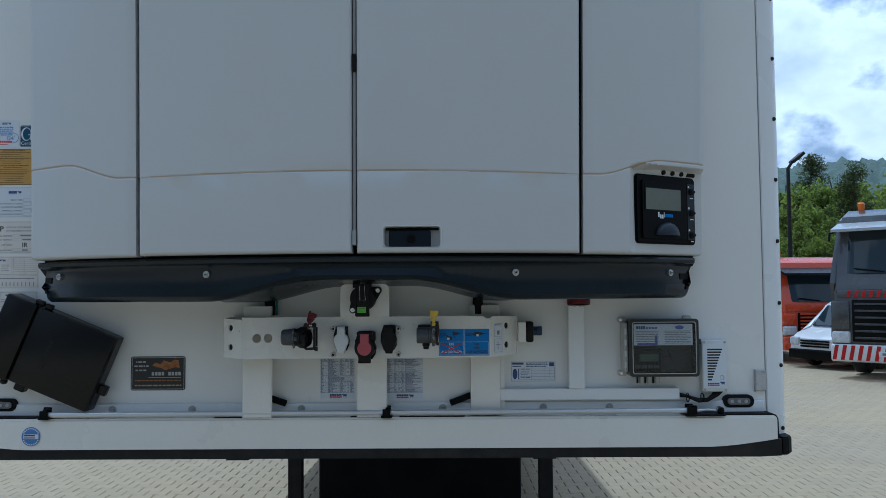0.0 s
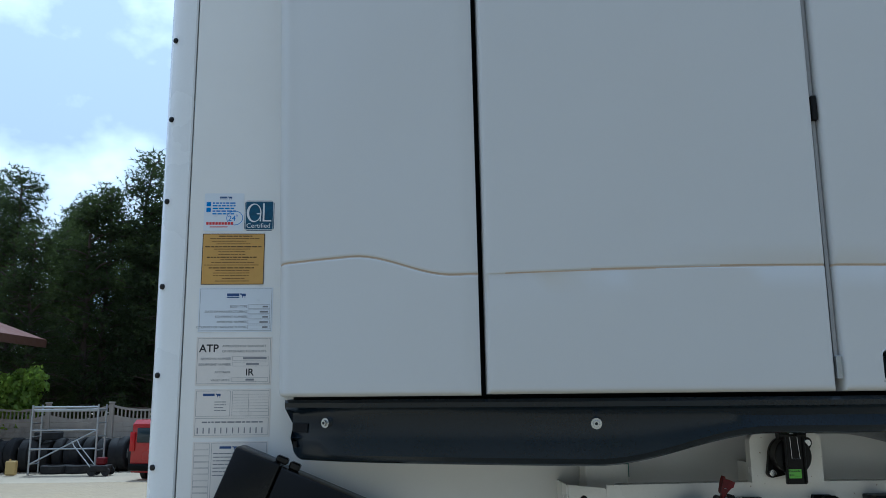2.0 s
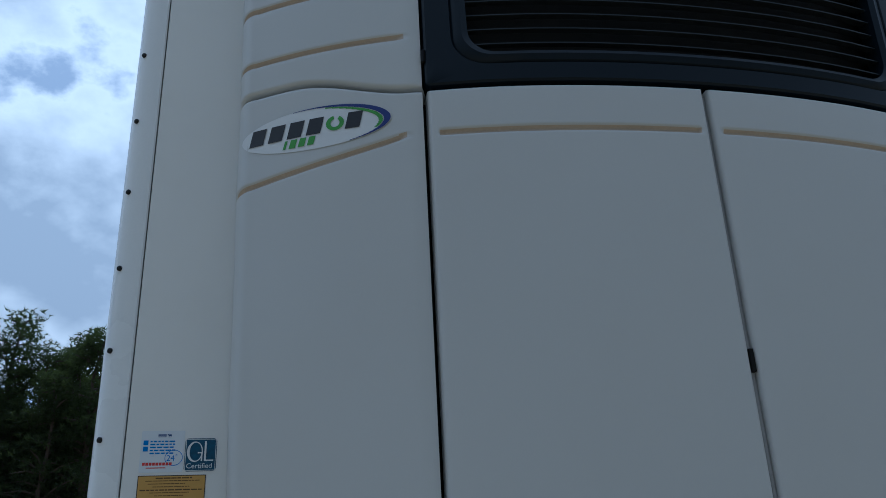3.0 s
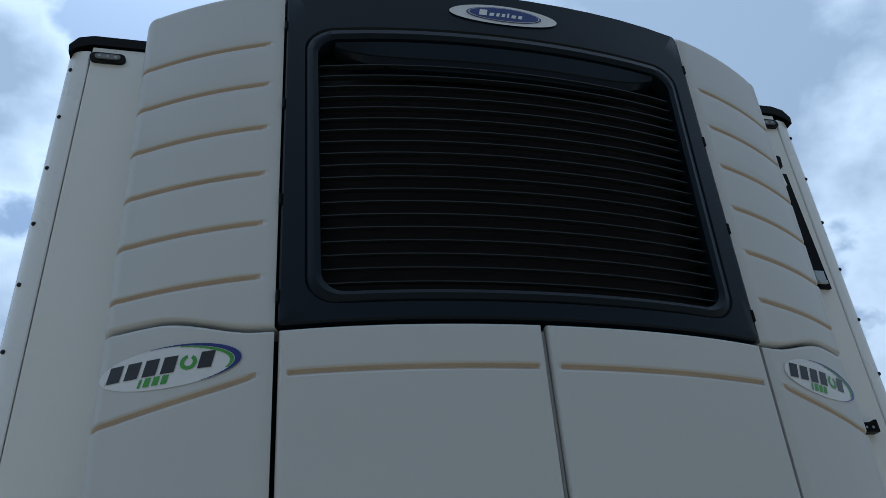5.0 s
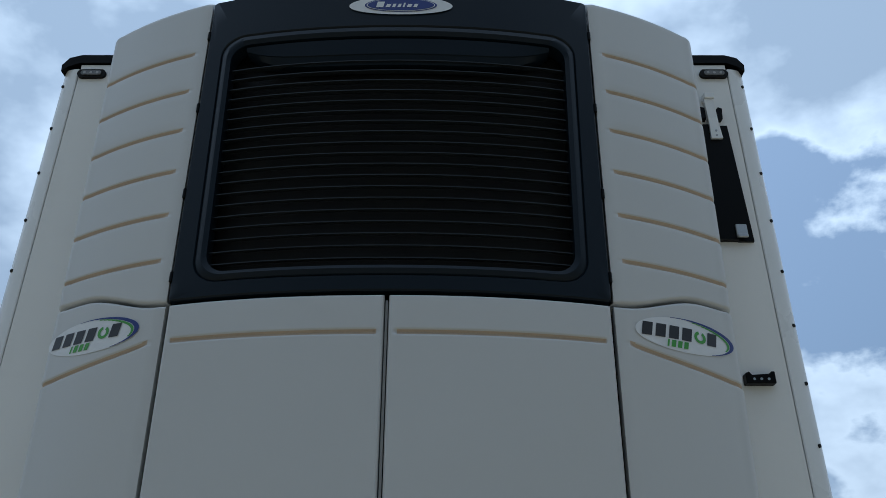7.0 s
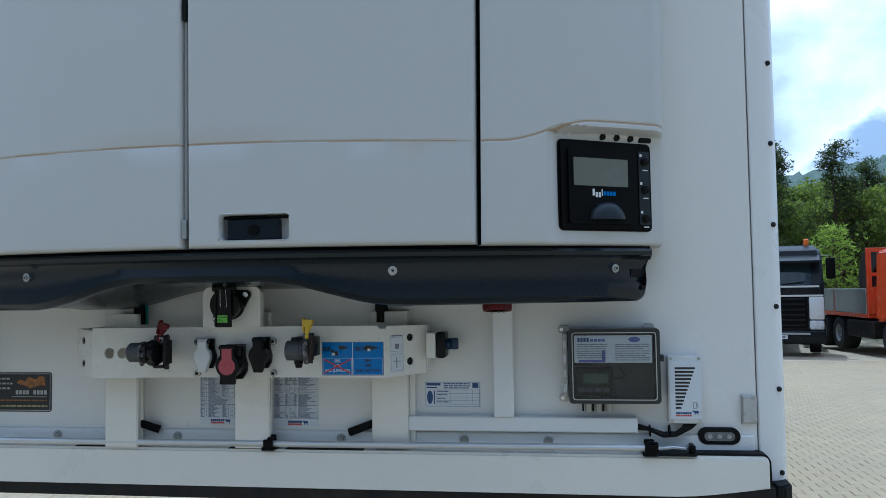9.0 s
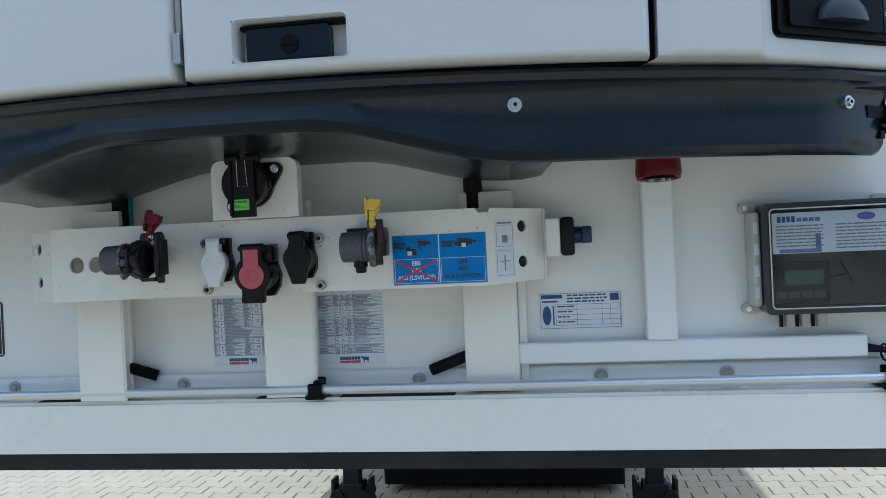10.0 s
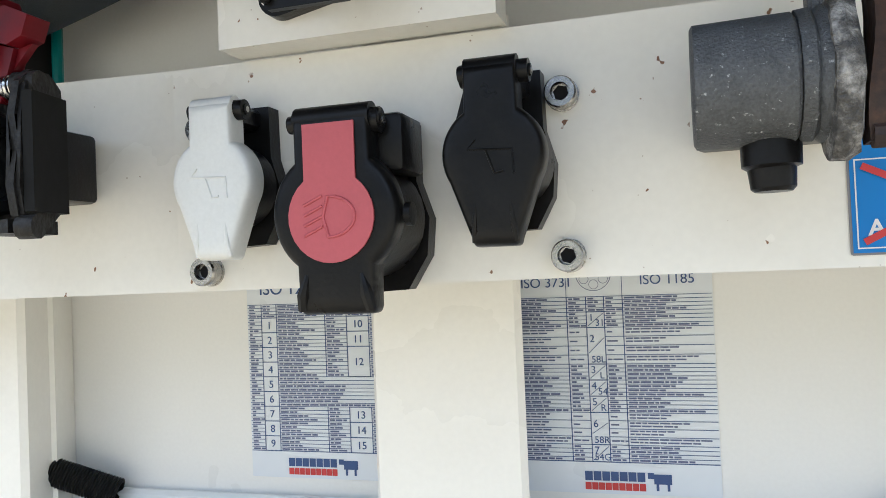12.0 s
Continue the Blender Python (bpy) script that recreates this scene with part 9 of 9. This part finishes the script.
def van(name, label, at, turn, paint, size=1.0):
    v = thing(name, label, "van", (0, 0, 0), "parked vans")
    w = 0.95
    prof = [(0.02, 0.30), (0.0, 0.55), (0.06, 0.86), (0.30, 1.02), (0.85, 1.16), (1.50, 1.82), (1.75, 1.93), (4.35, 1.93), (4.48, 1.80), (4.55, 0.40), (4.5, 0.30)]
    bm = bmesh.new()
    prism(bm, prof, -w, w, "x")
    bmesh.ops.bevel(bm, geom=[e for e in bm.edges if abs(e.verts[0].co.x - e.verts[1].co.x) < 1e-5], offset=0.08, segments=3, affect="EDGES")
    part("body", bm, paint, v, smooth=True)
    bm = bmesh.new()
    quad_on(bm, [(-0.80, 0.88, 1.20), (0.80, 0.88, 1.20), (0.72, 1.44, 1.79), (-0.72, 1.44, 1.79)])
    r = bmesh.ops.extrude_face_region(bm, geom=bm.faces[:])
    bmesh.ops.translate(bm, vec=(0, -0.03, 0.03), verts=[q for q in r["geom"] if isinstance(q, bmesh.types.BMVert)])
    part("windscreen", bm, SCREEN, v)
    bm = bmesh.new()
    box(bm, -0.93, 0.93, -0.05, 0.4, 0.26, 0.56, 0.06, 3)
    part("front_bumper", bm, BLACK_ABS, v, smooth=True)
    for k in range(3):
        bm = bmesh.new()
        box(bm, -0.5, 0.5, -0.02, 0.05, 0.62 + 0.08 * k, 0.67 + 0.08 * k, 0.01, 1)
        part("grille_bar", bm, BLACK_ABS, v)
    for s in (-1, 1):
        bm = bmesh.new()
        xa, xb = sorted((s * 0.56, s * 0.90))
        box(bm, xa, xb, -0.01, 0.2, 0.66, 0.90, 0.05, 2)
        part("headlamp", bm, HEADLAMP, v, smooth=True)
        bm = bmesh.new()
        xa, xb = sorted((s * 0.78, s * 0.94))
        box(bm, xa, xb, 4.50, 4.57, 0.95, 1.55, 0.02, 2)
        part("tail_lamp", bm, TAIL_RED, v, smooth=True)
        bm = bmesh.new()
        xa, xb = sorted((s * 0.93, s * 0.958))
        prism(bm, [(1.35, 1.18), (2.2, 1.18), (2.2, 1.72), (1.72, 1.72)], xa, xb, "x")
        part("side_window", bm, SCREEN, v)
        bm = bmesh.new()
        xa, xb = sorted((s * 0.98, s * 1.14))
        box(bm, xa, xb, 1.28, 1.40, 1.12, 1.36, 0.03, 2)
        part("mirror", bm, BLACK_ABS, v)
        for yy in (0.92, 3.6):
            wheel(v, s * 0.82, yy, 0.33, 0.33, 0.21)
    for s in (-1, 1):
        bm = bmesh.new()
        xa, xb = sorted((s * 0.05, s * 0.72))
        box(bm, xa, xb, 4.50, 4.535, 1.22, 1.68, 0.02, 2)
        part("rear_window", bm, SCREEN, v, "dark rear door window", True)
    bm = bmesh.new()
    box(bm, -0.93, 0.93, 4.48, 4.64, 0.36, 0.58, 0.04, 2)
    part("rear_bumper", bm, BLACK_ABS, v, smooth=True)
    bm = bmesh.new()
    box(bm, -0.26, 0.26, 4.56, 4.575, 0.80, 0.91, 0.003, 1)
    pl = part("number_plate", bm, SKY_WHITE, v, "white plate with a plain dark bar")
    bm = bmesh.new()
    box(bm, -0.2, 0.2, 4.5755, 4.578, 0.83, 0.88)
    part("dark_bar", bm, INK_GREY, pl)
    v.location, v.rotation_euler, v.scale = at, (0, 0, radians(turn)), (size, size, size)


van("white_van", "parked white delivery van with black bumper", at_ground(9.34, 17.75), -66, VAN_WHITE, 0.86)
van("red_van", "parked red panel van seen from behind", at_ground(-6.85, 24.6), 168, VAN_RED, 0.86)


def street_lamp():
    l = thing("street_lamp", "tall black yard lamp post with a floodlight head", "street lamp", (12.0, 25.3, gz(25)))
    g = gz(25)
    bm = bmesh.new()
    tube(bm, [(12.0, 25.3, g), (12.0, 25.3, 5.75), (12.15, 25.3, 5.98)], [0.09, 0.06, 0.05], 12)
    part("pole", bm, DARK_STEEL, l, smooth=True)
    bm = bmesh.new()
    box(bm, -0.26, 0.26, -0.20, 0.20, -0.06, 0.06, 0.03, 2, m=pose(12.32, 25.3, 6.12, 0, -40, 0))
    part("head", bm, DARK_STEEL, l, smooth=True)


street_lamp()


# ---- trees ----
BARK = surface("brown_bark", (0.09, 0.065, 0.045), 0.95, var=0.35, scale=3, grain=25, bump=0.6)
NEEDLES = foliage("pine_needles", (0.052, 0.068, 0.033))
LEAVES = foliage("broad_leaves", (0.15, 0.19, 0.05))
LEAVES_B = foliage("bright_young_leaves", (0.22, 0.30, 0.06))


def spray(verts, faces, c, size, rng, kind):
    """One small clump of needles or leaves."""
    n = 5
    for _ in range(n):
        d = Vector((rng.gauss(0, 1), rng.gauss(0, 1), rng.gauss(0.25, 0.8))).normalized()
        s = d.orthogonal().normalized()
        s.rotate(Matrix.Rotation(rng.uniform(0, 6.28), 3, d))
        i = len(verts)
        if kind == "pine":
            ln, wd = size * rng.uniform(0.7, 1.3), size * 0.11
            verts += [c - s * wd, c + s * wd, c + d * ln]
            faces.append((i, i + 1, i + 2))
        else:
            o = c + d * size * rng.uniform(0.2, 0.9)
            u = d.cross(s)
            a = size * rng.uniform(0.35, 0.6)
            verts += [o - s * a * 0.6, o + u * a, o + s * a * 0.6, o - u * a]
            faces.append((i, i + 1, i + 2, i + 3))


def tree(name, label, seed, h, kind, leaf_mat, clear=0.3, spread=0.22, clumps=1500):
    rng = random.Random(seed)
    t = thing(name, label, "tree", (0, 0, 0), "trees round the yard")
    bm = bmesh.new()
    bend = [(rng.uniform(-0.15, 0.15) * k / 6 * h * 0.1, rng.uniform(-0.15, 0.15) * k / 6 * h * 0.1) for k in range(8)]
    top = h * (0.97 if kind == "pine" else 0.8)
    trunk = [Vector((bend[k][0], bend[k][1], top * k / 7)) for k in range(8)]
    tube(bm, trunk, [h * 0.016 * (1 - 0.9 * k / 7) + 0.012 for k in range(8)], 9)

    def along(f):
        q = max(0.0, min(0.999, f)) * 7
        k = int(q)
        return trunk[k].lerp(trunk[k + 1], q - k)
    verts, faces = [], []
    n = int(64 if kind == "pine" else 34)
    per = clumps // n
    for b in range(n):
        f = clear + (1 - clear) * (b + rng.random()) / n
        o = along(f if kind == "pine" else clear + (f - clear) * 0.85)
        a = rng.uniform(0, 6.28)
        if kind == "pine":
            reach = h * spread * (1.05 - f) ** 0.7 * rng.uniform(0.75, 1.15) + 0.25
            d = Vector((math.cos(a), math.sin(a), rng.uniform(-0.1, 0.6)))
        else:
            reach = h * spread * rng.uniform(0.75, 1.2) * math.sin(math.pi * min(0.96, 0.22 + 0.75 * (f - clear) / (1 - clear))) + 0.3
            d = Vector((math.cos(a), math.sin(a), rng.uniform(0.2, 0.9)))
        e = o + d * reach
        mid = o.lerp(e, 0.5) + Vector((0, 0, reach * 0.08))
        tube(bm, [o, mid, e], [h * 0.005 * (1.1 - f) + 0.012, h * 0.003 + 0.006, 0.006], 5, caps=False)
        knots = []
        for q in range(6 if kind == "pine" else 5):
            u = rng.uniform(0.25, 1.05)
            c = o.lerp(e, u) + Vector((0, 0, reach * 0.10 * math.sin(math.pi * min(1, u))))
            w = reach * (0.20 if kind == "pine" else 0.30)
            c += Vector((rng.gauss(0, w), rng.gauss(0, w), rng.gauss(0, w * 0.4)))
            knots.append((c, rng.uniform(0.28, 0.62) * (0.8 + 0.03 * h)))
        for k in range(per):
            c, w = knots[k % len(knots)]
            off = Vector((rng.gauss(0, 1), rng.gauss(0, 1), rng.gauss(0.1, 1)))
            off *= min(1.0, 1.6 / max(0.01, off.length))
            p = c + Vector((off.x * w * 0.62, off.y * w * 0.62, off.z * w * (0.36 if kind == "pine" else 0.5)))
            spray(verts, faces, p, (0.20 if kind == "pine" else 0.19), rng, kind)
    part("trunk", bm, BARK, t, smooth=True)
    me = bpy.data.meshes.new("crown")
    me.from_pydata([tuple(v) for v in verts], [], faces)
    me.materials.append(leaf_mat)
    ob = new("crown", me)
    ob.parent = t
    return t


def grove():
    rng = random.Random(11)
    pine = [tree("pine_tree", "tall dark green pine behind the fence, also copied as added unseen woods", s, 12.5, "pine", NEEDLES, 0.14, 0.20, 4200) for s in (1, 2, 3)]
    broad = [tree("leafy_tree", "round leafy green tree behind the yard, also copied as added unseen woods", s, 9.5, "leaf", LEAVES, 0.12, 0.30, 2800) for s in (5, 6, 7)]
    young = tree("young_pine", "young light green pine behind the trucks", 9, 4.2, "pine", LEAVES_B, 0.05, 0.26, 700)
    bush = tree("bright_bush", "bright green leafy sapling behind the fence", 12, 3.4, "leaf", LEAVES_B, 0.35, 0.035, 800)
    used = set()

    def put(t, x, y, s):
        m = Matrix.LocRotScale((x, y, gz(y) - 0.05), Euler((0, 0, rng.uniform(0, 6.28))), (s, s, s * rng.uniform(0.94, 1.06)))
        if t.name not in used:
            used.add(t.name)
            t.matrix_basis = m
        else:
            c = copy_thing(t, m)
            c.matrix_basis = m
    # the dark pine wood behind the fence
    for row, (y0, n) in enumerate(((29.5, 10), (33.5, 11), (38.0, 12), (43.0, 12))):
        for k in range(n):
            x = -32 + 29 * (k + rng.uniform(0.1, 0.9)) / n
            put(pine[rng.randrange(3)], x, y0 + rng.uniform(-1.2, 1.2), rng.uniform(0.72, 0.98) + 0.04 * row)
    for k in range(5):
        put(pine[rng.randrange(3)], -30 + 5.2 * k + rng.uniform(-1, 1), 28.0 + rng.uniform(0, 0.6), rng.uniform(0.55, 0.75))
    for x, y, s in ((-10.2, 29.9, 0.88), (-11.5, 30.6, 0.94), (-12.7, 29.8, 0.85), (-9.2, 31.0, 0.86)):
        put(pine[rng.randrange(3)], x, y, s)
    put(bush, -14.1, 26.4, 1.12)
    # mixed trees beyond the trucks
    for row, (y0, n, s0) in enumerate(((33.0, 9, 0.76), (39.0, 11, 0.95), (46.0, 12, 1.08), (55.0, 11, 1.25))):
        for k in range(n):
            x = 4 + (19 + 4 * row) * (k + rng.uniform(0.1, 0.9)) / n
            pick = pine if (rng.random() < (0.55 if row < 2 else 0.15)) else broad
            s = s0 * (0.78 if pick is pine else 1.0) * rng.uniform(0.85, 1.1)
            put(pick[rng.randrange(3)], x, y0 + rng.uniform(-1.5, 1.5), s)
    # unseen woods added behind the camera darken reflections and block the low sky
    for k in range(34):
        a = radians(100 + 160 * (k + rng.uniform(0.2, 0.8)) / 34)
        d = 27 + 8 * (k % 2) + rng.uniform(-1.5, 1.5)
        put((pine if k % 3 else broad)[rng.randrange(3)], d * math.sin(a) * 1.3, d * math.cos(a), rng.uniform(0.66, 0.86))
    for x, y, s in ((10.3, 28.5, 0.95), (8.6, 29.5, 0.6), (12.2, 29.0, 0.75), (13.6, 28.2, 0.6)):
        put(young, x, y, s)


grove()


def far_hills():
    rng = np.random.RandomState(5)
    bm = bmesh.new()
    nx, ny = 420, 40
    g = []
    for j in range(ny):
        row = []
        for i in range(nx):
            a = radians(-60 + 120 * i / (nx - 1))
            d = 150 + 14.3 * j
            x, y = d * math.sin(a), d * math.cos(a)
            f = j / (ny - 1)
            hgt = 80 * smooth(0.0, 0.85, f) * (0.62 + 0.38 * math.sin(a * 3.1 + 0.2)) + 7 * f * math.sin(a * 9 + f * 5)
            hgt += (3.4 * noise.noise(Vector((x * 0.06, y * 0.06, 0))) + 5.0 * noise.noise(Vector((x * 0.23, y * 0.23, 3))) + 2.5 * noise.noise(Vector((x * 0.5, y * 0.5, 8)))) * (0.4 + f)
            row.append(bm.verts.new((x, y, hgt - 1.5)))
        g.append(row)
    for j in range(ny - 1):
        for i in range(nx - 1):
            bm.faces.new((g[j][i], g[j][i + 1], g[j + 1][i + 1], g[j + 1][i]))
    for f in bm.faces:
        f.smooth = True
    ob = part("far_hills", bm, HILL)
    tagged(ob, "distant wooded hills in hazy blue-green", "hills", kind="structure")


# the haze of distance is mixed into this blue-green base colour
HILL = surface("haze_tinted_distant_woods", (0.075, 0.112, 0.090), 0.95, var=0.6, scale=0.12, grain=0.5, bump=0)
far_hills()


# ---- interlocking paving ----
def paving():
    a, w1, w2 = 0.1, 0.0825, 0.0575
    out = [(-a, -w1), (-a * 0.6, -w1), (-a * 0.4, -w2), (a * 0.4, -w2), (a * 0.6, -w1), (a, -w1), (a, w1), (a * 0.6, w1), (a * 0.4, w2), (-a * 0.4, w2), (-a * 0.6, w1), (-a, w1)]
    gap, cham = 0.0028, 0.005

    def shrink(pts, d):
        return [(x - math.copysign(d, x), y - math.copysign(d, y)) for x, y in pts]
    lo, mid, hi = shrink(out, gap), shrink(out, gap), shrink(out, gap + cham)
    base = [(x, y, -0.011) for x, y in lo] + [(x, y, -0.004) for x, y in mid] + [(x, y, 0.0) for x, y in hi]
    faces = []
    for r in range(2):
        for k in range(12):
            faces.append((r * 12 + k, r * 12 + (k + 1) % 12, (r + 1) * 12 + (k + 1) % 12, (r + 1) * 12 + k))
    top = [24, 25, 26, 33, 34, 35], [26, 27, 32, 33], [27, 28, 29, 30, 31, 32]
    faces += [tuple(t) for t in top]
    road = thing("pavement", "grey interlocking concrete block paving, dusty in places", "paving", (0, 0, 0), kind="structure")
    bm = bmesh.new()
    lines = [[bm.verts.new((x, y, gz(y) - 0.0095)) for x in (-15.1, 11.1)] for y in (-7.1, 0, 20.5)]
    for p, q in zip(lines, lines[1:]):
        bm.faces.new((p[0], p[1], q[1], q[0]))
    part("joint_bed", bm, JOINT, road, "dark sand in the joints")
    me = bpy.data.meshes.new("paving_block")
    me.from_pydata(base, [], faces)
    me.materials.append(PAVER)
    rng = random.Random(2)
    B = np.array(base)
    V, F, count = [], [], 0
    pitch = w1 + w2
    rows = int((20.5 + 7.0) / pitch)
    for r in range(rows):
        y = -7.0 + r * pitch
        for k in range(int(26.0 / 0.2)):
            x = -15.0 + 0.2 * k + (0.1 if r % 2 else 0.0)
            # only the stretches of yard beside and under the trailer
            if y < 1.6 and abs(x) > 8:
                continue
            if y > 9.0 and -2.0 < x < 2.2:
                continue
            if y > 1.6 and x < -1.6 and -x > 6.5 + 0.5 * (y + 2):
                continue
            if y > 1.6 and x > 1.8 and x > 6.5 + 0.4 * (y + 2):
                continue
            z = gz(y) + rng.uniform(-0.0012, 0.0012)
            if 2.75 < y < 4.85 and -1.95 < x < 1.95:
                ob = new("paving_block", me)
                ob.parent = road
                ob.location = (x, y, z)
                continue
            V.append(B + np.array((x, y, z)))
            F += [tuple(i + count for i in f) for f in faces]
            count += len(base)
    rest = bpy.data.meshes.new("paving_blocks")
    rest.from_pydata(np.concatenate(V).tolist(), [], F)
    rest.materials.append(PAVERS)
    ob = new("paving_blocks", rest)
    ob.parent = road
    tagged(ob, kind="stuff")


paving()
